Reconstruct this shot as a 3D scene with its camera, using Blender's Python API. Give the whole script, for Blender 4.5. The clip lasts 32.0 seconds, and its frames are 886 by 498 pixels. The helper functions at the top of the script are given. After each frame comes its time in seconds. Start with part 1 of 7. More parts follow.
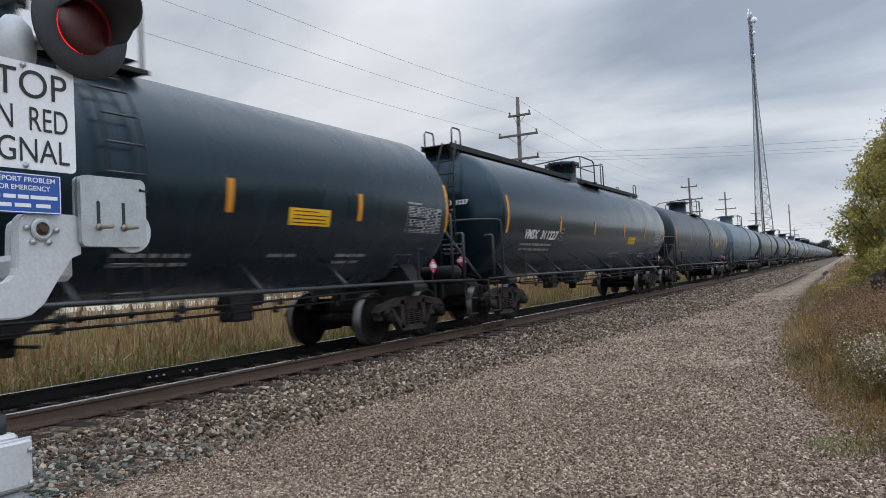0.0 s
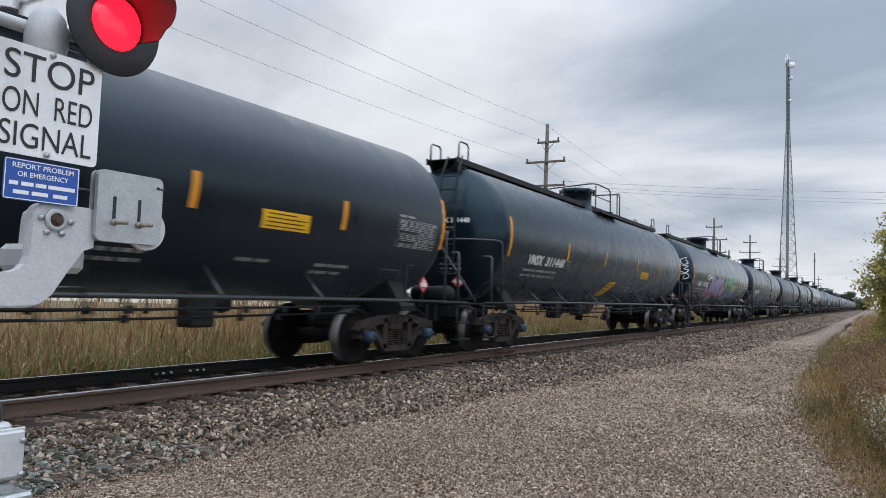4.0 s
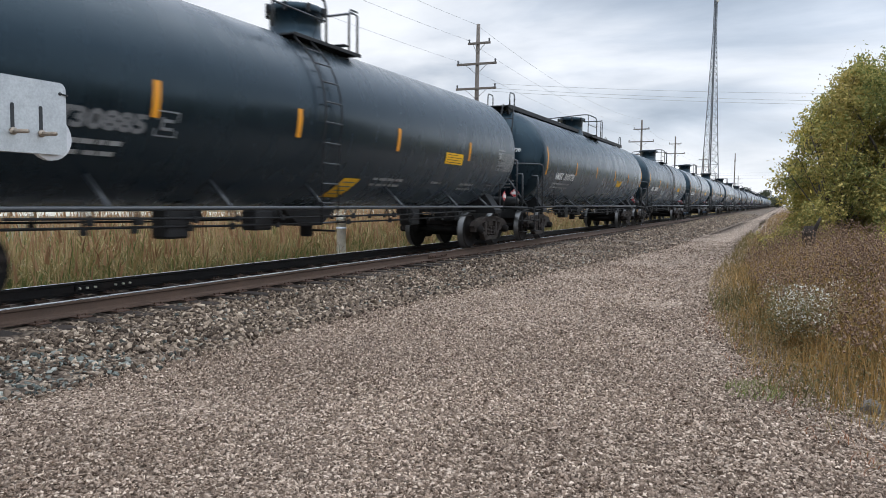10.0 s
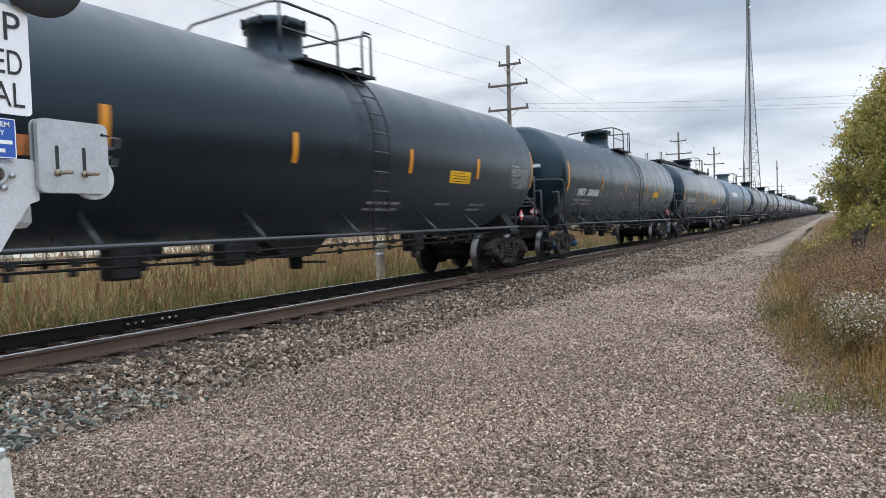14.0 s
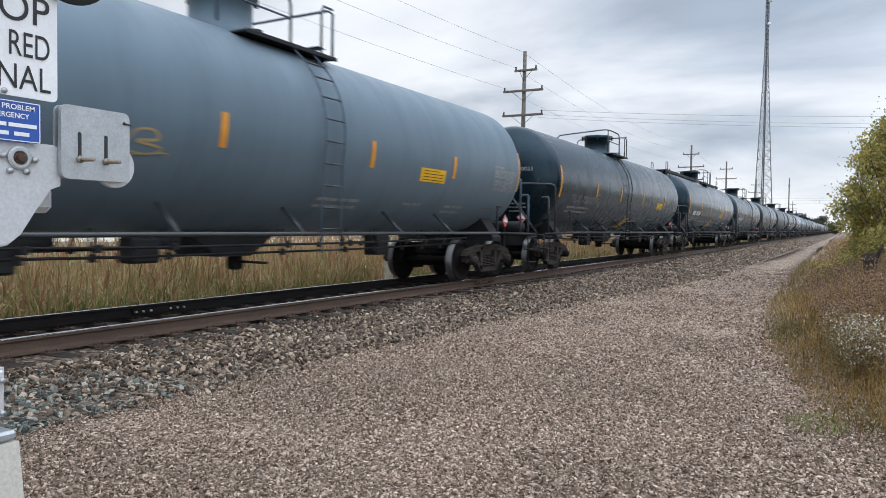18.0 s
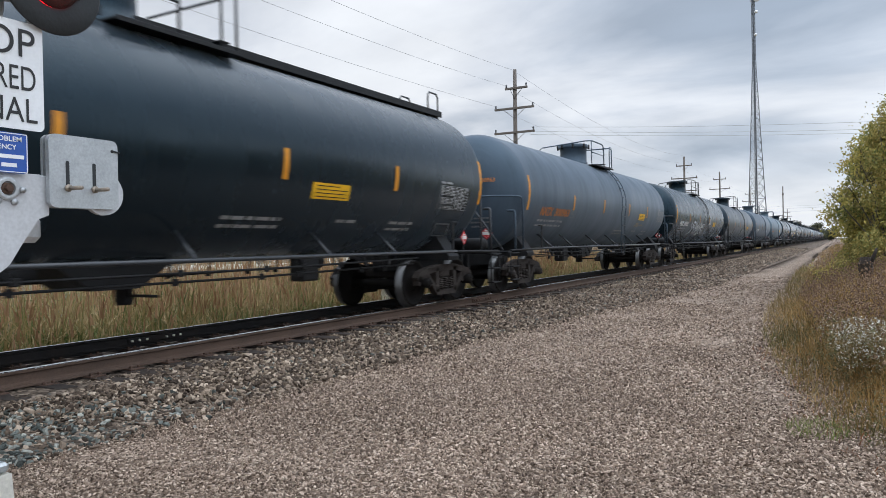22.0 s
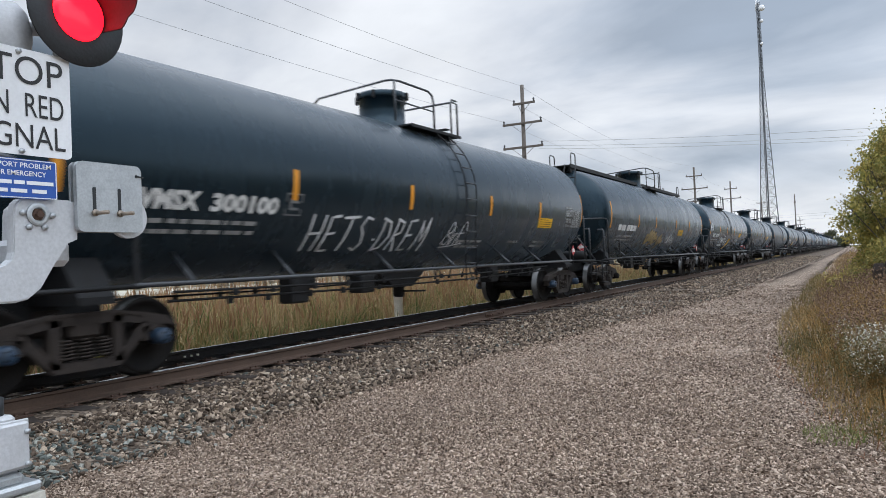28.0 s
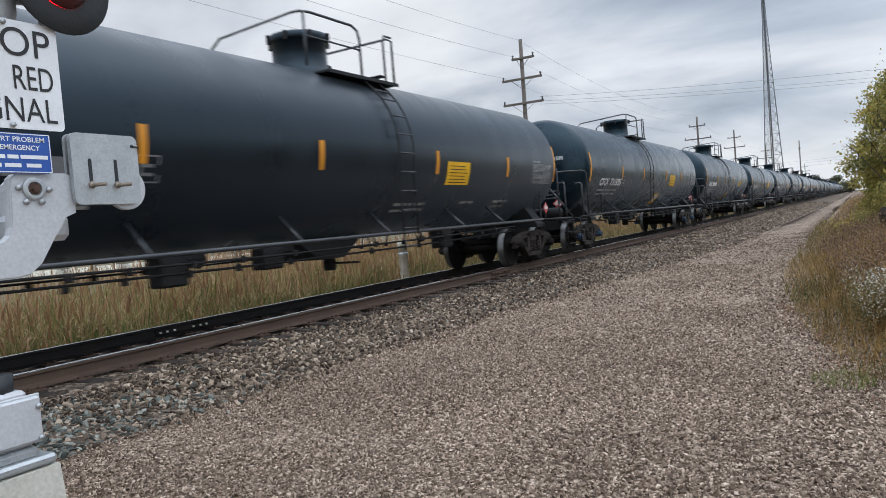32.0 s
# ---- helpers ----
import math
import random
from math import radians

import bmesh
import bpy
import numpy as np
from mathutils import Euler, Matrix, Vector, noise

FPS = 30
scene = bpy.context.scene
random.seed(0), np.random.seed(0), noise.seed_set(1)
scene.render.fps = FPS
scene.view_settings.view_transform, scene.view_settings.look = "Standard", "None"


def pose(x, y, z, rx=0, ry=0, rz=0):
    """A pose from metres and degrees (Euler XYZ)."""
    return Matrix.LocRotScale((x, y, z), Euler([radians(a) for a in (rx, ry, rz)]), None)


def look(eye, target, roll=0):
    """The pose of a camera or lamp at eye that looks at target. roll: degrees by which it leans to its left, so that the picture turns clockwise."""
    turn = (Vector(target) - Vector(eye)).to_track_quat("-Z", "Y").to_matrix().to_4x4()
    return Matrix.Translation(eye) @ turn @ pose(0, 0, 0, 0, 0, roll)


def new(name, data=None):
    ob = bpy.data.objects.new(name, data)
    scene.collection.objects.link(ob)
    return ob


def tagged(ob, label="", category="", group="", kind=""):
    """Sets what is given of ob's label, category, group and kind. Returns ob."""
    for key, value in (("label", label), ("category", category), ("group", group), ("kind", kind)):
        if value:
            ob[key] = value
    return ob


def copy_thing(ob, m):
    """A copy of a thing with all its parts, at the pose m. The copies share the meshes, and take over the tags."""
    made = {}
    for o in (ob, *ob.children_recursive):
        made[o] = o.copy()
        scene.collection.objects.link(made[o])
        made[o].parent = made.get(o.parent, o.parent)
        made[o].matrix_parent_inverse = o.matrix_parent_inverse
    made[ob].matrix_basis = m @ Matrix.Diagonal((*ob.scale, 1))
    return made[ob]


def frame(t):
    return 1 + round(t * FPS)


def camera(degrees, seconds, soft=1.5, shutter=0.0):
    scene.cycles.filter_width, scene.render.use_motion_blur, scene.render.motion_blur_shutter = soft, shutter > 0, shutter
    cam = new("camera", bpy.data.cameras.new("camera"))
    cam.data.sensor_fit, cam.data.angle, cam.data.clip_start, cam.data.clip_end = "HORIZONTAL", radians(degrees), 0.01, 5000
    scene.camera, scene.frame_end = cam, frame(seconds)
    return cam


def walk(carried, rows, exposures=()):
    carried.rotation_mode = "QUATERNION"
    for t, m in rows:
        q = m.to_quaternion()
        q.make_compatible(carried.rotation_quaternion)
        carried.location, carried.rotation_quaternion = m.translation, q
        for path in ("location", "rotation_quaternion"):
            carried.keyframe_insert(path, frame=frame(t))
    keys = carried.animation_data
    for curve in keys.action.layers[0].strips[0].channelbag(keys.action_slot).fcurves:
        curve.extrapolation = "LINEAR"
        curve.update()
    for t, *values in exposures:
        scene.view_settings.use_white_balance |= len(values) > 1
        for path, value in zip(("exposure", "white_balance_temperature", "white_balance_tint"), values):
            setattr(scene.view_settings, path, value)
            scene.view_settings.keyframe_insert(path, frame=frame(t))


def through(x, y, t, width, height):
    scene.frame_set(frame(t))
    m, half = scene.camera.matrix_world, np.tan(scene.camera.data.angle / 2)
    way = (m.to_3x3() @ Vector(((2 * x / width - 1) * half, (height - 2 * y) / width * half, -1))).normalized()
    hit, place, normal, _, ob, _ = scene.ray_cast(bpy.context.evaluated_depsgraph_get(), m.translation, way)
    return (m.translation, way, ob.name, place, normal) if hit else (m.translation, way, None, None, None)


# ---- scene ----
# ---- camera ----
# seconds, eye x y z, yaw, pitch, roll; the track runs along +y at x = -8.1, z = 0 is the top of the rails
PATH = [
    (0.0, -0.042, -0.081, 1.170, 29.79, 2.05, 2.84),
    (0.5, -0.052, -0.098, 1.196, 27.35, 1.69, 1.39),
    (1.0, -0.021, -0.091, 1.187, 26.76, 2.15, 1.76),
    (1.5, -0.057, -0.072, 1.198, 23.73, 2.65, 0.22),
    (2.0, -0.007, -0.010, 1.175, 32.19, 5.15, -1.54),
    (2.5, -0.040, -0.041, 1.219, 27.60, 2.61, -1.23),
    (3.0, -0.039, -0.035, 1.193, 31.56, 2.55, -1.46),
    (3.5, -0.039, -0.026, 1.191, 31.28, 3.32, -1.66),
    (5.5, -0.050, 0.001, 1.191, 29.27, 3.29, -4.30),
    (6.0, -0.041, 0.001, 1.190, 25.88, 1.26, -3.05),
    (6.5, -0.025, -0.001, 1.201, 25.51, -1.89, -2.02),
    (7.0, -0.035, 0.003, 1.181, 24.44, -2.96, -1.91),
    (7.5, -0.018, 0.008, 1.184, 25.67, -4.13, -0.24),
    (8.0, -0.017, 0.002, 1.185, 25.82, -4.10, -1.04),
    (8.5, -0.001, -0.028, 1.193, 25.54, -3.82, -0.46),
    (9.0, 0.000, 0.000, 1.190, 25.87, -3.75, -0.28),
    (9.5, 0.000, -0.002, 1.191, 25.86, -3.56, -0.33),
    (10.0, -0.010, 0.009, 1.189, 25.77, -3.88, -0.72),
    (10.5, -0.009, 0.010, 1.204, 24.08, -1.71, -0.76),
    (11.0, 0.013, 0.006, 1.195, 23.91, -2.36, -0.38),
    (11.5, 0.028, -0.039, 1.211, 24.81, -2.10, 1.02),
    (12.0, -0.007, 0.008, 1.191, 28.64, -1.87, 1.63),
    (12.5, -0.004, 0.022, 1.192, 28.92, -2.58, 1.73),
    (13.0, -0.030, 0.026, 1.188, 29.93, -1.55, 1.59),
    (13.5, -0.017, 0.023, 1.186, 29.40, -1.64, 1.67),
    (15.5, 0.026, 0.034, 1.167, 27.91, -3.44, 2.17),
    (16.0, 0.022, 0.020, 1.175, 27.47, -3.13, 1.56),
    (16.5, 0.030, 0.001, 1.170, 26.38, -2.99, 0.48),
    (17.0, -0.003, 0.021, 1.163, 25.40, -2.85, -0.13),
    (17.5, -0.033, 0.007, 1.172, 27.00, -2.40, -0.97),
    (18.0, -0.037, 0.004, 1.187, 29.48, -1.82, -0.72),
    (18.5, -0.032, 0.001, 1.182, 29.15, -1.25, -0.55),
    (19.0, -0.020, 0.003, 1.179, 27.67, -1.45, -0.25),
    (19.5, -0.026, 0.004, 1.174, 27.35, -1.66, -0.57),
    (20.0, -0.032, 0.025, 1.181, 26.32, -0.16, -1.21),
    (20.5, -0.026, 0.004, 1.168, 29.24, 0.23, -0.71),
    (21.0, -0.019, 0.012, 1.168, 29.18, 0.45, 0.69),
    (21.5, -0.007, 0.012, 1.172, 29.01, 0.01, 1.13),
    (22.0, -0.006, 0.019, 1.169, 29.22, -0.24, 1.23),
    (22.5, -0.015, 0.016, 1.169, 30.17, -0.05, 1.32),
    (23.0, -0.021, -0.002, 1.165, 31.23, 0.51, -0.14),
    (23.5, -0.022, 0.062, 1.148, 31.54, -0.02, 0.02),
    (24.0, -0.045, 0.015, 1.162, 31.17, 0.51, 0.64),
    (24.5, -0.007, 0.062, 1.149, 30.93, 0.24, 0.44),
    (26.5, 0.010, 0.015, 1.162, 27.08, -1.23, 0.16),
    (27.0, 0.001, -0.005, 1.164, 28.17, -2.93, 0.69),
    (27.5, -0.003, -0.086, 1.171, 29.48, 3.23, 3.34),
    (28.0, 0.024, -0.074, 1.162, 30.13, 1.10, 2.52),
    (28.5, 0.026, -0.056, 1.158, 27.36, -0.00, 4.50),
    (29.0, 0.022, -0.052, 1.153, 30.50, -2.92, 5.10),
    (29.5, 0.030, -0.058, 1.145, 29.28, -4.91, 3.40),
    (30.0, 0.025, -0.048, 1.136, 28.03, -5.87, 3.99),
    (30.5, 0.018, -0.040, 1.138, 27.55, -6.70, 4.20),
    (31.0, 0.011, -0.032, 1.141, 28.19, -5.62, 4.01),
    (31.5, 0.016, -0.051, 1.163, 29.81, -3.13, 3.44),
    (32.0, 0.005, -0.034, 1.156, 30.46, -2.07, 4.70),
]

cam = camera(64.09, 32.0, soft=0.2, shutter=0.12)
walk(cam, [(t, pose(x, y, z, 90 + p, r, w)) for t, x, y, z, w, p, r in PATH],
     [(0.0, -0.4), (1.2, -0.26), (2.0, -0.5), (3.0, -0.3), (3.5, -0.28), (5.8, -0.25), (7.2, 0.0), (17.0, 0.0), (19.0, -0.12), (21.0, -0.16), (24.0, -0.1), (26.5, -0.06), (28.0, -0.18), (29.0, -0.1), (30.0, 0.02), (31.0, 0.02), (32.0, -0.24)])

# ---- world and light ----
TRACK = -8.1
GROUND = -0.38
PITCH = 18.3


def sky_world():
    w = bpy.data.worlds.new("overcast_sky")
    scene.world = w
    w.use_nodes = True
    n, l = w.node_tree.nodes, w.node_tree.links
    n.clear()
    out = n.new("ShaderNodeOutputWorld")
    bg = n.new("ShaderNodeBackground")
    sky = n.new("ShaderNodeTexSky")
    sky.sky_type = "NISHITA"
    sky.sun_disc = False
    sky.sun_elevation = radians(38)
    sky.sun_rotation = radians(-35)
    sky.air_density, sky.dust_density = 1.0, 2.0
    dim = n.new("ShaderNodeVectorMath"); dim.operation = "SCALE"; dim.inputs["Scale"].default_value = 0.085
    l.new(sky.outputs[0], dim.inputs[0])
    co = n.new("ShaderNodeTexCoord")
    sep = n.new("ShaderNodeSeparateXYZ"); l.new(co.outputs["Generated"], sep.inputs[0])
    # cloud sheet: the direction laid on a flat layer overhead
    zz = n.new("ShaderNodeMath"); zz.operation = "MAXIMUM"; zz.inputs[1].default_value = 0.0
    l.new(sep.outputs["Z"], zz.inputs[0])
    za = n.new("ShaderNodeMath"); za.operation = "ADD"; za.inputs[1].default_value = 0.24
    l.new(zz.outputs[0], za.inputs[0])
    dx = n.new("ShaderNodeMath"); dx.operation = "DIVIDE"; l.new(sep.outputs["X"], dx.inputs[0]); l.new(za.outputs[0], dx.inputs[1])
    dy = n.new("ShaderNodeMath"); dy.operation = "DIVIDE"; l.new(sep.outputs["Y"], dy.inputs[0]); l.new(za.outputs[0], dy.inputs[1])
    comb = n.new("ShaderNodeCombineXYZ"); l.new(dx.outputs[0], comb.inputs[0]); l.new(dy.outputs[0], comb.inputs[1])
    n1 = n.new("ShaderNodeTexNoise"); n1.inputs["Scale"].default_value = 1.0; n1.inputs["Detail"].default_value = 7; n1.inputs["Roughness"].default_value = 0.5; n1.inputs["Distortion"].default_value = 0.5
    off = n.new("ShaderNodeMapping"); off.inputs["Location"].default_value = (CLOUD[0], CLOUD[1], 0); off.inputs["Rotation"].default_value = (0, 0, radians(24)); off.inputs["Scale"].default_value = (0.8, 1.25, 1)
    l.new(comb.outputs[0], off.inputs[0]); l.new(off.outputs[0], n1.inputs["Vector"])
    ramp = n.new("ShaderNodeValToRGB")
    e = ramp.color_ramp.elements
    e[0].position, e[0].color = 0.36, (0.37, 0.44, 0.53, 1)
    e[1].position, e[1].color = 0.66, (0.93, 0.965, 1.0, 1)
    for p, c in ((0.46, (0.54, 0.605, 0.69, 1)), (0.55, (0.74, 0.785, 0.845, 1))):
        k = e.new(p); k.color = c
    l.new(n1.outputs["Fac"], ramp.inputs[0])
    n2 = n.new("ShaderNodeTexNoise"); n2.inputs["Scale"].default_value = 2.6; n2.inputs["Detail"].default_value = 6; n2.inputs["Roughness"].default_value = 0.55
    l.new(off.outputs[0], n2.inputs["Vector"])
    r2 = n.new("ShaderNodeMapRange"); r2.inputs["From Min"].default_value = 0.25; r2.inputs["From Max"].default_value = 0.75; r2.inputs["To Min"].default_value = 0.91; r2.inputs["To Max"].default_value = 1.08
    l.new(n2.outputs["Fac"], r2.inputs["Value"])
    cl = n.new("ShaderNodeVectorMath"); cl.operation = "SCALE"
    l.new(ramp.outputs[0], cl.inputs[0]); l.new(r2.outputs[0], cl.inputs["Scale"])
    # pale haze towards the horizon
    hz = n.new("ShaderNodeMapRange"); hz.inputs["From Min"].default_value = 0.0; hz.inputs["From Max"].default_value = 0.11; hz.inputs["To Min"].default_value = 0.75; hz.inputs["To Max"].default_value = 0.0
    l.new(zz.outputs[0], hz.inputs["Value"])
    # an overcast sky is brightest overhead
    zen = n.new("ShaderNodeMapRange"); zen.inputs["From Min"].default_value = 0.34; zen.inputs["From Max"].default_value = 1.0; zen.inputs["To Min"].default_value = 1.06; zen.inputs["To Max"].default_value = 2.8
    l.new(zz.outputs[0], zen.inputs["Value"])
    mixh = n.new("ShaderNodeMix"); mixh.data_type = "RGBA"
    l.new(hz.outputs[0], mixh.inputs["Factor"]); l.new(cl.outputs[0], mixh.inputs["A"]); mixh.inputs["B"].default_value = (0.93, 0.96, 0.99, 1)
    mix = n.new("ShaderNodeMix"); mix.data_type = "RGBA"; mix.inputs["Factor"].default_value = 0.93
    l.new(dim.outputs[0], mix.inputs["A"]); l.new(mixh.outputs["Result"], mix.inputs["B"])
    top = n.new("ShaderNodeVectorMath"); top.operation = "SCALE"
    l.new(mix.outputs["Result"], top.inputs[0]); l.new(zen.outputs[0], top.inputs["Scale"])
    # the cloud is thinner and brighter towards the hidden sun, behind the road
    dot = n.new("ShaderNodeVectorMath"); dot.operation = "DOT_PRODUCT"; dot.inputs[1].default_value = (-0.9, 0.43, 0)
    l.new(co.outputs["Generated"], dot.inputs[0])
    thin = n.new("ShaderNodeMapRange"); thin.inputs["From Min"].default_value = -0.95; thin.inputs["From Max"].default_value = 0.95; thin.inputs["To Min"].default_value = 1.95; thin.inputs["To Max"].default_value = 1.1
    l.new(dot.outputs["Value"], thin.inputs["Value"])
    blue = n.new("ShaderNodeMix"); blue.data_type = "RGBA"; blue.inputs["A"].default_value = (1.0, 1.0, 1.015, 1); blue.inputs["B"].default_value = (0.93, 0.985, 1.07, 1)
    l.new(zz.outputs[0], blue.inputs["Factor"])
    hue = n.new("ShaderNodeVectorMath"); hue.operation = "MULTIPLY"
    l.new(top.outputs[0], hue.inputs[0]); l.new(blue.outputs["Result"], hue.inputs[1])
    fin = n.new("ShaderNodeVectorMath"); fin.operation = "SCALE"
    l.new(hue.outputs[0], fin.inputs[0]); l.new(thin.outputs[0], fin.inputs["Scale"])
    sunny = n.new("ShaderNodeMapRange"); sunny.inputs["From Min"].default_value = -0.95; sunny.inputs["From Max"].default_value = 0.3; sunny.inputs["To Min"].default_value = 1.2; sunny.inputs["To Max"].default_value = 1.0
    l.new(dot.outputs["Value"], sunny.inputs["Value"])
    end = n.new("ShaderNodeVectorMath"); end.operation = "SCALE"
    l.new(fin.outputs[0], end.inputs[0]); l.new(sunny.outputs[0], end.inputs["Scale"])
    l.new(end.outputs[0], bg.inputs["Color"])
    bg.inputs["Strength"].default_value = SKY
    l.new(bg.outputs[0], out.inputs[0])


CLOUD = (3.1, 1.7)
SKY = 0.85
sky_world()
sun = new("sun", bpy.data.lights.new("sun", "SUN"))
sun.data.energy = 0.65
sun.data.angle = radians(70)
sun.data.color = (1.0, 0.97, 0.93)
sun.matrix_world = look((0, 0, 60), (-14, 18, 0))
scene.view_settings.exposure = 0.0


# ---- materials ----
def mat(name, color, rough=0.6, metal=0.0, vary=0.15, scale=6.0, fine=60.0, bump=0.1, second=None, amount=0.5, spec=0.5, random_tone=0.0, coords="Object", island=0.0, dist=0.02):
    """A surface with broad stains and fine grain; second: the colour of the stains."""
    m = bpy.data.materials.new(name)
    m.use_nodes = True
    n, l = m.node_tree.nodes, m.node_tree.links
    b = n["Principled BSDF"]
    b.inputs["Metallic"].default_value = metal
    b.inputs["Specular IOR Level"].default_value = spec
    co = n.new("ShaderNodeTexCoord")
    a = n.new("ShaderNodeTexNoise"); a.inputs["Scale"].default_value = scale; a.inputs["Detail"].default_value = 5; a.inputs["Roughness"].default_value = 0.6
    f = n.new("ShaderNodeTexNoise"); f.inputs["Scale"].default_value = fine; f.inputs["Detail"].default_value = 3
    for t in (a, f):
        l.new(co.outputs[coords], t.inputs["Vector"])
    r = n.new("ShaderNodeMapRange"); r.inputs["From Min"].default_value = 0.42; r.inputs["From Max"].default_value = 0.68; r.inputs["To Max"].default_value = amount
    l.new(a.outputs["Fac"], r.inputs["Value"])
    mx = n.new("ShaderNodeMix"); mx.data_type = "RGBA"
    mx.inputs["A"].default_value = (*color, 1)
    mx.inputs["B"].default_value = (*(second or [c * (1 - 2 * vary) for c in color]), 1)
    l.new(r.outputs[0], mx.inputs["Factor"])
    g = n.new("ShaderNodeMapRange"); g.inputs["From Min"].default_value = 0.3; g.inputs["From Max"].default_value = 0.7; g.inputs["To Min"].default_value = 1 - vary; g.inputs["To Max"].default_value = 1 + vary
    l.new(f.outputs["Fac"], g.inputs["Value"])
    sc = n.new("ShaderNodeVectorMath"); sc.operation = "SCALE"
    l.new(mx.outputs["Result"], sc.inputs[0]); l.new(g.outputs[0], sc.inputs["Scale"])
    last = sc
    for amt, node, out in ((random_tone, "ShaderNodeObjectInfo", "Random"), (island, "ShaderNodeNewGeometry", "Random Per Island")):
        if amt:
            o = n.new(node)
            q = n.new("ShaderNodeMapRange"); q.inputs["To Min"].default_value = 1 - amt; q.inputs["To Max"].default_value = 1 + amt
            l.new(o.outputs[out], q.inputs["Value"])
            s2 = n.new("ShaderNodeVectorMath"); s2.operation = "SCALE"
            l.new(last.outputs[0], s2.inputs[0]); l.new(q.outputs[0], s2.inputs["Scale"])
            last = s2
    l.new(last.outputs[0], b.inputs["Base Color"])
    rr = n.new("ShaderNodeMapRange"); rr.inputs["To Min"].default_value = max(0.02, rough - 0.1); rr.inputs["To Max"].default_value = min(1, rough + 0.1)
    l.new(a.outputs["Fac"], rr.inputs["Value"]); l.new(rr.outputs[0], b.inputs["Roughness"])
    if bump:
        bp = n.new("ShaderNodeBump"); bp.inputs["Strength"].default_value = bump; bp.inputs["Distance"].default_value = dist
        l.new(f.outputs["Fac"], bp.inputs["Height"]); l.new(bp.outputs[0], b.inputs["Normal"])
    return m


def stones_mat(name, ramp, rough=0.9, fine=120.0):
    """Broken stone: every piece takes its own tone from a ramp."""
    m = bpy.data.materials.new(name)
    m.use_nodes = True
    n, l = m.node_tree.nodes, m.node_tree.links
    b = n["Principled BSDF"]
    b.inputs["Roughness"].default_value = rough
    b.inputs["Specular IOR Level"].default_value = 0.25
    g = n.new("ShaderNodeNewGeometry")
    cr = n.new("ShaderNodeValToRGB")
    e = cr.color_ramp.elements
    e[0].position, e[0].color = ramp[0][0], (*ramp[0][1], 1)
    e[1].position, e[1].color = ramp[-1][0], (*ramp[-1][1], 1)
    for p, c in ramp[1:-1]:
        k = e.new(p); k.color = (*c, 1)
    l.new(g.outputs["Random Per Island"], cr.inputs[0])
    co = n.new("ShaderNodeTexCoord")
    f = n.new("ShaderNodeTexNoise"); f.inputs["Scale"].default_value = fine; f.inputs["Detail"].default_value = 3
    a = n.new("ShaderNodeTexNoise"); a.inputs["Scale"].default_value = 0.7; a.inputs["Detail"].default_value = 3
    l.new(co.outputs["Object"], f.inputs["Vector"]); l.new(co.outputs["Object"], a.inputs["Vector"])
    q = n.new("ShaderNodeMapRange"); q.inputs["From Min"].default_value = 0.3; q.inputs["From Max"].default_value = 0.7; q.inputs["To Min"].default_value = 0.8; q.inputs["To Max"].default_value = 1.2
    l.new(f.outputs["Fac"], q.inputs["Value"])
    q2 = n.new("ShaderNodeMapRange"); q2.inputs["From Min"].default_value = 0.3; q2.inputs["From Max"].default_value = 0.7; q2.inputs["To Min"].default_value = 0.86; q2.inputs["To Max"].default_value = 1.12
    l.new(a.outputs["Fac"], q2.inputs["Value"])
    mu = n.new("ShaderNodeMath"); mu.operation = "MULTIPLY"; l.new(q.outputs[0], mu.inputs[0]); l.new(q2.outputs[0], mu.inputs[1])
    s = n.new("ShaderNodeVectorMath"); s.operation = "SCALE"; l.new(cr.outputs[0], s.inputs[0]); l.new(mu.outputs[0], s.inputs["Scale"])
    l.new(s.outputs[0], b.inputs["Base Color"])
    bp = n.new("ShaderNodeBump"); bp.inputs["Strength"].default_value = 0.4; bp.inputs["Distance"].default_value = 0.004
    l.new(f.outputs["Fac"], bp.inputs["Height"]); l.new(bp.outputs[0], b.inputs["Normal"])
    return m


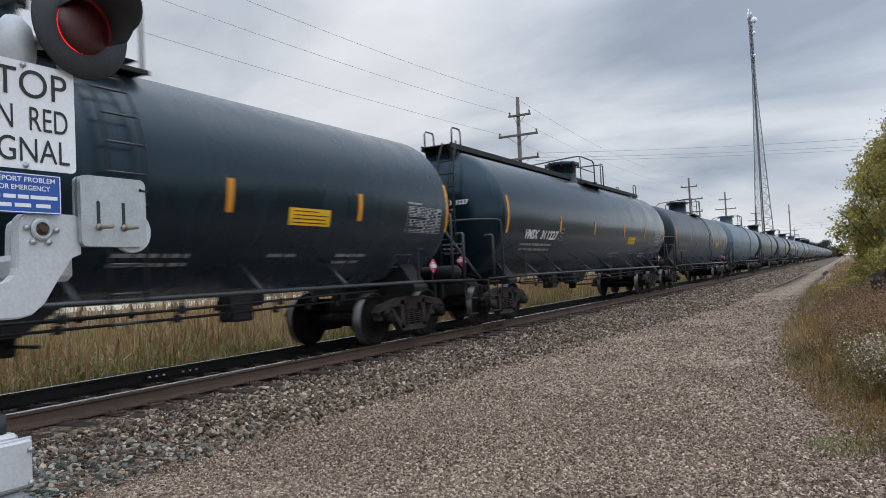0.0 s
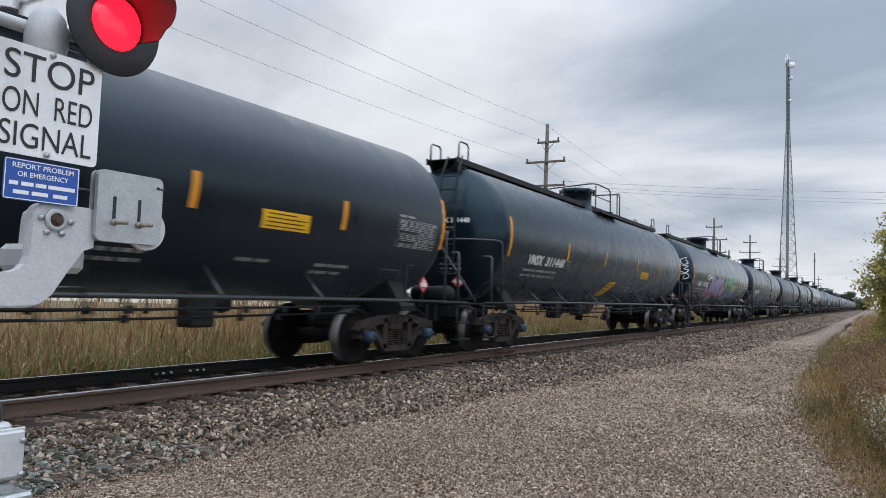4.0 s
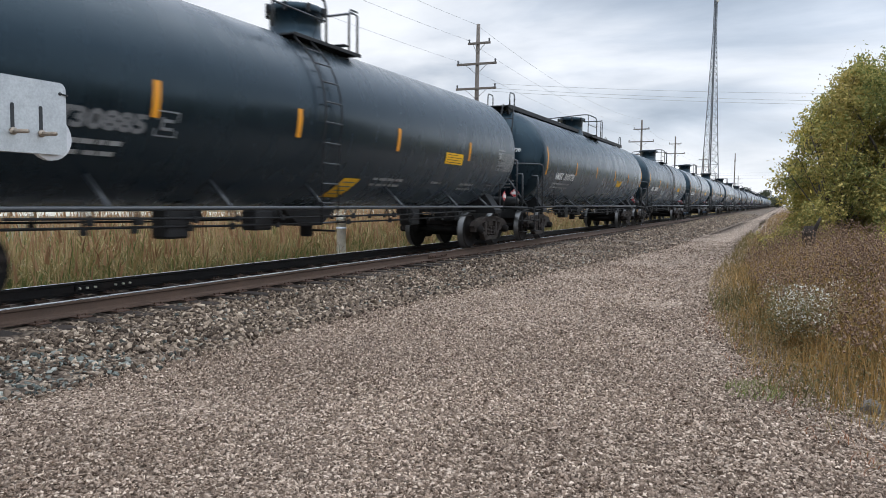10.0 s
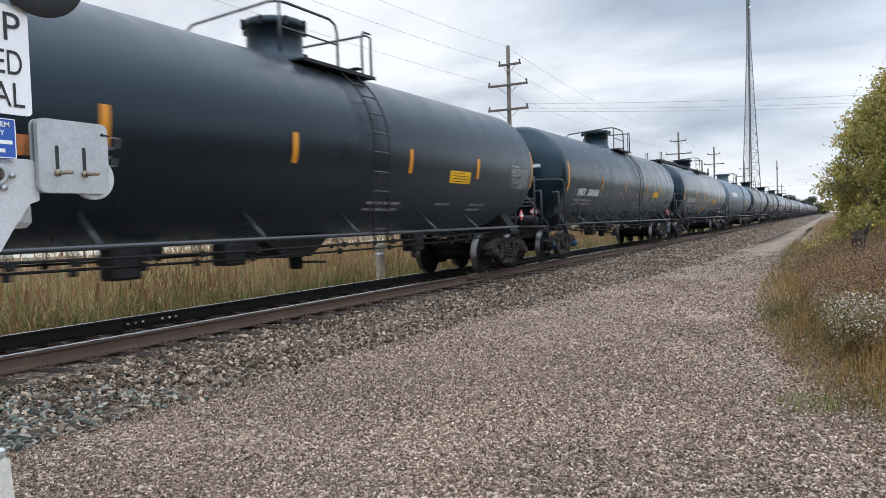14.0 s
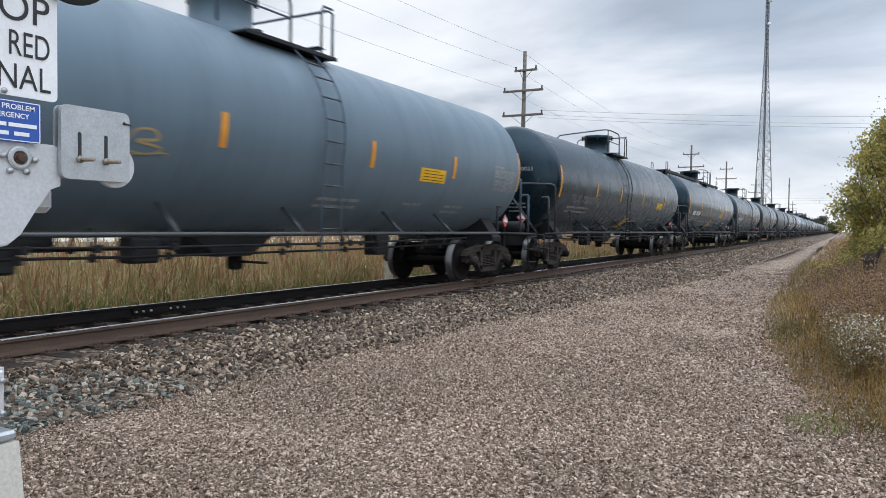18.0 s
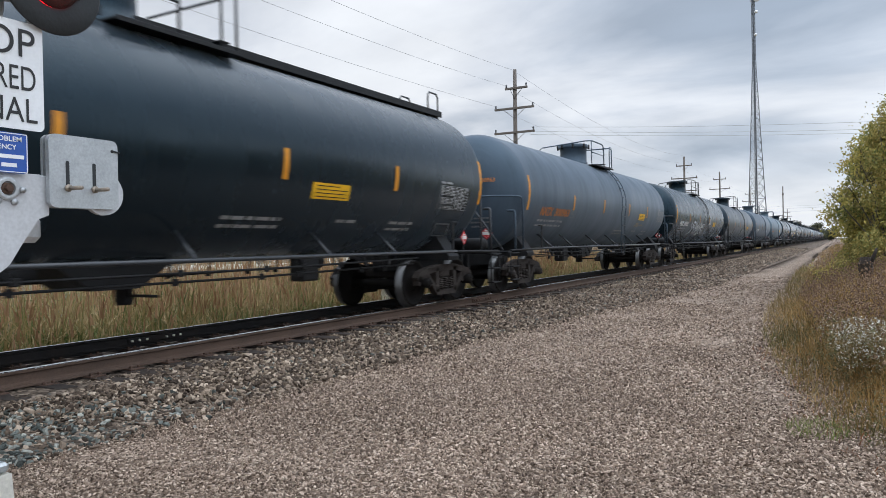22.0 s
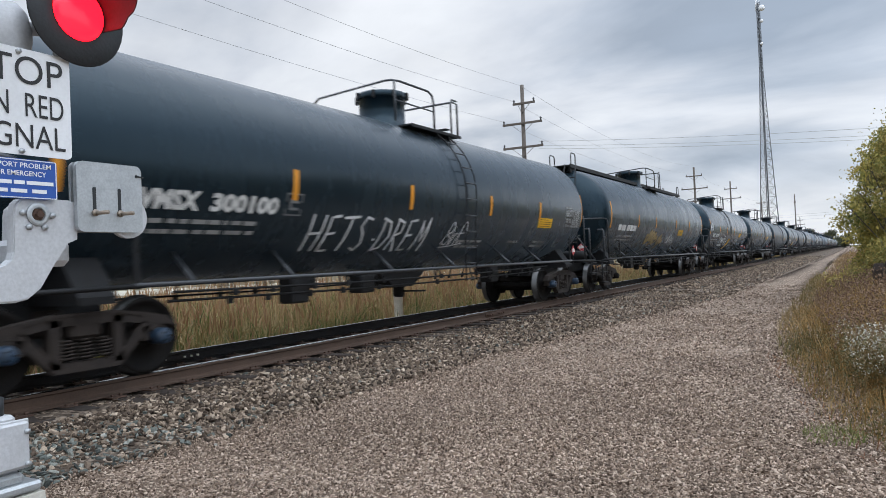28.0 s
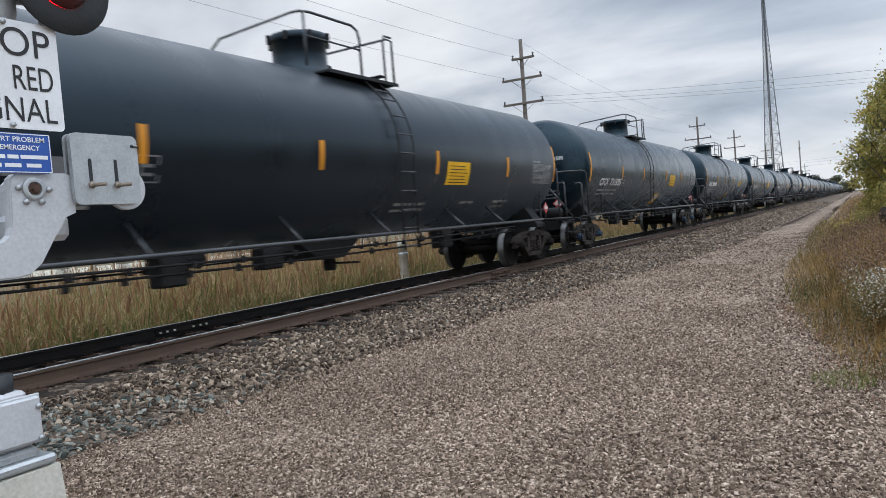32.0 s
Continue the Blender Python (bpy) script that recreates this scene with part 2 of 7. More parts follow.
def gravel_mat(name, cell, ramp):
    """Loose gravel seen from afar: small cells of differing tone, the shade in the gaps painted dark."""
    m = bpy.data.materials.new(name)
    m.use_nodes = True
    n, l = m.node_tree.nodes, m.node_tree.links
    b = n["Principled BSDF"]
    b.inputs["Roughness"].default_value = 0.95
    b.inputs["Specular IOR Level"].default_value = 0.15
    co = n.new("ShaderNodeTexCoord")
    v = n.new("ShaderNodeTexVoronoi"); v.inputs["Scale"].default_value = 1 / cell; v.inputs["Randomness"].default_value = 1.0
    l.new(co.outputs["Object"], v.inputs["Vector"])
    sp = n.new("ShaderNodeSeparateXYZ"); l.new(v.outputs["Color"], sp.inputs[0])
    cr = n.new("ShaderNodeValToRGB")
    e = cr.color_ramp.elements
    e[0].position, e[0].color = ramp[0][0], (*ramp[0][1], 1)
    e[1].position, e[1].color = ramp[-1][0], (*ramp[-1][1], 1)
    for p, c in ramp[1:-1]:
        k = e.new(p); k.color = (*c, 1)
    l.new(sp.outputs[0], cr.inputs[0])
    a = n.new("ShaderNodeTexNoise"); a.inputs["Scale"].default_value = 0.45; a.inputs["Detail"].default_value = 6; a.inputs["Roughness"].default_value = 0.65
    l.new(co.outputs["Object"], a.inputs["Vector"])
    q = n.new("ShaderNodeMapRange"); q.inputs["From Min"].default_value = 0.3; q.inputs["From Max"].default_value = 0.7; q.inputs["To Min"].default_value = 0.84; q.inputs["To Max"].default_value = 1.14
    l.new(a.outputs["Fac"], q.inputs["Value"])
    # shade between the stones, painted as a darker rim round each cell
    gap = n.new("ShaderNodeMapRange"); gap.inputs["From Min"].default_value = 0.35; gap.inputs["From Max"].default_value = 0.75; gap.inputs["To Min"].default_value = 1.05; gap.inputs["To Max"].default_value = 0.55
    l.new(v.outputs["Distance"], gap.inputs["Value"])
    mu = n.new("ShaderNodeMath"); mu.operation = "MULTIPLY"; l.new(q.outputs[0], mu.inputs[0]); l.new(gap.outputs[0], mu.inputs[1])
    # light and shade of small heaps and hollows, put into the tone
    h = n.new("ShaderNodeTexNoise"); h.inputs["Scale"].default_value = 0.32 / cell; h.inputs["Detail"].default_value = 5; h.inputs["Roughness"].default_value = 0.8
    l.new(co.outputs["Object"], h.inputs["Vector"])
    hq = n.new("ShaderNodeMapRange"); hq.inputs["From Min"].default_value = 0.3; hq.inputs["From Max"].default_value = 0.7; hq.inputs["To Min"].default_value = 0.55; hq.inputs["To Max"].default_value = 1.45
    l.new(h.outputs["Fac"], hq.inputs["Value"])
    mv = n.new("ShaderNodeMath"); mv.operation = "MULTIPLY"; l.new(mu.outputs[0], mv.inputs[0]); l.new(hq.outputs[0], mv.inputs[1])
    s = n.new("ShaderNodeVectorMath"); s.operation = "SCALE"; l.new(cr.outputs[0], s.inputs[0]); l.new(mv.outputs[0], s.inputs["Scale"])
    l.new(s.outputs[0], b.inputs["Base Color"])
    inv = n.new("ShaderNodeMath"); inv.operation = "SUBTRACT"; inv.inputs[0].default_value = 1.0; l.new(v.outputs["Distance"], inv.inputs[1])
    bp = n.new("ShaderNodeBump"); bp.inputs["Strength"].default_value = 0.7; bp.inputs["Distance"].default_value = cell * 0.5
    l.new(inv.outputs[0], bp.inputs["Height"]); l.new(bp.outputs[0], b.inputs["Normal"])
    return m


def leaf_mat(name, ramp, rough=0.6, through=0.25):
    m = bpy.data.materials.new(name)
    m.use_nodes = True
    n, l = m.node_tree.nodes, m.node_tree.links
    b = n["Principled BSDF"]
    b.inputs["Roughness"].default_value = rough
    b.inputs["Specular IOR Level"].default_value = 0.3
    g = n.new("ShaderNodeNewGeometry")
    co = n.new("ShaderNodeTexCoord")
    a = n.new("ShaderNodeTexNoise"); a.inputs["Scale"].default_value = 0.9; a.inputs["Detail"].default_value = 2
    l.new(co.outputs["Object"], a.inputs["Vector"])
    mx = n.new("ShaderNodeMath"); mx.operation = "MULTIPLY_ADD"; mx.inputs[1].default_value = 0.5
    l.new(g.outputs["Random Per Island"], mx.inputs[0])
    am = n.new("ShaderNodeMapRange"); am.inputs["From Min"].default_value = 0.3; am.inputs["From Max"].default_value = 0.7; am.inputs["To Max"].default_value = 0.5
    l.new(a.outputs["Fac"], am.inputs["Value"]); l.new(am.outputs[0], mx.inputs[2])
    cr = n.new("ShaderNodeValToRGB")
    e = cr.color_ramp.elements
    e[0].position, e[0].color = ramp[0][0], (*ramp[0][1], 1)
    e[1].position, e[1].color = ramp[-1][0], (*ramp[-1][1], 1)
    for p, c in ramp[1:-1]:
        k = e.new(p); k.color = (*c, 1)
    l.new(mx.outputs[0], cr.inputs[0])
    l.new(cr.outputs[0], b.inputs["Base Color"])
    tr = n.new("ShaderNodeBsdfTranslucent"); l.new(cr.outputs[0], tr.inputs["Color"])
    ms = n.new("ShaderNodeMixShader"); ms.inputs[0].default_value = through
    l.new(b.outputs[0], ms.inputs[1]); l.new(tr.outputs[0], ms.inputs[2])
    l.new(ms.outputs[0], n["Material Output"].inputs[0])
    return m


def paint_mat(name, color, rough, dirt, dirt_amount=0.35, coat=0.0, tone=0.15, tint=(0.6, 0.84, 1.0)):
    """Tank paint: glossy, with dust lying in long streaks and road film."""
    m = bpy.data.materials.new(name)
    m.use_nodes = True
    n, l = m.node_tree.nodes, m.node_tree.links
    b = n["Principled BSDF"]
    b.inputs["Coat Weight"].default_value = coat
    b.inputs["Coat Roughness"].default_value = 0.25
    b.inputs["Specular Tint"].default_value = (*tint, 1)
    b.inputs["IOR"].default_value = 1.43
    b.inputs["Sheen Weight"].default_value = 0.12
    b.inputs["Sheen Roughness"].default_value = 0.45
    b.inputs["Sheen Tint"].default_value = (0.75, 0.88, 1.0, 1)
    co = n.new("ShaderNodeTexCoord")
    inf = n.new("ShaderNodeObjectInfo")
    sh = n.new("ShaderNodeVectorMath"); sh.operation = "ADD"
    rs = n.new("ShaderNodeMath"); rs.operation = "MULTIPLY"; rs.inputs[1].default_value = 40
    l.new(inf.outputs["Random"], rs.inputs[0]); l.new(co.outputs["Object"], sh.inputs[0]); l.new(rs.outputs[0], sh.inputs[1])
    mp = n.new("ShaderNodeMapping"); mp.inputs["Scale"].default_value = (0.7, 1.6, 0.5)
    l.new(sh.outputs[0], mp.inputs[0])
    a = n.new("ShaderNodeTexNoise"); a.inputs["Scale"].default_value = 1.1; a.inputs["Detail"].default_value = 8; a.inputs["Roughness"].default_value = 0.62
    l.new(mp.outputs[0], a.inputs["Vector"])
    mp2 = n.new("ShaderNodeMapping"); mp2.inputs["Scale"].default_value = (0.6, 9.0, 0.5)
    l.new(sh.outputs[0], mp2.inputs[0])
    st = n.new("ShaderNodeTexNoise"); st.inputs["Scale"].default_value = 1.6; st.inputs["Detail"].default_value = 5
    l.new(mp2.outputs[0], st.inputs["Vector"])
    r = n.new("ShaderNodeMapRange"); r.inputs["From Min"].default_value = 0.45; r.inputs["From Max"].default_value = 0.75; r.inputs["To Max"].default_value = dirt_amount
    l.new(a.outputs["Fac"], r.inputs["Value"])
    r2 = n.new("ShaderNodeMapRange"); r2.inputs["From Min"].default_value = 0.5; r2.inputs["From Max"].default_value = 0.8; r2.inputs["To Max"].default_value = dirt_amount * 0.7
    l.new(st.outputs["Fac"], r2.inputs["Value"])
    ad = n.new("ShaderNodeMath"); ad.operation = "ADD"; ad.use_clamp = True
    l.new(r.outputs[0], ad.inputs[0]); l.new(r2.outputs[0], ad.inputs[1])
    mx = n.new("ShaderNodeMix"); mx.data_type = "RGBA"
    mx.inputs["A"].default_value = (*color, 1); mx.inputs["B"].default_value = (*dirt, 1)
    l.new(ad.outputs[0], mx.inputs["Factor"])
    q = n.new("ShaderNodeMapRange"); q.inputs["To Min"].default_value = 1 - tone; q.inputs["To Max"].default_value = 1 + tone
    l.new(inf.outputs["Random"], q.inputs["Value"])
    s = n.new("ShaderNodeVectorMath"); s.operation = "SCALE"; l.new(mx.outputs["Result"], s.inputs[0]); l.new(q.outputs[0], s.inputs["Scale"])
    l.new(s.outputs[0], b.inputs["Base Color"])
    rr = n.new("ShaderNodeMapRange"); rr.inputs["From Min"].default_value = 0.3; rr.inputs["From Max"].default_value = 0.7; rr.inputs["To Min"].default_value = rough - 0.07; rr.inputs["To Max"].default_value = rough + 0.1
    l.new(a.outputs["Fac"], rr.inputs["Value"]); l.new(rr.outputs[0], b.inputs["Roughness"])
    w = n.new("ShaderNodeTexNoise"); w.inputs["Scale"].default_value = 0.9; w.inputs["Detail"].default_value = 2
    l.new(co.outputs["Object"], w.inputs["Vector"])
    bp = n.new("ShaderNodeBump"); bp.inputs["Strength"].default_value = 0.06; bp.inputs["Distance"].default_value = 0.02
    l.new(w.outputs["Fac"], bp.inputs["Height"]); l.new(bp.outputs[0], b.inputs["Normal"])
    return m


def glow_mat(name, color, strength, base):
    m = bpy.data.materials.new(name)
    m.use_nodes = True
    b = m.node_tree.nodes["Principled BSDF"]
    b.inputs["Base Color"].default_value = (*base, 1)
    b.inputs["Roughness"].default_value = 0.25
    b.inputs["Emission Color"].default_value = (*color, 1)
    b.inputs["Emission Strength"].default_value = strength
    return m


M_TANK = paint_mat("black_tank_paint", (0.003, 0.0082, 0.0125), 0.25, (0.0068, 0.0155, 0.0225), 0.35)
M_TANK_GLOSS = paint_mat("clean_black_tank_paint", (0.0027, 0.008, 0.0125), 0.18, (0.007, 0.0155, 0.0225), 0.3)
M_TANK_BROWN = paint_mat("dusty_black_tank_paint", (0.0043, 0.0062, 0.0093), 0.31, (0.0115, 0.0145, 0.0185), 0.45)
M_TANK_GREY = paint_mat("grey_blue_tank_paint", (0.085, 0.116, 0.14), 0.42, (0.06, 0.08, 0.095), 0.5)
M_TANK_DARKGREY = paint_mat("dark_grey_tank_paint", (0.05, 0.067, 0.088), 0.42, (0.024, 0.031, 0.039), 0.5)
M_STEEL = mat("dark_painted_steel", (0.012, 0.0125, 0.0135), 0.6, vary=0.2, second=(0.013, 0.011, 0.01), amount=0.5, spec=0.25)
M_TRUCK = mat("dusty_cast_steel", (0.023, 0.0155, 0.0115), 0.8, vary=0.3, second=(0.013, 0.00952, 0.00792), amount=0.7, scale=5)
M_WHEEL = mat("worn_wheel_steel", (0.007, 0.006, 0.0055), 0.7, 0.0, vary=0.25, second=(0.014, 0.011, 0.009), spec=0.15)
M_TREAD = mat("polished_tread_steel", (0.13, 0.13, 0.13), 0.45, 1.0, vary=0.05, bump=0)
M_CAP_BLUE = mat("blue_bearing_cap", (0.018, 0.045, 0.085), 0.5, vary=0.25, second=(0.03, 0.03, 0.03))
M_GALV_DARK = mat("weathered_grating", (0.009, 0.0095, 0.0105), 0.6, 0.0, vary=0.2, spec=0.3)
M_RAILBAR = mat("grey_handrail_paint", (0.034, 0.038, 0.043), 0.35, vary=0.15)
M_ORANGE = mat("orange_reflective_tape", (0.62, 0.25, 0.012), 0.45, vary=0.08, second=(0.42, 0.16, 0.01), amount=0.5)
M_YELLOW = mat("yellow_placard", (0.78, 0.43, 0.008), 0.5, vary=0.1, second=(0.6, 0.33, 0.012))
M_WHITE = mat("white_stencil_paint", (0.68, 0.68, 0.66), 0.6, vary=0.12, second=(0.34, 0.34, 0.33), amount=0.6, scale=3)
M_GREYTEXT = mat("faded_grey_stencil", (0.15, 0.155, 0.16), 0.6, vary=0.1)
M_TABLE = mat("pale_grey_stencil", (0.3, 0.3, 0.295), 0.6, vary=0.15, second=(0.17, 0.17, 0.17), amount=0.6, scale=3)
M_ORANGETEXT = mat("faded_orange_stencil", (0.42, 0.15, 0.04), 0.6, vary=0.1)
M_BLACKTEXT = mat("black_legend", (0.012, 0.012, 0.013), 0.5, vary=0.1)
M_RED = mat("red_placard", (0.45, 0.02, 0.025), 0.5, vary=0.1)
M_RAILHEAD = mat("bright_railhead_steel", (0.62, 0.62, 0.62), 0.22, 1.0, vary=0.05, bump=0.02, scale=1.5)
M_RAILWEB = mat("rusty_rail_web", (0.075, 0.045, 0.03), 0.85, vary=0.2, second=(0.045, 0.03, 0.022), scale=2.0)
# oily steel, with the shade under the cars put into its colour
M_RAILDARK = mat("oily_shaded_rail_steel", (0.012, 0.011, 0.011), 0.7, vary=0.2, second=(0.03, 0.02, 0.015), scale=2.0, spec=0.3)
M_TIE = mat("creosoted_tie_wood", (0.03, 0.021, 0.016), 0.9, vary=0.3, second=(0.05, 0.034, 0.026), scale=5, random_tone=0.25)
M_SPIKE = mat("rusty_track_iron", (0.08, 0.045, 0.03), 0.85, vary=0.25)
M_BALLAST = stones_mat("crushed_ballast_stone", ((0.0, (0.0326, 0.0226, 0.016)), (0.3, (0.0884, 0.0635, 0.0456)), (0.6, (0.163, 0.121, 0.088)), (0.85, (0.279, 0.213, 0.156)), (1.0, (0.484, 0.392, 0.3))))
M_BALLAST_BLUE = stones_mat("blue_grey_ballast_stone", ((0.0, (0.0298, 0.0326, 0.0286)), (0.35, (0.0765, 0.0862, 0.0773)), (0.7, (0.14, 0.151, 0.134)), (1.0, (0.34, 0.339, 0.294))))
M_GRAVEL = stones_mat("pinkish_gravel_stone", ((0.0, (0.0721, 0.0483, 0.0342)), (0.4, (0.196, 0.141, 0.104)), (0.75, (0.309, 0.229, 0.172)), (1.0, (0.567, 0.453, 0.356))))
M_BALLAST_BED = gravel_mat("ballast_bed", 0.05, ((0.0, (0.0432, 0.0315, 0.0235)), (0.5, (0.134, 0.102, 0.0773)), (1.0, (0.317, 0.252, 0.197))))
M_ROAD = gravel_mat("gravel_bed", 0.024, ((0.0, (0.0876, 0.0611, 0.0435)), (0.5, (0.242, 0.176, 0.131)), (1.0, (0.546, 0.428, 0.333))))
M_SOIL = mat("dry_grassy_soil", (0.13, 0.105, 0.06), 0.95, vary=0.3, second=(0.07, 0.075, 0.03), scale=0.6, fine=12, bump=0.5)
M_REED = leaf_mat("reed_blades", ((0.0, (0.05, 0.075, 0.022)), (0.25, (0.12, 0.14, 0.04)), (0.5, (0.3, 0.215, 0.09)), (1.0, (0.54, 0.41, 0.23))))
M_SHOOT = leaf_mat("green_reed_shoots", ((0.0, (0.05, 0.085, 0.02)), (0.5, (0.11, 0.15, 0.04)), (1.0, (0.26, 0.25, 0.1))))
M_REEDTAN = leaf_mat("dry_reed_plumes", ((0.0, (0.15, 0.075, 0.038)), (0.5, (0.3, 0.17, 0.085)), (1.0, (0.44, 0.3, 0.17))))
M_LEAF = leaf_mat("autumn_shrub_leaves", ((0.0, (0.075, 0.098, 0.03)), (0.3, (0.16, 0.185, 0.055)), (0.6, (0.36, 0.31, 0.095)), (1.0, (0.6, 0.45, 0.16))), through=0.4)
M_LEAFY = leaf_mat("yellowed_shrub_leaves", ((0.0, (0.17, 0.19, 0.05)), (0.4, (0.36, 0.32, 0.085)), (1.0, (0.56, 0.41, 0.1))), through=0.35)
M_LEAFRED = leaf_mat("reddish_tree_leaves", ((0.0, (0.09, 0.06, 0.03)), (0.5, (0.16, 0.09, 0.045)), (1.0, (0.24, 0.14, 0.06))))
M_FARLEAF = leaf_mat("distant_tree_leaves", ((0.0, (0.05, 0.065, 0.04)), (1.0, (0.13, 0.13, 0.07))))
M_WEED = leaf_mat("dry_weed_stems", ((0.0, (0.055, 0.062, 0.017)), (0.3, (0.17, 0.108, 0.035)), (0.65, (0.36, 0.21, 0.07)), (1.0, (0.58, 0.4, 0.18))), through=0.15)
M_WEEDLEAF = leaf_mat("withered_weed_leaves", ((0.0, (0.05, 0.062, 0.02)), (0.35, (0.12, 0.105, 0.04)), (0.7, (0.2, 0.135, 0.06)), (1.0, (0.36, 0.25, 0.12))), through=0.15)
M_SEED = leaf_mat("brown_seed_heads", ((0.0, (0.07, 0.04, 0.027)), (0.5, (0.17, 0.10, 0.06)), (1.0, (0.32, 0.22, 0.14))), through=0.05)
M_GRASS = leaf_mat("straw_grass", ((0.0, (0.09, 0.1, 0.03)), (0.5, (0.22, 0.155, 0.065)), (1.0, (0.4, 0.285, 0.145))))
M_RUSTWEED = leaf_mat("rust_red_ground_weed", ((0.0, (0.12, 0.05, 0.025)), (0.5, (0.24, 0.1, 0.045)), (1.0, (0.36, 0.2, 0.09))))
M_TUFT = leaf_mat("green_grass_tuft", ((0.0, (0.13, 0.16, 0.04)), (1.0, (0.26, 0.25, 0.09))))
M_ASTER = leaf_mat("white_aster_flowers", ((0.0, (0.42, 0.4, 0.32)), (1.0, (0.78, 0.76, 0.66))), through=0.1)
M_ROTTEN = mat("dark_rotten_wood", (0.028, 0.021, 0.016), 0.95, vary=0.3, second=(0.05, 0.032, 0.02), bump=0.6)
M_BARK = mat("grey_bark", (0.09, 0.075, 0.06), 0.9, vary=0.3, bump=0.5)
M_POLE = mat("weathered_pole_wood", (0.13, 0.11, 0.095), 0.9, vary=0.25, second=(0.08, 0.07, 0.06), bump=0.4)
M_INSUL = mat("dark_insulator_glaze", (0.05, 0.05, 0.055), 0.3, vary=0.1)
M_WIRE = mat("grey_wire", (0.42, 0.43, 0.44), 0.6, vary=0.1, bump=0)
M_TOWER = mat("galvanized_tower_steel", (0.13, 0.14, 0.155), 0.6, 0.2, vary=0.12)
M_DISH = mat("white_antenna_shell", (0.75, 0.75, 0.75), 0.5, vary=0.05)
M_POST = mat("weathered_white_post", (0.84, 0.8, 0.7), 0.7, vary=0.12, second=(0.5, 0.47, 0.4))
M_ALUM = mat("cast_aluminium_paint", (0.5, 0.51, 0.525), 0.5, 0.15, vary=0.08, second=(0.42, 0.42, 0.42), scale=4, bump=0.06)
M_GALV = mat("galvanized_plate", (0.42, 0.44, 0.45), 0.42, 0.6, vary=0.1, second=(0.3, 0.315, 0.33), scale=14, fine=90, bump=0.05)
M_BOLT = mat("rusting_zinc_bolt", (0.3, 0.26, 0.21), 0.5, 0.5, vary=0.2, second=(0.14, 0.085, 0.05), scale=30)
M_SIGN = mat("white_sign_sheet", (0.78, 0.79, 0.8), 0.35, vary=0.03, second=(0.68, 0.69, 0.7), bump=0.0)
M_BLUE = mat("blue_sign_sheet", (0.012, 0.075, 0.34), 0.35, vary=0.05, bump=0)
M_LAMPBLACK = mat("black_lamp_housing", (0.014, 0.017, 0.02), 0.5, vary=0.2)
M_LENS = glow_mat("lit_red_lens", (1.0, 0.006, 0.018), 4.5, (0.4, 0.005, 0.01))
M_LENSDARK = mat("unlit_red_lens", (0.06, 0.008, 0.009), 0.2, vary=0.2, scale=40, fine=160, bump=0.3)
M_HOODLINING = mat("grey_black_hood_lining", (0.05, 0.05, 0.052), 0.5, vary=0.1)
M_CONCRETE = mat("pale_painted_base", (0.5, 0.48, 0.42), 0.8, vary=0.12, second=(0.36, 0.35, 0.3), scale=5)
M_ROOF = mat("brown_shingle_roof", (0.2, 0.15, 0.11), 0.9, vary=0.2, second=(0.15, 0.11, 0.085))
M_SIDING = mat("beige_siding", (0.36, 0.3, 0.24), 0.8, vary=0.12)
M_DARKGLASS = mat("dark_window_glass", (0.03, 0.035, 0.04), 0.15, vary=0.1, bump=0)
M_ROCK = mat("pale_field_stone", (0.14, 0.12, 0.1), 0.9, vary=0.3, second=(0.07, 0.06, 0.05), scale=9, bump=0.6)
SPRAY = {}
for spray_name, spray_color in (("white", (0.66, 0.67, 0.68)), ("tan", (0.33, 0.24, 0.11)), ("lavender", (0.28, 0.24, 0.42)), ("pale", (0.5, 0.5, 0.56)), ("pink", (0.4, 0.06, 0.12)), ("green", (0.09, 0.36, 0.1)), ("blue", (0.03, 0.18, 0.42)), ("lime", (0.32, 0.42, 0.03)), ("dull_blue", (0.035, 0.055, 0.085)), ("dark", (0.015, 0.017, 0.02))):
    SPRAY[spray_name] = mat(spray_name + "_spray_paint", spray_color, 0.6, vary=0.18, scale=3, amount=0.6)


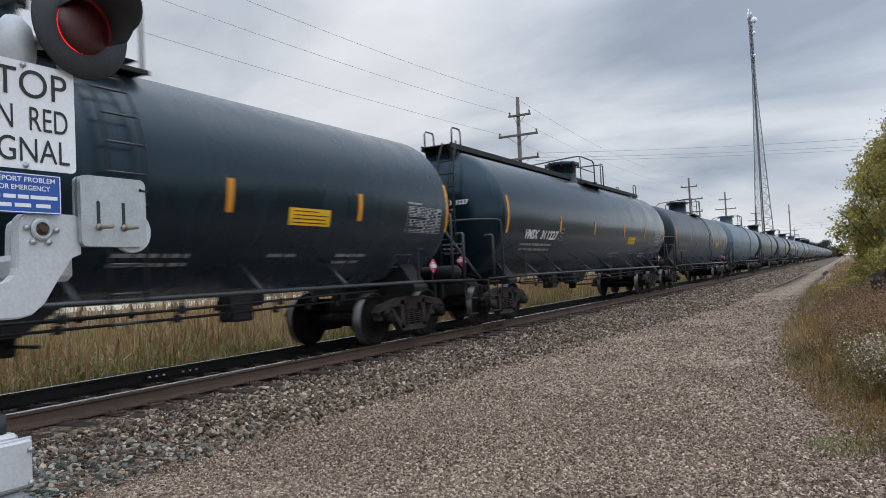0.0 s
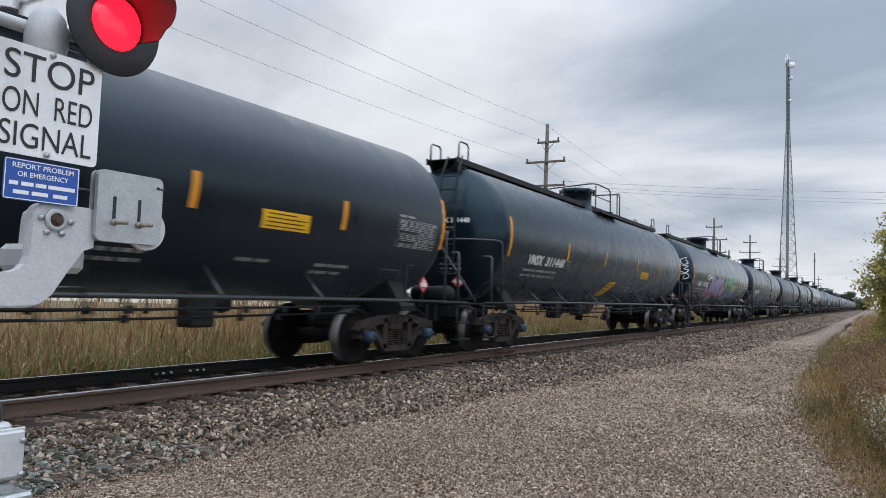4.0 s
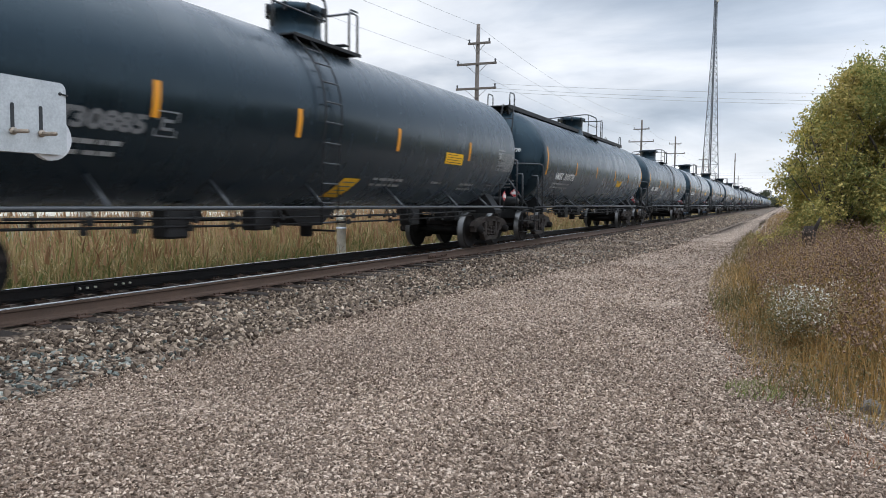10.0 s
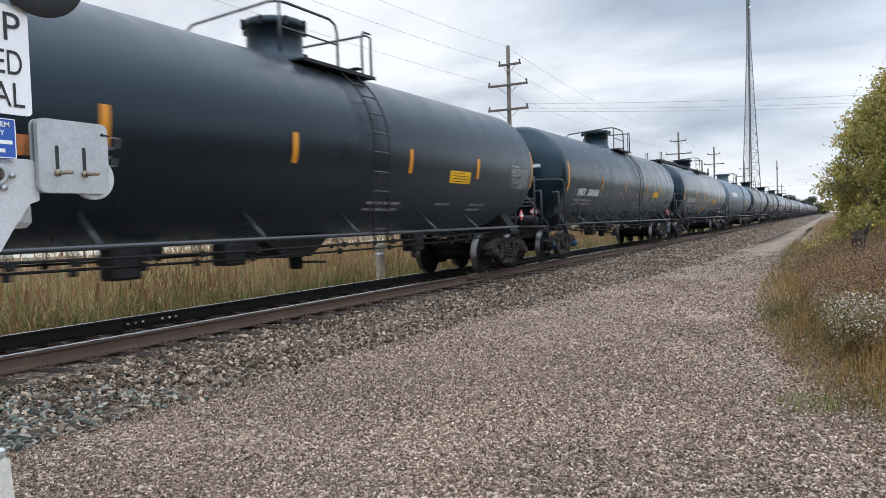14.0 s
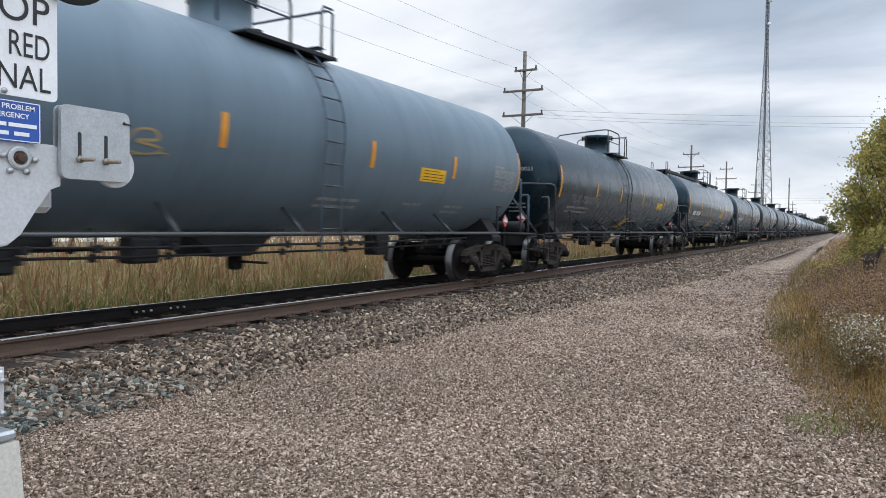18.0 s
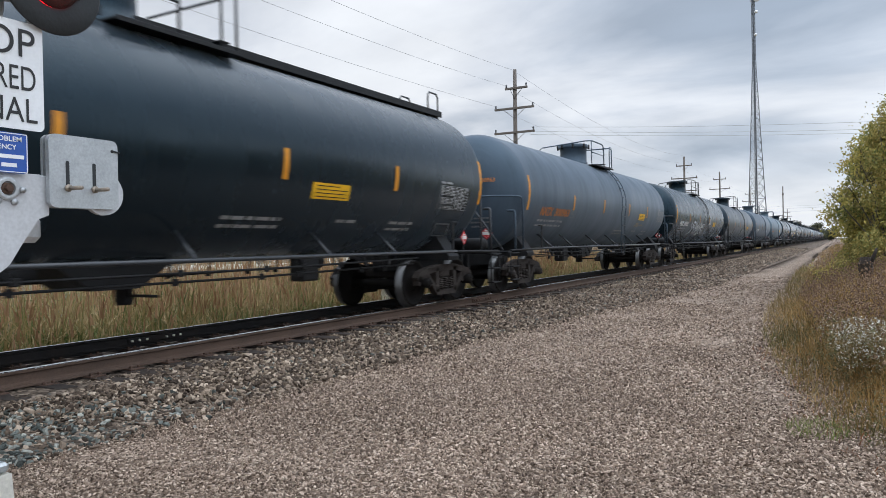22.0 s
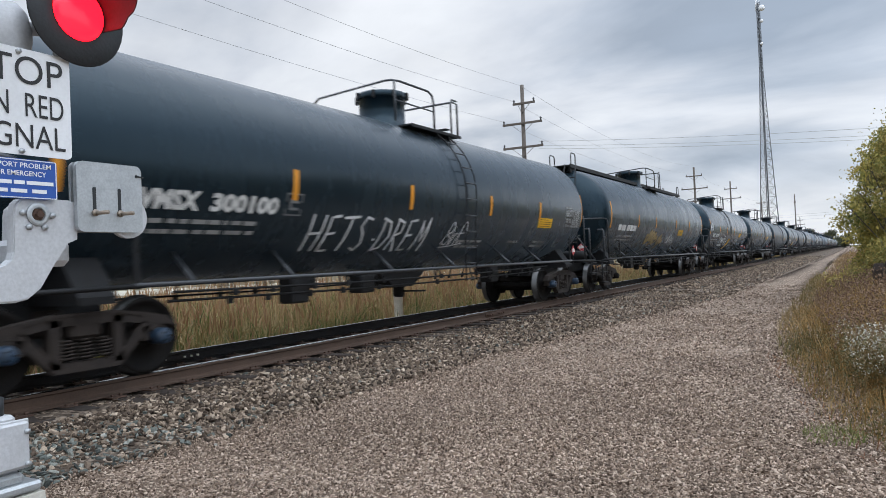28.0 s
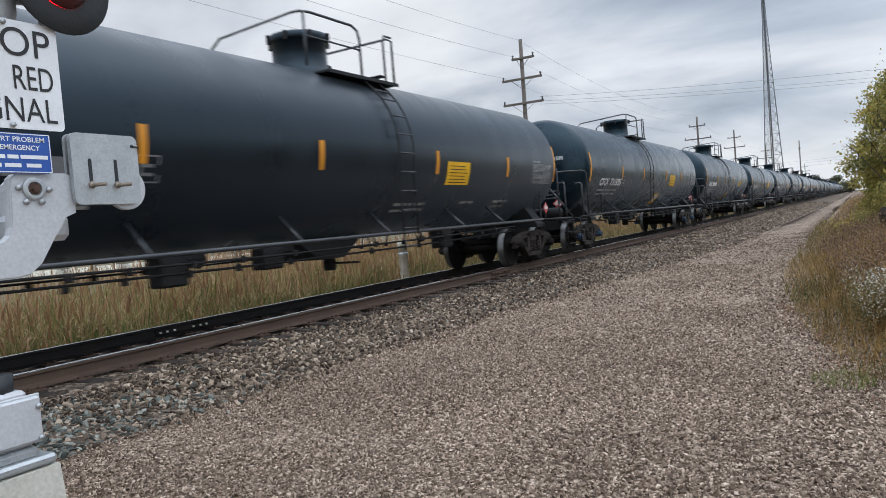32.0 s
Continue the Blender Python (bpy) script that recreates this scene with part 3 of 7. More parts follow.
# ---- mesh helpers ----
class Shape:
    """Collects vertices and faces of one mesh; each face has a material slot."""

    def __init__(self):
        self.v, self.f, self.m, self.smooth = [], [], [], []

    def add(self, verts, faces, slot=0, smooth=False):
        k = len(self.v)
        self.v += [tuple(p) for p in verts]
        self.f += [tuple(i + k for i in q) for q in faces]
        self.m += [slot] * len(faces)
        self.smooth += [smooth] * len(faces)
        return self

    def box(self, c, s, bev=0.0, slot=0, turn=None):
        """A box with chamfered edges: centre, size."""
        hx, hy, hz = (a / 2 for a in s)
        b = min(bev, hx * 0.6, hy * 0.6, hz * 0.6)
        verts = []
        if b <= 0:
            verts = [Vector((x * hx, y * hy, z * hz)) for x in (-1, 1) for y in (-1, 1) for z in (-1, 1)]
            faces = [(0, 1, 3, 2), (4, 6, 7, 5), (0, 4, 5, 1), (2, 3, 7, 6), (0, 2, 6, 4), (1, 5, 7, 3)]
        else:
            bm = bmesh.new()
            pts = []
            for x in (-1, 1):
                for y in (-1, 1):
                    for z in (-1, 1):
                        pts += [(x * hx, y * (hy - b), z * (hz - b)), (x * (hx - b), y * hy, z * (hz - b)), (x * (hx - b), y * (hy - b), z * hz)]
            for p in pts:
                bm.verts.new(p)
            bmesh.ops.convex_hull(bm, input=bm.verts)
            bmesh.ops.dissolve_limit(bm, angle_limit=0.02, verts=bm.verts, edges=bm.edges)
            bm.verts.index_update()
            verts = [v.co.copy() for v in bm.verts]
            faces = [[v.index for v in f.verts] for f in bm.faces]
            bm.free()
        if turn is not None:
            verts = [turn @ v for v in verts]
        c = Vector(c)
        return self.add([v + c for v in verts], faces, slot)

    def tube(self, pts, r, n=6, slot=0, caps=True, r2=None):
        """A round bar along points."""
        pts = [Vector(p) for p in pts]
        ring = []
        side = None
        for i, p in enumerate(pts):
            d = (pts[min(i + 1, len(pts) - 1)] - pts[max(i - 1, 0)]).normalized()
            if side is None:
                side = d.orthogonal().normalized()
            side = (side - d * side.dot(d)).normalized()
            up = d.cross(side)
            rr = r if r2 is None else r + (r2 - r) * i / (len(pts) - 1)
            ring += [p + (side * math.cos(a) + up * math.sin(a)) * rr for a in (2 * math.pi * k / n for k in range(n))]
        faces = [(i * n + k, i * n + (k + 1) % n, (i + 1) * n + (k + 1) % n, (i + 1) * n + k) for i in range(len(pts) - 1) for k in range(n)]
        if caps:
            faces += [tuple(range(n))[::-1], tuple(range((len(pts) - 1) * n, len(pts) * n))]
        return self.add(ring, faces, slot, True)

    def lathe(self, profile, axis="z", at=(0, 0, 0), n=24, slot=0, slots=None, smooth=True):
        """Turns (radius, height) pairs about an axis."""
        verts = []
        for r, h in profile:
            for k in range(n):
                a = 2 * math.pi * k / n
                p = {"z": (r * math.cos(a), r * math.sin(a), h), "y": (r * math.cos(a), h, r * math.sin(a)), "x": (h, r * math.cos(a), r * math.sin(a))}[axis]
                verts.append((p[0] + at[0], p[1] + at[1], p[2] + at[2]))
        for i in range(len(profile) - 1):
            faces = [(i * n + k, i * n + (k + 1) % n, (i + 1) * n + (k + 1) % n, (i + 1) * n + k) for k in range(n)]
            if i == 0:
                self.add(verts, faces, slots[i] if slots else slot, smooth)
                base = len(self.v) - len(verts)
            else:
                self.f += [tuple(q + base for q in f) for f in faces]
                self.m += [slots[i] if slots else slot] * n
                self.smooth += [smooth] * n
        return self

    def slab(self, outline, axis, a, b, slot=0):
        """A flat outline (two coordinates) given thickness along an axis from a to b."""
        k = len(outline)

        def place(p, h):
            return {"x": (h, p[0], p[1]), "y": (p[0], h, p[1]), "z": (p[0], p[1], h)}[axis]

        verts = [place(p, a) for p in outline] + [place(p, b) for p in outline]
        faces = [tuple(range(k))[::-1], tuple(range(k, 2 * k))] + [(i, (i + 1) % k, (i + 1) % k + k, i + k) for i in range(k)]
        return self.add(verts, faces, slot)

    def beam(self, line, x0, x1, h, slot=0):
        """A bar of height h along a line in the (y, z) plane, from x0 to x1."""
        top, low = [], []
        for i, (y, z) in enumerate(line):
            y0, z0 = line[max(i - 1, 0)]
            y1, z1 = line[min(i + 1, len(line) - 1)]
            d = Vector((y1 - y0, z1 - z0)).normalized()
            top.append((y - d.y * h / 2, z + d.x * h / 2))
            low.append((y + d.y * h / 2, z - d.x * h / 2))
        for i in range(len(line) - 1):
            self.slab([low[i], low[i + 1], top[i + 1], top[i]], "x", x0, x1, slot)
        return self

    def wrap(self, pts, width, r, cz, slot=0, side=1, lift=0.006):
        """A painted stroke on the side of a tank: points are (y, angle in metres of arc above the equator)."""
        left, right = [], []
        for i, (y, s) in enumerate(pts):
            y0, s0 = pts[max(i - 1, 0)]
            y1, s1 = pts[min(i + 1, len(pts) - 1)]
            d = Vector((y1 - y0, s1 - s0))
            d = d.normalized() if d.length > 1e-6 else Vector((1, 0))
            w = width(i / max(1, len(pts) - 1)) if callable(width) else width
            left.append((y - d.y * w / 2, s + d.x * w / 2))
            right.append((y + d.y * w / 2, s - d.x * w / 2))
        ring = [(side * (r + lift) * math.cos(s / r), y, cz + (r + lift) * math.sin(s / r)) for y, s in left + right]
        k = len(pts)
        return self.add(ring, [(i + k, i + k + 1, i + 1, i) for i in range(k - 1)], slot)

    def patch(self, y0, y1, s0, s1, r, cz, slot=0, skew=0.0, lift=0.006, n=4, side=1):
        """A painted or taped panel on the side of a tank."""
        verts, faces = [], []
        for j in range(n + 1):
            s = s0 + (s1 - s0) * j / n
            for y in (y0, y1):
                verts.append((side * (r + lift) * math.cos(s / r), y + skew * j / n, cz + (r + lift) * math.sin(s / r)))
        for j in range(n):
            faces.append((2 * j, 2 * j + 1, 2 * j + 3, 2 * j + 2))
        return self.add(verts, faces, slot)

    def mesh(self, name, mats):
        me = bpy.data.meshes.new(name)
        me.from_pydata(self.v, [], self.f)
        for m in mats:
            me.materials.append(m)
        me.polygons.foreach_set("material_index", self.m)
        me.polygons.foreach_set("use_smooth", self.smooth)
        me.update()
        return me


def part(name, shape, material, parent, label="", at=None):
    """Links a shape as one mesh object under a thing or a part."""
    mats = material if isinstance(material, (list, tuple)) else [material]
    ob = new(name, shape if isinstance(shape, bpy.types.Mesh) else shape.mesh(name, mats))
    ob.parent = parent
    if at is not None:
        ob.matrix_basis = at
    if label:
        ob["label"] = label
    return ob


def thing(name, label, category, at=None, group="", kind=""):
    ob = new(name)
    ob.empty_display_size = 0.3
    if at is not None:
        ob.matrix_basis = at
    return tagged(ob, label, category, group, kind)


def text_mesh(words, size, material, align="LEFT", spacing=1.0, bold=0.0, depth=0.0, fine=2):
    cu = bpy.data.curves.new("lettering", "FONT")
    cu.body, cu.size, cu.align_x, cu.space_character = words, size, align, spacing
    cu.offset, cu.extrude = bold, depth
    cu.resolution_u = fine
    ob = bpy.data.objects.new("lettering", cu)
    me = bpy.data.meshes.new_from_object(ob)
    bpy.data.objects.remove(ob)
    bpy.data.curves.remove(cu)
    me.materials.clear()
    me.materials.append(material)
    return me


def arc(c, r, a0, a1, n, plane="yz", other=0.0):
    pts = []
    for i in range(n + 1):
        a = radians(a0 + (a1 - a0) * i / n)
        u, w = c[0] + r * math.cos(a), c[1] + r * math.sin(a)
        pts.append((other, u, w) if plane == "yz" else (u, other, w))
    return pts


# ---- tank cars ----
R, CZ, CYL, TIP = 1.5, 2.53, 7.82, 8.5      # tank radius, the height of its axis, the ends of its shell and of its head


def tank_size(form):
    """Sets radius and axis height of the tanks built or lettered next; one make of car is smaller."""
    global R, CZ
    global CYL, TIP
    CYL, TIP = (7.64, 8.28) if form == "P" else (7.82, 8.43) if form in "TQ" else (7.74, 8.38) if form == "S" else (7.82, 8.5)
    R, CZ = (1.43, 2.475) if form in "TQ" else (1.5, 2.53) if form == "W" else (1.47, 2.515)


TRUCK_Y = 7.1
WHEEL = 0.457
rnd = random.Random(5)


def tank_mesh(n=56):
    s = Shape()
    prof = [(0.0, -TIP)]
    for i in range(1, 17):
        a = math.pi / 2 * i / 16
        prof.append((R * math.sin(a), -CYL - (TIP - CYL) * math.cos(a)))
    prof += [(r, -h) for r, h in prof[16::-1]]
    s.lathe(prof, "y", (0, 0, CZ), n)
    s.f = [f[::-1] for f in s.f]
    return s


def wheelset_shape():
    s = Shape()
    for side in (-1, 1):
        p = [(0.10, 0.62), (0.13, 0.66), (0.36, 0.685), (0.40, 0.67), (0.485, 0.675), (0.486, 0.695), (WHEEL, 0.715), (WHEEL - 0.006, 0.82), (0.40, 0.825), (0.375, 0.79), (0.17, 0.78), (0.15, 0.83), (0.09, 0.835)]
        k = len(s.f)
        s.lathe([(r, side * h) for r, h in p], "x", (0, 0, 0), 28, slots=[0, 0, 0, 0, 1, 1, 1, 0, 0, 0, 0, 0])
        if side < 0:
            pass
        s.lathe([(0.0, side * 1.19), (0.075, side * 1.19), (0.095, side * 1.16), (0.1, side * 0.98), (0.0, side * 0.98)], "x", (0, 0, 0), 16, slot=2)
        for a in range(3):
            b = a * 2.094
            s.tube([(side * 1.185, 0.05 * math.cos(b), 0.05 * math.sin(b)), (side * 1.205, 0.05 * math.cos(b), 0.05 * math.sin(b))], 0.014, 6, 0)
    s.tube([(-0.98, 0, 0), (0.98, 0, 0)], 0.085, 12, 0)
    return s


def side_frame_shape(side):
    s = Shape()
    a, b = (0.92, 1.06) if side > 0 else (-1.06, -0.92)
    s.beam([(-1.1, 0.52), (-0.98, 0.63), (-0.72, 0.68), (-0.36, 0.735), (0.36, 0.735), (0.72, 0.68), (0.98, 0.63), (1.1, 0.52)], a, b, 0.125)
    s.beam([(-0.74, 0.62), (-0.36, 0.24), (0.36, 0.24), (0.74, 0.62)], a, b, 0.11)
    for y in (-0.36, 0.36):
        s.beam([(y, 0.24), (y, 0.74)], a, b, 0.12)
    for y in (-0.88, 0.88):
        s.box(((a + b) / 2, y, 0.56), (b - a, 0.3, 0.1), 0.02)
        s.beam([(y - 0.17, 0.42), (y - 0.17, 0.58)], a, b, 0.07)
        s.beam([(y + 0.17, 0.42), (y + 0.17, 0.58)], a, b, 0.07)
    # a raised rim on the outer face
    o = (1.06, 1.075) if side > 0 else (-1.075, -1.06)
    s.beam([(-0.7, 0.72), (-0.34, 0.785), (0.34, 0.785), (0.7, 0.72)], *o, 0.03)
    return s


def spring_shape(side, y):
    """One coil spring."""
    s = Shape()
    turns_ = 6
    s.tube([(side * 1.0 + 0.075 * math.cos(t), y + 0.075 * math.sin(t), 0.3 + 0.22 * t / (2 * math.pi * turns_)) for t in (2 * math.pi * j / 9 for j in range(9 * turns_ + 1))], 0.013, 4)
    return s


def build_truck(parent, y, cap):
    tr = Shape()
    tr.box((0, 0, 0.62), (2.1, 0.36, 0.2), 0.04)
    tr.box((0, 0, 0.76), (0.7, 0.34, 0.12), 0.03)
    t = part("truck", tr, M_TRUCK, parent, "dusty cast steel truck bolster", at=pose(0, y, 0))
    for side in (1, -1):
        part("side_frame", side_frame_shape(side), M_TRUCK, t)
        for sy in (-0.2, 0.0, 0.2):
            part("spring", spring_shape(side, sy), M_TRUCK, t)
    br = Shape()
    for d in (-0.36, 0.36):
        br.beam([(d - 0.05, 0.32), (d + 0.05, 0.42)], -0.75, 0.75, 0.09)
    part("brake_beam", br, M_STEEL, t)
    for d in (-0.88, 0.88):
        w = part("wheelset", wheelset_shape(), [M_WHEEL, M_TREAD, cap], t, at=pose(0, d, WHEEL))
        WHEELS.append((w, d))
    return t


WHEELS = []


def build_car(walkway, ladder_y, tank_mat, cap, shift=0.0):
    """One tank car: origin on the rails at mid length, x towards the gravel road, y along the track."""
    car = thing("tank_car", "black steel railway tank car rolling on four axles", "tank car", group="cars of the tank train")
    tank = part("tank", tank_mesh(), tank_mat, car)
    for e in (-1, 1):
        # stub sill, bolster saddle, end platform
        s = Shape()
        s.box((0, e * 7.7, 0.84), (0.62, 2.6, 0.34), 0.03)
        s.box((0, e * 8.98, 0.84), (0.9, 0.1, 0.42), 0.02)
        part("stub_sill", s, M_STEEL, car)
        s = Shape()
        s.slab([(-1.25, 0.88), (1.25, 0.88), (1.25, 0.96), (0.93, 1.4), (0.6, 1.16), (-0.6, 1.16), (-0.93, 1.4), (-1.25, 0.96)], "y", e * TRUCK_Y - 0.22, e * TRUCK_Y + 0.22)
        part("bolster_saddle", s, M_STEEL, car)
        s = Shape()
        s.box((0, e * 8.62, 1.0), (2.8, 0.46, 0.03), 0.008)
        for k in range(-6, 7):
            s.box((k * 0.21, e * 8.62, 1.02), (0.03, 0.44, 0.018))
        for sx in (1, -1):
            s.tube([(sx * 1.46, e * 6.7, 1.055), (sx * 1.46, e * 8.8, 1.03)], 0.03, 6)
        part("end_platform", s, M_GALV_DARK, car)
        s = Shape()
        s.tube([(1.43, e * 8.0, 1.03), (1.43, e * 8.0, 2.24), (1.41, e * 8.03, 2.31), (1.34, e * 8.1, 2.34), (0.95, e * 8.52, 2.34), (0.5, e * 8.7, 2.33), (0, e * 8.74, 2.32), (-0.5, e * 8.7, 2.33), (-0.95, e * 8.52, 2.34), (-1.34, e * 8.1, 2.34), (-1.43, e * 8.0, 2.24), (-1.43, e * 8.0, 1.03)], 0.024, 7)
        for sx in (1, -1):
            s.tube([(sx * 1.43, e * 8.47, 1.0), (sx * 1.43, e * 8.47, 1.93), (sx * 1.41, e * 8.48, 1.97), (sx * 1.25, e * 8.52, 1.97)], 0.03, 6)
        part("end_handrail", s, M_RAILBAR, car)
        s = Shape()
        s.tube([(-e * 0.25, e * 8.72, 2.32), (-e * 0.72, e * 8.72, 1.7), (-e * 1.2, e * 8.7, 1.05)], 0.025, 6)
        part("rail_brace", s, M_RAILBAR, car)
        for sx in (1, -1):
            s = Shape()
            for k, z in enumerate((0.35, 0.66, 0.97)):
                s.box((sx * 1.44, e * 8.62, z), (0.16, 0.42, 0.025), 0.005)
            for d in (-0.21, 0.21):
                s.tube([(sx * 1.46, e * 8.62 + d, 0.33), (sx * 1.46, e * 8.62 + d, 1.02)], 0.017, 6)
            part("sill_step", s, M_STEEL, car)
            s = Shape()
            s.box((sx * 1.42, e * 6.75, 1.35), (0.035, 0.06, 0.6), 0.01)
            s.box((sx * 1.42, e * 6.82, 1.64), (0.05, 0.2, 0.03), 0.01)
            part("jacking_bracket", s, M_STEEL, car)
        # coupler, uncoupling rod and air hose
        s = Shape()
        s.box((0, e * 9.0, 0.85), (0.16, 0.3, 0.16), 0.02)
        s.box((0.06 * e, e * 9.12, 0.85), (0.3, 0.14, 0.28), 0.05)
        part("coupler", s, M_TRUCK, car)
        s = Shape()
        s.tube([(0.1, e * 9.05, 1.02), (0.9, e * 9.06, 1.0), (1.4, e * 9.06, 0.9), (1.42, e * 9.06, 0.66)], 0.014, 6)
        part("uncoupling_rod", s, M_STEEL, car)
        s = Shape()
        s.tube([(0.35, e * 8.95, 0.7), (0.36, e * 9.08, 0.55), (0.3, e * 9.15, 0.42), (0.12, e * 9.17, 0.42), (0.0, e * 9.17, 0.47)], 0.028, 7)
        part("air_hose", s, M_LAMPBLACK, car)
        # red hazard placard: on the head at one end, on a side bracket at the other
        s = Shape()
        s.slab([(-0.15, 0), (0, -0.15), (0.15, 0), (0, 0.15)], "x", 0, 0.006, 0)
        s.slab([(-0.12, 0), (0, -0.12), (0.12, 0), (0, 0.12)], "x", 0.006, 0.008, 1)
        s.slab([(-0.11, 0), (0, -0.11), (0.11, 0), (0, 0.11)], "x", 0.008, 0.010, 0)
        s.box((0.011, 0, 0), (0.003, 0.19, 0.075), 0, 1)
        s.box((0.011, 0, 0.06), (0.003, 0.07, 0.03), 0, 1)
        part("placard", s, [M_RED, M_WHITE], car, "red and white diamond hazard placard", at=pose(1.22, 7.6, 1.34) if e > 0 else pose(0.8, -8.72, 1.45, 0, 0, -78))
        s = Shape()
        s.box((1.2, 7.6, 1.2) if e > 0 else (0.8, -8.7, 1.25), (0.03, 0.03, 0.5), 0.004)
        part("placard_bracket", s, M_STEEL, car)
        # white stencilled block on the tank head
        s = Shape()
        for k, (w, z) in enumerate(((0.52, 2.6), (0.4, 2.5), (0.5, 1.83), (0.5, 1.73), (0.36, 1.63))):
            rr = math.sqrt(max(0, 1 - ((z - CZ) / R) ** 2))
            for j in range(5):
                x = (0.05 if z > 2 else 0.2) + j * w / 5
                y = CYL + (TIP - CYL) * math.sqrt(max(0, 1 - (x * x + (z - CZ) ** 2) / R / R)) + 0.012
                s.box((x, e * y, z), (w / 5 - 0.025, 0.006, 0.042), turn=Matrix.Rotation(-e * 0.1, 3, "Z"))
        part("head_stencil", s, M_GREYTEXT, car)
    # side rods with struts from the tank
    for sx in (1, -1):
        s = Shape()
        s.tube([(sx * 1.46, -6.8, 1.06), (sx * 1.46, 6.8, 1.06)], 0.031, 6)
        part("side_rod", s, M_RAILBAR, car)
        for y in (-5.05, -3.15, -1.0, 1.58, 4.13, 5.9) if shift else (-6.0, -4.3, -1.86, 0.3, 2.85, 4.65):
            s = Shape()
            s.tube([(sx * 1.46, y, 1.05), (sx * 0.98, y + 0.06, 1.44)], 0.026, 6)
            part("rod_strut", s, M_RAILBAR, car)
    # underside: outlet skid, brake gear, pipes
    s = Shape()
    s.slab([(-0.85, 1.06), (0.85, 1.06), (0.32, 0.72), (-0.32, 0.72)], "x", -0.42, 0.42)
    part("outlet_skid", s, M_STEEL, car)
    s = Shape()
    s.lathe([(0.0, 0.5), (0.1, 0.5), (0.12, 0.54), (0.12, 0.72), (0.16, 0.74), (0.16, 0.8), (0.0, 0.8)], "z", (0.05, 0.35, 0), 14)
    s.tube([(0.05, 0.35, 0.62), (0.7, 0.35, 0.62)], 0.02)
    part("outlet_valve", s, M_STEEL, car)
    for y, h in ((-3.6, 0.22), (3.0, 0.2), (-1.9, 0.16)):
        s = Shape()
        s.box((0.8, y, 0.86), (0.3, 0.4, h * 1.9), 0.03)
        s.lathe([(0.0, -0.3), (0.11, -0.28), (0.12, 0.25), (0.0, 0.3)], "y", (0.4, y + 0.6, 0.96), 14)
        s.tube([(0.8, y + 0.1, 0.9), (0.8, y + 0.12, 0.7)], 0.02)
        part("brake_valve", s, M_STEEL, car)
    for x, z in ((1.05, 0.90), (0.95, 0.79), (-1.0, 0.8)):
        s = Shape()
        s.tube([(x, -6.0, z + 0.05), (x, -2.0, z), (x, 2.0, z), (x, 6.0, z + 0.05)], 0.017, 6)
        for y in (-5, -4.3, -3.4, -2.6, -1.6, 0.4, 1.9, 2.7, 3.6, 4.3, 5):
            s.tube([(x, y, z), (x * 0.9, y, 1.12)], 0.016, 5)
            s.box((x, y, z), (0.05, 0.1, 0.09), 0.01)
        part("brake_pipe", s, M_STEEL, car)
    s = Shape()
    s.lathe([(0.0, -0.46), (0.11, -0.44), (0.145, -0.38), (0.145, 0.38), (0.11, 0.44), (0.0, 0.46)], "x", (0.85, 8.5, 1.19), 16)
    part("air_reservoir", s, M_STEEL, car)
    # manway with its bolted cover
    s = Shape()
    s.lathe([(0.49, 3.85), (0.49, 4.02), (0.46, 4.04), (0.46, 4.52), (0.51, 4.53), (0.52, 4.55), (0.52, 4.63), (0.49, 4.655), (0.0, 4.67)], "z", (0, 0.1, 0), 28)
    low = CZ + R - 4.03
    dome = part("manway", s, tank_mat, car, at=pose(0, 0, low))
    for k in range(8):
        a = k * math.pi / 4 + 0.3
        s = Shape()
        s.box((0.53 * math.cos(a), 0.1 + 0.53 * math.sin(a), 4.57), (0.06, 0.06, 0.16), 0.012)
        part("cover_bolt", s, M_STEEL, dome)
    s = Shape()
    s.lathe([(0.1, 3.98), (0.1, 4.25), (0.13, 4.26), (0.13, 4.34), (0.0, 4.36)], "z", (-0.25, 1.05, low), 12)
    part("safety_valve", s, M_STEEL, car)
    # platform round the manway
    pz = 3.86 + low
    for sx in (1, -1):
        s = Shape()
        s.box((sx * 0.8, 0.62 + shift, pz), (0.36, 1.96, 0.03), 0.006)
        s.box((sx * 0.98, 0.62 + shift, pz - 0.005), (0.02, 1.96, 0.06), 0.004)
        for k in range(14):
            s.box((sx * 0.8, -0.3 + shift + k * 0.145, pz + 0.022), (0.34, 0.025, 0.025))
        part("platform", s, M_GALV_DARK, car)
    for y in (1.55,):
        s = Shape()
        s.box((0, y + shift, 4.07 + low), (1.4, 0.2, 0.02), 0.005)
        part("platform_bridge", s, M_GALV_DARK, car)
    top = 4.58 if not walkway else 4.66
    s = Shape()
    s.tube([(p[0], p[1] + shift, p[2]) for p in [(-0.95, -1.0, pz), (-0.95, -1.0, top - 0.35)] + [(-0.95, -1.0, top - 0.3), (-0.75, -0.96, top - 0.12), (0.75, -0.88, top), (0.88, -0.85, top), (0.95, -0.7, top), (0.95, 0.35, top), (0.95, 0.5, top - 0.06), (0.95, 0.55, top - 0.2), (0.95, 0.55, pz)]], 0.022, 6)
    s.tube([(p[0], p[1] + shift, p[2]) for p in [(0.95, -0.85, top - 0.02), (0.95, -0.85, pz)]], 0.02, 6)
    s.tube([(p[0], p[1] + shift, p[2]) for p in [(0.95, -0.85, top - 0.38), (0.95, 0.55, top - 0.38)]], 0.016, 6)
    part("platform_railing", s, M_RAILBAR, car)
    s = Shape()
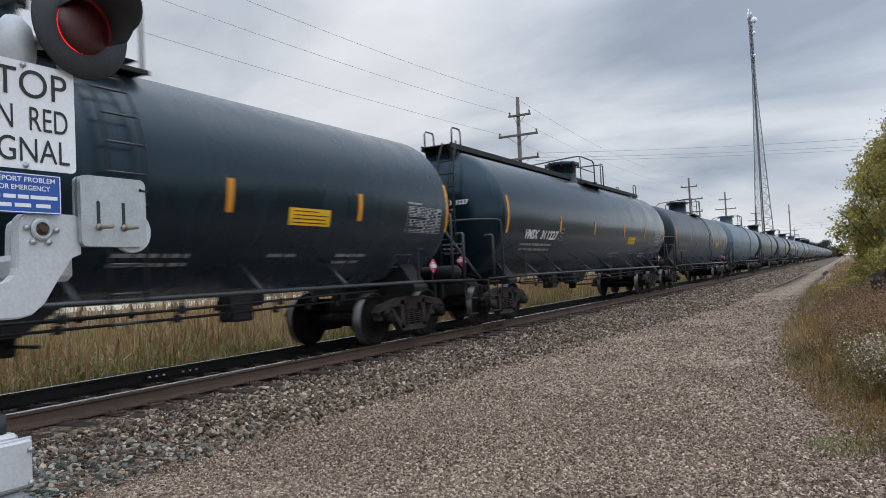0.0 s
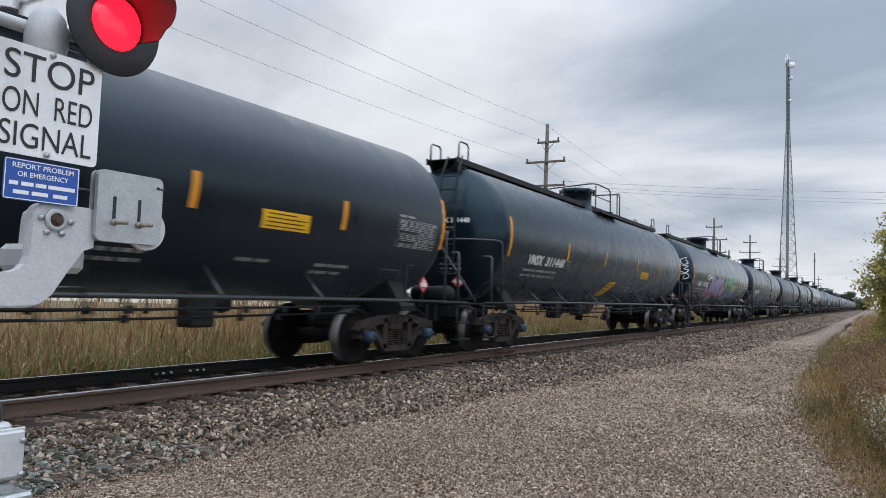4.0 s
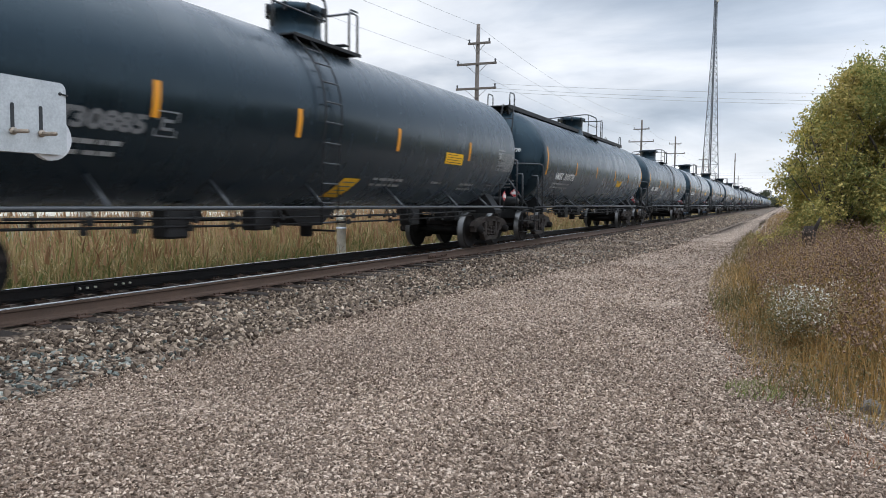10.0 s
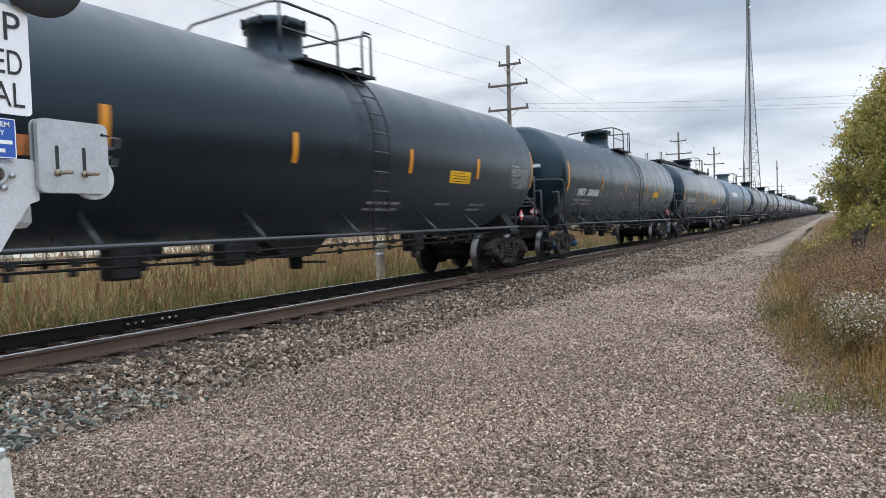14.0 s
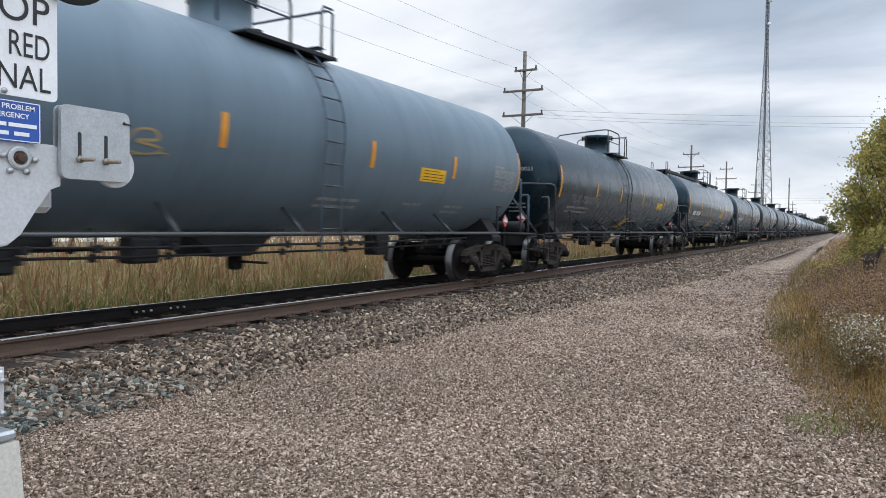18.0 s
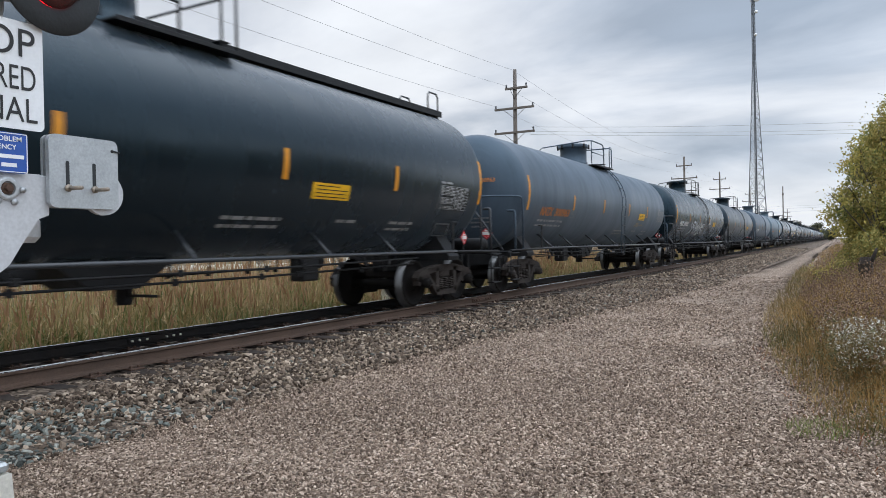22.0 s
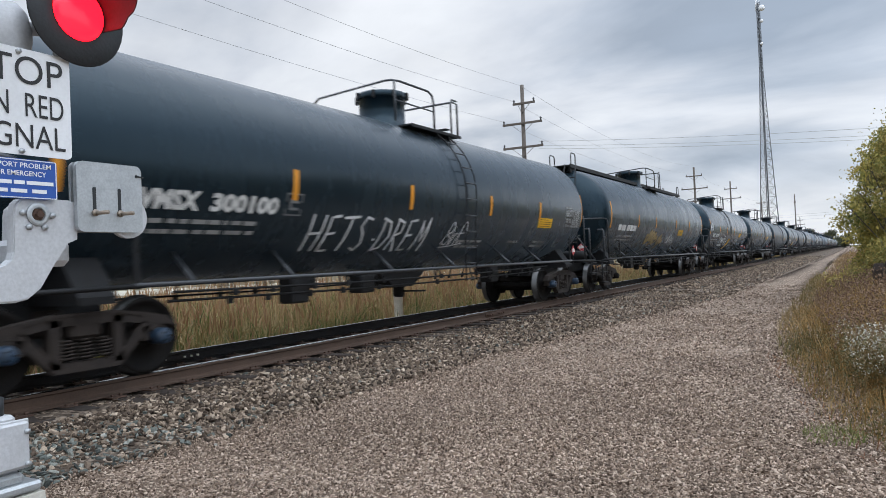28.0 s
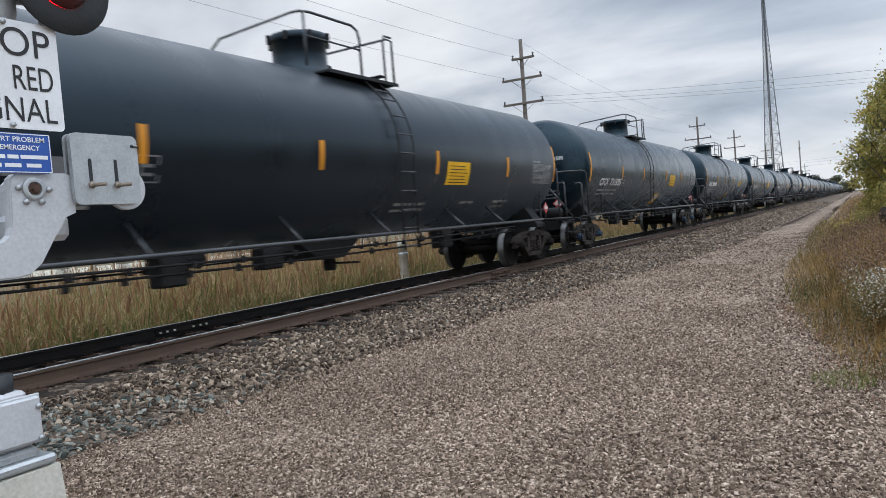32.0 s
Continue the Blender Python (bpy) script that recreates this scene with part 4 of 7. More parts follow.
    s.tube([(p[0], p[1] + shift, p[2]) for p in [(-0.95, 1.52, pz), (-0.95, 1.52, top - 0.08), (-0.85, 1.52, top), (0.85, 1.52, top), (0.95, 1.52, top - 0.06), (0.95, 1.52, pz)]], 0.022, 6)
    s.tube([(p[0], p[1] + shift, p[2]) for p in [(0.95, 1.25, pz), (0.95, 1.25, top - 0.1), (0.95, 1.3, top), (0.95, 1.52, top)]], 0.02, 6)
    s.tube([(p[0], p[1] + shift, p[2]) for p in [(-0.95, 1.52, top - 0.4), (-0.95, -1.0, top - 0.4)]], 0.016, 6)
    part("platform_railing", s, M_RAILBAR, car)
    if walkway:
        s = Shape()
        s.box((0.0, 0.0, 4.12), (0.74, 16.5, 0.03), 0.006)
        s.box((0.38, 0.0, 4.1), (0.03, 16.5, 0.13), 0.005)
        s.box((-0.38, 0.0, 4.1), (0.03, 16.5, 0.13), 0.005)
        for k in range(41):
            s.box((0.0, -8.1 + k * 0.405, 4.145), (0.7, 0.03, 0.02))
        part("roof_walkway", s, M_GALV_DARK, car)
        for e in (-1, 1):
            y = e * 8.12
            for x in (-0.36, 0.36):
                s = Shape()
                s.tube([(x, y, 4.12), (x, y, 4.46), (x, y - e * 0.06, 4.53), (x, y - e * 0.36, 4.53), (x, y - e * 0.42, 4.46), (x, y - e * 0.42, 4.12)], 0.02, 6)
                part("walkway_grab", s, M_RAILBAR, car)
            for x in (-0.34, 0.29):
                s = Shape()
                s.slab([(y + e * 0.12, 4.1), (y - e * 0.5, 4.1), (y - e * 0.12, 3.72)], "x", x, x + 0.05)
                part("walkway_bracket", s, M_STEEL, car)
            s = Shape()
            for x in (-e * 0.27, -e * 0.66):
                s.tube([(x * 0.9, e * 8.36, 4.14), (x, e * 8.62, 3.75), (x, e * 8.7, 3.3), (x, e * 8.72, 2.4), (x, e * 8.7, 1.02)], 0.02, 6)
            part("end_ladder", s, M_STEEL, car)
            for k in range(9):
                z = 1.35 + k * 0.29
                y = 8.72 if z < 3.3 else 8.7 - (z - 3.3) * 0.18
                s = Shape()
                s.tube([(-e * 0.27, e * y, z), (-e * 0.66, e * y, z)], 0.015, 6)
                part("ladder_rung", s, M_STEEL, car)
    else:
        for sx in (1, -1):
            s = Shape()
            for d in (-0.22, 0.22):
                line = [(sx * 0.98, ladder_y + d, pz)]
                for a in (52, 44, 34, 24, 14, 4, -6, -14):
                    line.append((sx * (R + 0.1) * math.cos(radians(a)), ladder_y + d, CZ + (R + 0.1) * math.sin(radians(a))))
                line += [(sx * 1.5, ladder_y + d, 1.5), (sx * 1.48, ladder_y + d, 0.78)]
                s.tube(line, 0.015, 6)
            stile = part("ladder_stile", s, M_STEEL, car)
            if sx < 0:
                continue
            for z in (0.82, 1.13, 1.44, 1.76, 2.08, 2.4, 2.72, 3.04, 3.34, 3.6 + low * 0.7):
                x = sx * (R + 0.1) * math.cos(math.asin((z - CZ) / (R + 0.1))) if z > 2.1 else sx * (1.5 + 0.05 * (z - 1.5))
                s = Shape()
                s.tube([(x, ladder_y - 0.22, z), (x, ladder_y + 0.22, z)], 0.015, 6)
                part("rung", s, M_RAILBAR, car)
    for e in (-1, 1):
        build_truck(car, e * TRUCK_Y, cap)
    # reflective strips along the side
    mid = (-4.4, -1.7, 1.35, 4.7) if shift else (-4.15, -0.95, 2.38, 5.1) if low < -0.1 else (-4.35, -1.4, 1.86, 4.65) if walkway else (-4.2, -1.2, 1.95, 4.7)
    for y, s0, s1 in ((-7.62 if TIP < 8.45 else -7.72, -0.5, 0.36), *((y, -0.4, 0.03) for y in mid), (7.9, -0.5, 0.42)):
        s = Shape()
        s.patch(y - 0.055, y + 0.055, s0, s1, min(R, R * math.sqrt(max(0, 1 - (max(0, abs(y) - CYL) / (TIP - CYL)) ** 2))) + 0.002, CZ)
        part("reflective_strip", s, M_ORANGE, car, "orange reflective strip")
    # small lettering that cannot be read, laid out as bars
    for (y0, y1, s0, rows, m) in ((-6.7, -4.75, -0.76, 2, M_TABLE), (0.94, 2.06, -1.0, 2, M_TABLE), (3.32, 3.9, -1.0, 1, M_TABLE), (4.83, 5.6, -1.0, 2, M_TABLE)):
        s = Shape()
        for k in range(rows):
            y = y0
            while y < y1 - 0.05:
                w = min(rnd.uniform(0.07, 0.3), y1 - y)
                s.patch(y, y + w, s0 - 0.14 * k - 0.03, s0 - 0.14 * k + 0.03, R, CZ, n=1)
                y += w + rnd.uniform(0.02, 0.07)
        part("small_stencil", s, m, car)["kind"] = "stuff"
    s = Shape()
    for (a, b, c, d) in ((-4.36, -4.02, -0.62, -0.6), (-4.36, -4.02, -0.32, -0.3), (-4.36, -4.34, -0.62, -0.3), (-4.04, -4.02, -0.62, -0.3), (-4.28, -4.1, -0.54, -0.5), (-4.28, -4.1, -0.44, -0.4), (-4.28, -4.24, -0.54, -0.38)):
        s.patch(a, b, c, d, R, CZ, n=1)
    part("boxed_stencil", s, M_GREYTEXT, car)
    s = Shape()
    for (a, b, c, d, k) in ((6.63, 7.2, -1.31, -1.28, 0), (6.46, 7.04, -1.0, -0.97, 0), (6.63, 6.66, -1.3, -0.98, -0.17), (7.17, 7.2, -1.3, -0.98, -0.17)):
        s.patch(a, b, c, d, R, CZ, n=2, skew=k)
    part("boxed_stencil", s, M_GREYTEXT, car)
    # ruled table of test dates at the end of the tank
    s = Shape()
    ty, ts = (0.0, 0.0) if walkway else (0.3, 0.12)
    for y, w in ((6.2, 0.2), (6.43, 0.22)):
        s.patch(y + ty, y + w + ty, -0.16 + ts, -0.12 + ts, R, CZ, n=1)
    for k in range(9):
        z = -0.2 - 0.057 * k + ts
        s.patch(6.2 + 0.01 * k + ty, 7.33 + 0.008 * k + ty, z - 0.005, z + 0.005, R, CZ, n=1)
        if k < 8:
            y = 6.24 + 0.01 * k + ty
            while y < 7.2 + ty:
                w = rnd.uniform(0.05, 0.2)
                if k not in (3, 6) or y > 6.7 + ty:
                    s.patch(y, y + w, z - 0.042, z - 0.016, R, CZ, n=1)
                y += w + rnd.uniform(0.03, 0.09)
    for y in (6.2, 7.33):
        s.patch(y + ty, y + 0.01 + ty, -0.66 + ts, -0.2 + ts, R, CZ, n=3)
    part("test_table", s, M_TABLE, car)["kind"] = "stuff"
    return car


def build_far_car(walkway):
    """A car of the distant end of the train, in its main parts."""
    car = thing("tank_car", "black railway tank car in the distant train", "tank car", group="cars of the tank train")
    part("tank", tank_mesh(28), M_TANK, car)
    s = Shape()
    s.lathe([(0.47, 3.9), (0.47, 4.52), (0.54, 4.55), (0.54, 4.65), (0.0, 4.67)], "z", (0, 0.1, 0), 14)
    part("manway", s, M_TANK, car)
    s = Shape()
    for y in (-1.0, 1.6):
        s.tube([(-1.2, y, 3.86), (-1.2, y, 4.66), (1.2, y, 4.66), (1.2, y, 3.86)], 0.03, 4)
    s.box((0.98, 0.3, 3.86), (0.5, 2.7, 0.06))
    if walkway:
        s.box((-0.08, 0, 4.12), (0.74, 16.9, 0.1))
    part("platform", s, M_GALV_DARK, car)
    for e in (-1, 1):
        s = Shape()
        s.box((0, e * 8.0, 0.9), (2.8, 2.0, 0.25))
        part("stub_sill", s, M_STEEL, car)
        s = Shape()
        for sx in (-0.99, 0.99):
            s.box((sx, e * TRUCK_Y, 0.55), (0.14, 2.2, 0.3))
        s.box((0, e * TRUCK_Y, 0.6), (2, 0.4, 0.2))
        t = part("truck", s, M_TRUCK, car)
        for d in (-0.88, 0.88):
            s = Shape()
            for sx in (-1, 1):
                s.lathe([(0.1, sx * 0.66), (0.48, sx * 0.68), (WHEEL, sx * 0.72), (WHEEL, sx * 0.82), (0.1, sx * 0.83)], "x", (0, 0, 0), 14)
            w = part("wheelset", s, M_WHEEL, t, at=pose(0, d, WHEEL))
            WHEELS.append((w, d))
    for sx in (1, -1):
        s = Shape()
        s.tube([(sx * 1.46, -6.8, 1.06), (sx * 1.46, 6.8, 1.06)], 0.024, 4)
        part("side_rod", s, M_RAILBAR, car)
    for y in (-7.7, -4.5, 1.2, 4.2, 7.7):
        s = Shape()
        s.patch(y - 0.052, y + 0.052, -0.5, 0.15, R, CZ)
        part("reflective_strip", s, M_ORANGE, car, "orange reflective strip")
    return car


# ---- ground, road and track ----
rng = np.random.default_rng(11)


def edge(y):
    """The foot of the ballast along the road."""
    return -5.45 + np.interp(y, [8, 26, 60], [0, 1.6, 1.9])


def verge(y):
    """The border between the gravel and the weeds."""
    return np.interp(y, [0, 5.0, 5.7, 6.6, 7.6, 10.3, 15, 30, 56, 400], [2.4, 0.45, 0.2, -0.3, -0.4, -0.9, -1.35, -1.6, -1.85, -1.85])


def sheet(name, xs, ys, height, material, label, category=""):
    verts = [(x(y) if callable(x) else x, y, height(i, y)) for y in ys for i, x in enumerate(xs)]
    k = len(xs)
    faces = [(j * k + i, j * k + i + 1, (j + 1) * k + i + 1, (j + 1) * k + i) for j in range(len(ys) - 1) for i in range(k - 1)]
    me = bpy.data.meshes.new(name)
    me.from_pydata(verts, [], faces)
    me.materials.append(material)
    me.polygons.foreach_set("use_smooth", [True] * len(faces))
    return tagged(new(name, me), label, category, kind="structure")


def wob(x, y, a):
    return a * noise.noise(Vector((x * 0.7, y * 0.7, 3.1)))


sheet("ground", [-2400, -300, -60, -30, -14, -11.6, -8, -2, 6, 30, 300, 2400], [-2400, -300, -60, -20, 0, 20, 60, 150, 400, 1000, 2400],
      lambda i, y: (-0.75, -0.75, -0.72, -0.7, -0.66, -0.62, -0.62, -0.52, -0.46, -0.5, -0.6, -0.6)[i], M_SOIL, "flat grassy ground with dry soil", "ground")
ROAD_Y = [-60, -20, -8, -2] + [0.5 * k for k in range(0, 60)] + [32, 36, 42, 50, 60, 80, 110, 150, 220, 320, 460, 700]
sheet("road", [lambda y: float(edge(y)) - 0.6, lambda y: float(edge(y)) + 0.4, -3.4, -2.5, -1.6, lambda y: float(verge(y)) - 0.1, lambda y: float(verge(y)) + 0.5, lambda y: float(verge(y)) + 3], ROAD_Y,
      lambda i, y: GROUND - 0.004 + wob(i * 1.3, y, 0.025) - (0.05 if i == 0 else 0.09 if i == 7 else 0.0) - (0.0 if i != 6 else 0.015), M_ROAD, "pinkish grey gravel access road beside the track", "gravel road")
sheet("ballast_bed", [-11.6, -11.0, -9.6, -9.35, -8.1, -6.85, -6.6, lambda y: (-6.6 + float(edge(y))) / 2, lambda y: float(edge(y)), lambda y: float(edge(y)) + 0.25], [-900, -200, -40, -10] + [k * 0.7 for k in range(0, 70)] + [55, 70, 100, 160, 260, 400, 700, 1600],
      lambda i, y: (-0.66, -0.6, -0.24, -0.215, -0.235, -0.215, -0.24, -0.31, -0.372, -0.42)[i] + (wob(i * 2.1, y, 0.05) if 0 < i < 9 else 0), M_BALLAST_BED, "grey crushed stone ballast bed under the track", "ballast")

ICO = np.array([(0, 1, 1.618), (0, 1, -1.618), (0, -1, 1.618), (0, -1, -1.618), (1, 1.618, 0), (1, -1.618, 0), (-1, 1.618, 0), (-1, -1.618, 0), (1.618, 0, 1), (1.618, 0, -1), (-1.618, 0, 1), (-1.618, 0, -1)]) / 1.902
ICO_F = np.array([(0, 2, 8), (0, 8, 4), (0, 4, 6), (0, 6, 10), (0, 10, 2), (3, 1, 11), (3, 11, 7), (3, 7, 5), (3, 5, 9), (3, 9, 1), (2, 5, 8), (8, 5, 9), (8, 9, 4), (4, 9, 1), (4, 1, 6), (6, 1, 11), (6, 11, 10), (10, 11, 7), (10, 7, 2), (2, 7, 5)])


def turns(k, tilt=1.0):
    """k random rotation matrices."""
    q = rng.normal(size=(k, 4))
    q[:, 1:3] *= tilt
    q /= np.linalg.norm(q, axis=1)[:, None]
    w, x, y, z = q.T
    return np.stack([1 - 2 * (y * y + z * z), 2 * (x * y - z * w), 2 * (x * z + y * w), 2 * (x * y + z * w), 1 - 2 * (x * x + z * z), 2 * (y * z - x * w), 2 * (x * z - y * w), 2 * (y * z + x * w), 1 - 2 * (x * x + y * y)], 1).reshape(k, 3, 3)


def fast_mesh(name, verts, faces, material, smooth=False):
    """A mesh from arrays; all faces have the same number of corners."""
    me = bpy.data.meshes.new(name)
    n, c = faces.shape
    me.vertices.add(len(verts))
    me.vertices.foreach_set("co", np.ascontiguousarray(verts, dtype=np.float32).ravel())
    me.loops.add(n * c)
    me.loops.foreach_set("vertex_index", np.ascontiguousarray(faces, dtype=np.int32).ravel())
    me.polygons.add(n)
    me.polygons.foreach_set("loop_start", np.arange(n, dtype=np.int32) * c)
    me.polygons.foreach_set("loop_total", np.full(n, c, dtype=np.int32))
    me.polygons.foreach_set("use_smooth", np.full(n, smooth))
    me.materials.append(material)
    me.update()
    me.validate()
    return me


OCT = np.array([(1, 0, 0.1), (-1, 0, -0.1), (0.1, 1, 0), (-0.1, -1, 0), (0.1, 0.1, 1), (-0.1, 0, -1)])
OCT_F = np.array([(0, 2, 4), (2, 1, 4), (1, 3, 4), (3, 0, 4), (2, 0, 5), (1, 2, 5), (3, 1, 5), (0, 3, 5)])


def stones(name, pos, size, material, label, category, small=False):
    """Crushed stones that lie on their flat sides; the small ones have fewer faces."""
    k = len(pos)
    body, sides = (OCT, OCT_F) if small else (ICO, ICO_F)
    v = body[None] * (1 + rng.uniform(-0.34, 0.34, (k, len(body), 1)))
    v = v * (size[:, None] * rng.uniform(0.65, 1.35, (k, 3)) * np.array([1.15, 0.85, 0.5]) * (1.2 if small else 1.0))[:, None, :]
    v = np.einsum("kij,kvj->kvi", turns(k, 0.4), v) + pos[:, None, :]
    f = (sides[None] + len(body) * np.arange(k)[:, None, None]).reshape(-1, 3)
    return tagged(new(name, fast_mesh(name, v.reshape(-1, 3), f, material)), label, category, kind="stuff")


def field(x0, x1, y0, y1, density):
    k = int((x1 - x0) * (y1 - y0) * density)
    return rng.uniform(x0, x1, k), rng.uniform(y0, y1, k)


def ballast_height(x, y):
    e = edge(y)
    return np.where(x > -6.6, -0.24 + (x + 6.6) / (e + 6.6) * (-0.13), -0.235)


parts_xyz = {"warm": [], "blue": []}
for (y0, y1, dens) in ((0.5, 8, 950), (8, 13, 620), (13, 26, 260), (26, 60, 75), (60, 120, 26)):
    x, y = field(-7.15, -3.6, y0, y1, dens)
    keep = (x < edge(y) + 0.12 + rng.normal(0, 0.12, len(x))) & ((x < -7.45) | (x > -7.22))
    x, y = x[keep], y[keep]
    z = ballast_height(np.minimum(x, edge(y)), y) + rng.uniform(-0.015, 0.022, len(x))
    blue = rng.random(len(x)) < np.interp(y - 0.8 * (x + 6), [2.2, 4.8], [0.95, 0.03])
    scale = 1.0 if y1 < 27 else 1.5 if y1 < 61 else 2.4
    for key, sel in (("warm", ~blue), ("blue", blue)):
        parts_xyz[key].append((np.stack([x, y, z], 1)[sel], (rng.uniform(0.014, 0.036, len(x)) * scale)[sel]))
for key, m, label in (("warm", M_BALLAST, "grey and tan crushed stone on the track shoulder"), ("blue", M_BALLAST_BLUE, "blue grey crushed stone near the crossing")):
    stones("ballast_stones", np.concatenate([p for p, q in parts_xyz[key]]), np.concatenate([q for p, q in parts_xyz[key]]), m, label, "ballast")
x, y = field(-9.3, -6.9, 3, 40, 60)
keep = (abs(x + 7.35) > 0.12) & (abs(x + 8.85) > 0.12)
stones("ballast_stones", np.stack([x, y, -0.235 + rng.uniform(-0.01, 0.02, len(x))], 1)[keep], rng.uniform(0.02, 0.04, keep.sum()), M_BALLAST, "dark crushed stone between the rails", "ballast")
gp, gs = [], []
for (y0, y1, dens, a, b) in ((1.0, 4.6, 3000, 0.0055, 0.0135), (4.6, 7.5, 2600, 0.006, 0.014), (7.5, 11, 1100, 0.0075, 0.017), (11, 18, 380, 0.011, 0.021), (18, 32, 90, 0.015, 0.027)):
    x, y = field(-6.0, 2.2, y0, y1, dens)
    keep = (x > edge(y) - 0.1) & (x < verge(y) + 0.35 + rng.normal(0, 0.15, len(x))) & (np.arctan2(x, y) > -1.2) & (np.arctan2(x, y) < 0.2)
    x, y = x[keep], y[keep]
    gp.append(np.stack([x, y, np.array([GROUND + 0.002 for _ in x]) + rng.uniform(-0.006, 0.008, len(x))], 1))
    gs.append(rng.uniform(a, b, len(x)))
stones("gravel_stones", np.concatenate(gp), np.concatenate(gs), M_GRAVEL, "loose pinkish grey gravel stones on the road", "gravel", True)

# rails
def rail_shape(x, y0, y1):
    prof = [(-0.07, -0.18), (0.07, -0.18), (0.07, -0.168), (0.02, -0.15), (0.011, -0.13), (0.011, -0.05), (0.034, -0.036), (0.036, -0.008), (0.028, 0.0), (-0.028, 0.0), (-0.036, -0.008), (-0.034, -0.036), (-0.011, -0.05), (-0.011, -0.13), (-0.02, -0.15), (-0.07, -0.168)]
    s = Shape()
    k = len(prof)
    verts = [(x + a, y0, b) for a, b in prof] + [(x + a, y1, b) for a, b in prof]
    for i in range(k):
        j = (i + 1) % k
        bright = i in (7, 8, 9)
        s.add([verts[i], verts[j], verts[j + k], verts[i + k]], [(3, 2, 1, 0)], 1 if bright else 0)
    return s


track = thing("railway_track", "single standard gauge railway track on wooden ties", "railway track", kind="structure")
# the far rail is coloured darker for the shade beneath the train
for x in (TRACK - 0.755, TRACK + 0.755):
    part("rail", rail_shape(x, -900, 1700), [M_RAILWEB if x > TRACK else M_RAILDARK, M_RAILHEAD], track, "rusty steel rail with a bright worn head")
s = Shape(); s.box((0, 0, 0), (2.6, 0.22, 0.17), 0.015)
tie_mesh = s.mesh("tie", [M_TIE])
s = Shape(); s.box((0, 0, 0), (0.36, 0.19, 0.02), 0.004)
for dx in (-0.12, 0.12):
    s.box((dx, 0.05, 0.02), (0.035, 0.03, 0.035), 0.006)
    s.box((dx, -0.05, 0.02), (0.035, 0.03, 0.035), 0.006)
plate_mesh = s.mesh("tie_plate", [M_SPIKE])
for k in range(230):
    y = -3 + k * 0.53 + rnd.uniform(-0.03, 0.03)
    part("tie", tie_mesh, None, track, at=pose(TRACK + rnd.uniform(-0.04, 0.06), y, -0.281 + rnd.uniform(-0.004, 0.012), 0, 0, rnd.uniform(-1, 1)))
    if k < 110:
        part("tie_plate", plate_mesh, None, track, at=pose(TRACK + 0.755, y, -0.188))
        part("tie_plate", plate_mesh, None, track, at=pose(TRACK - 0.755, y, -0.188))
# joint bars with bolts on both rails
for x, y, side in ((TRACK + 0.755, 14.9, 1), (TRACK - 0.755, 7.05, 1)):
    s = Shape()
    s.box((x + side * 0.026, y, -0.09), (0.03, 0.95, 0.085), 0.01)
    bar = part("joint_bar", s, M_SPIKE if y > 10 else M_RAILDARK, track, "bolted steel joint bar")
    for d in (-0.42, -0.3, -0.17, 0.17, 0.3, 0.42):
        s = Shape()
        s.tube([(x + side * 0.035, y + d, -0.09), (x + side * 0.07, y + d, -0.09)], 0.022 if y > 10 else 0.017, 6)
        part("bolt", s, M_POST if y < 10 else M_SPIKE, bar)

# marker post beyond the track
post = thing("marker_post", "weathered white round marker post in the reeds", "post", pose(-11.0, 16.35, -0.66))
s = Shape(); s.lathe([(0.13, 0.0), (0.13, 1.28), (0.136, 1.28), (0.136, 1.4), (0.12, 1.43), (0.0, 1.44)], "z", n=16)
part("post_shaft", s, M_POST, post)
s = Shape(); s.lathe([(0.142, 1.05), (0.142, 1.09), (0.13, 1.1)], "z", n=16)
part("post_band", s, M_GALV, post)


# ---- plants ----
def blades(name, base, height, width, lean, material, label, category, droop=0.25, segs=3):
    """Grass-like blades: tapered, bent ribbons."""
    k = len(base)
    a = rng.uniform(0, 2 * np.pi, k)
    b = rng.uniform(0, 2 * np.pi, k)
    d = np.stack([np.cos(a), np.sin(a), np.zeros(k)], 1) * (lean * height)[:, None]
    w = np.stack([np.cos(b), np.sin(b), np.zeros(k)], 1) * (width / 2)[:, None]
    rows = []
    for i in range(segs + 1):
        t = i / segs
        c = base + d * t ** 1.7
        c[:, 2] += height * (t - droop * lean * t ** 3)
        taper = (1 - t ** 1.5) * 0.95 + 0.05
        rows += [c - w * taper, c + w * taper]
    v = np.stack(rows, 1)
    f = np.array([(2 * i, 2 * i + 1, 2 * i + 3, 2 * i + 2) for i in range(segs)])
    f = (f[None] + (2 * segs + 2) * np.arange(k)[:, None, None]).reshape(-1, 4)
    return fast_mesh(name, v.reshape(-1, 3), f, material)


def flakes(name, pos, size, material, tilt=1.0, long=1.6):
    """Leaves: small folded pieces in all directions."""
    k = len(pos)
    base = np.array([(-0.5 * long, 0, 0), (0, -0.5, 0.12), (0.5 * long, 0, 0), (0, 0.5, 0.12)])
    v = base[None] * size[:, None, None]
    v = np.einsum("kij,kvj->kvi", turns(k, tilt), v) + pos[:, None, :]
    f = np.array([(0, 1, 2), (0, 2, 3)])
    f = (f[None] + 4 * np.arange(k)[:, None, None]).reshape(-1, 3)
    return fast_mesh(name, v.reshape(-1, 3), f, material)


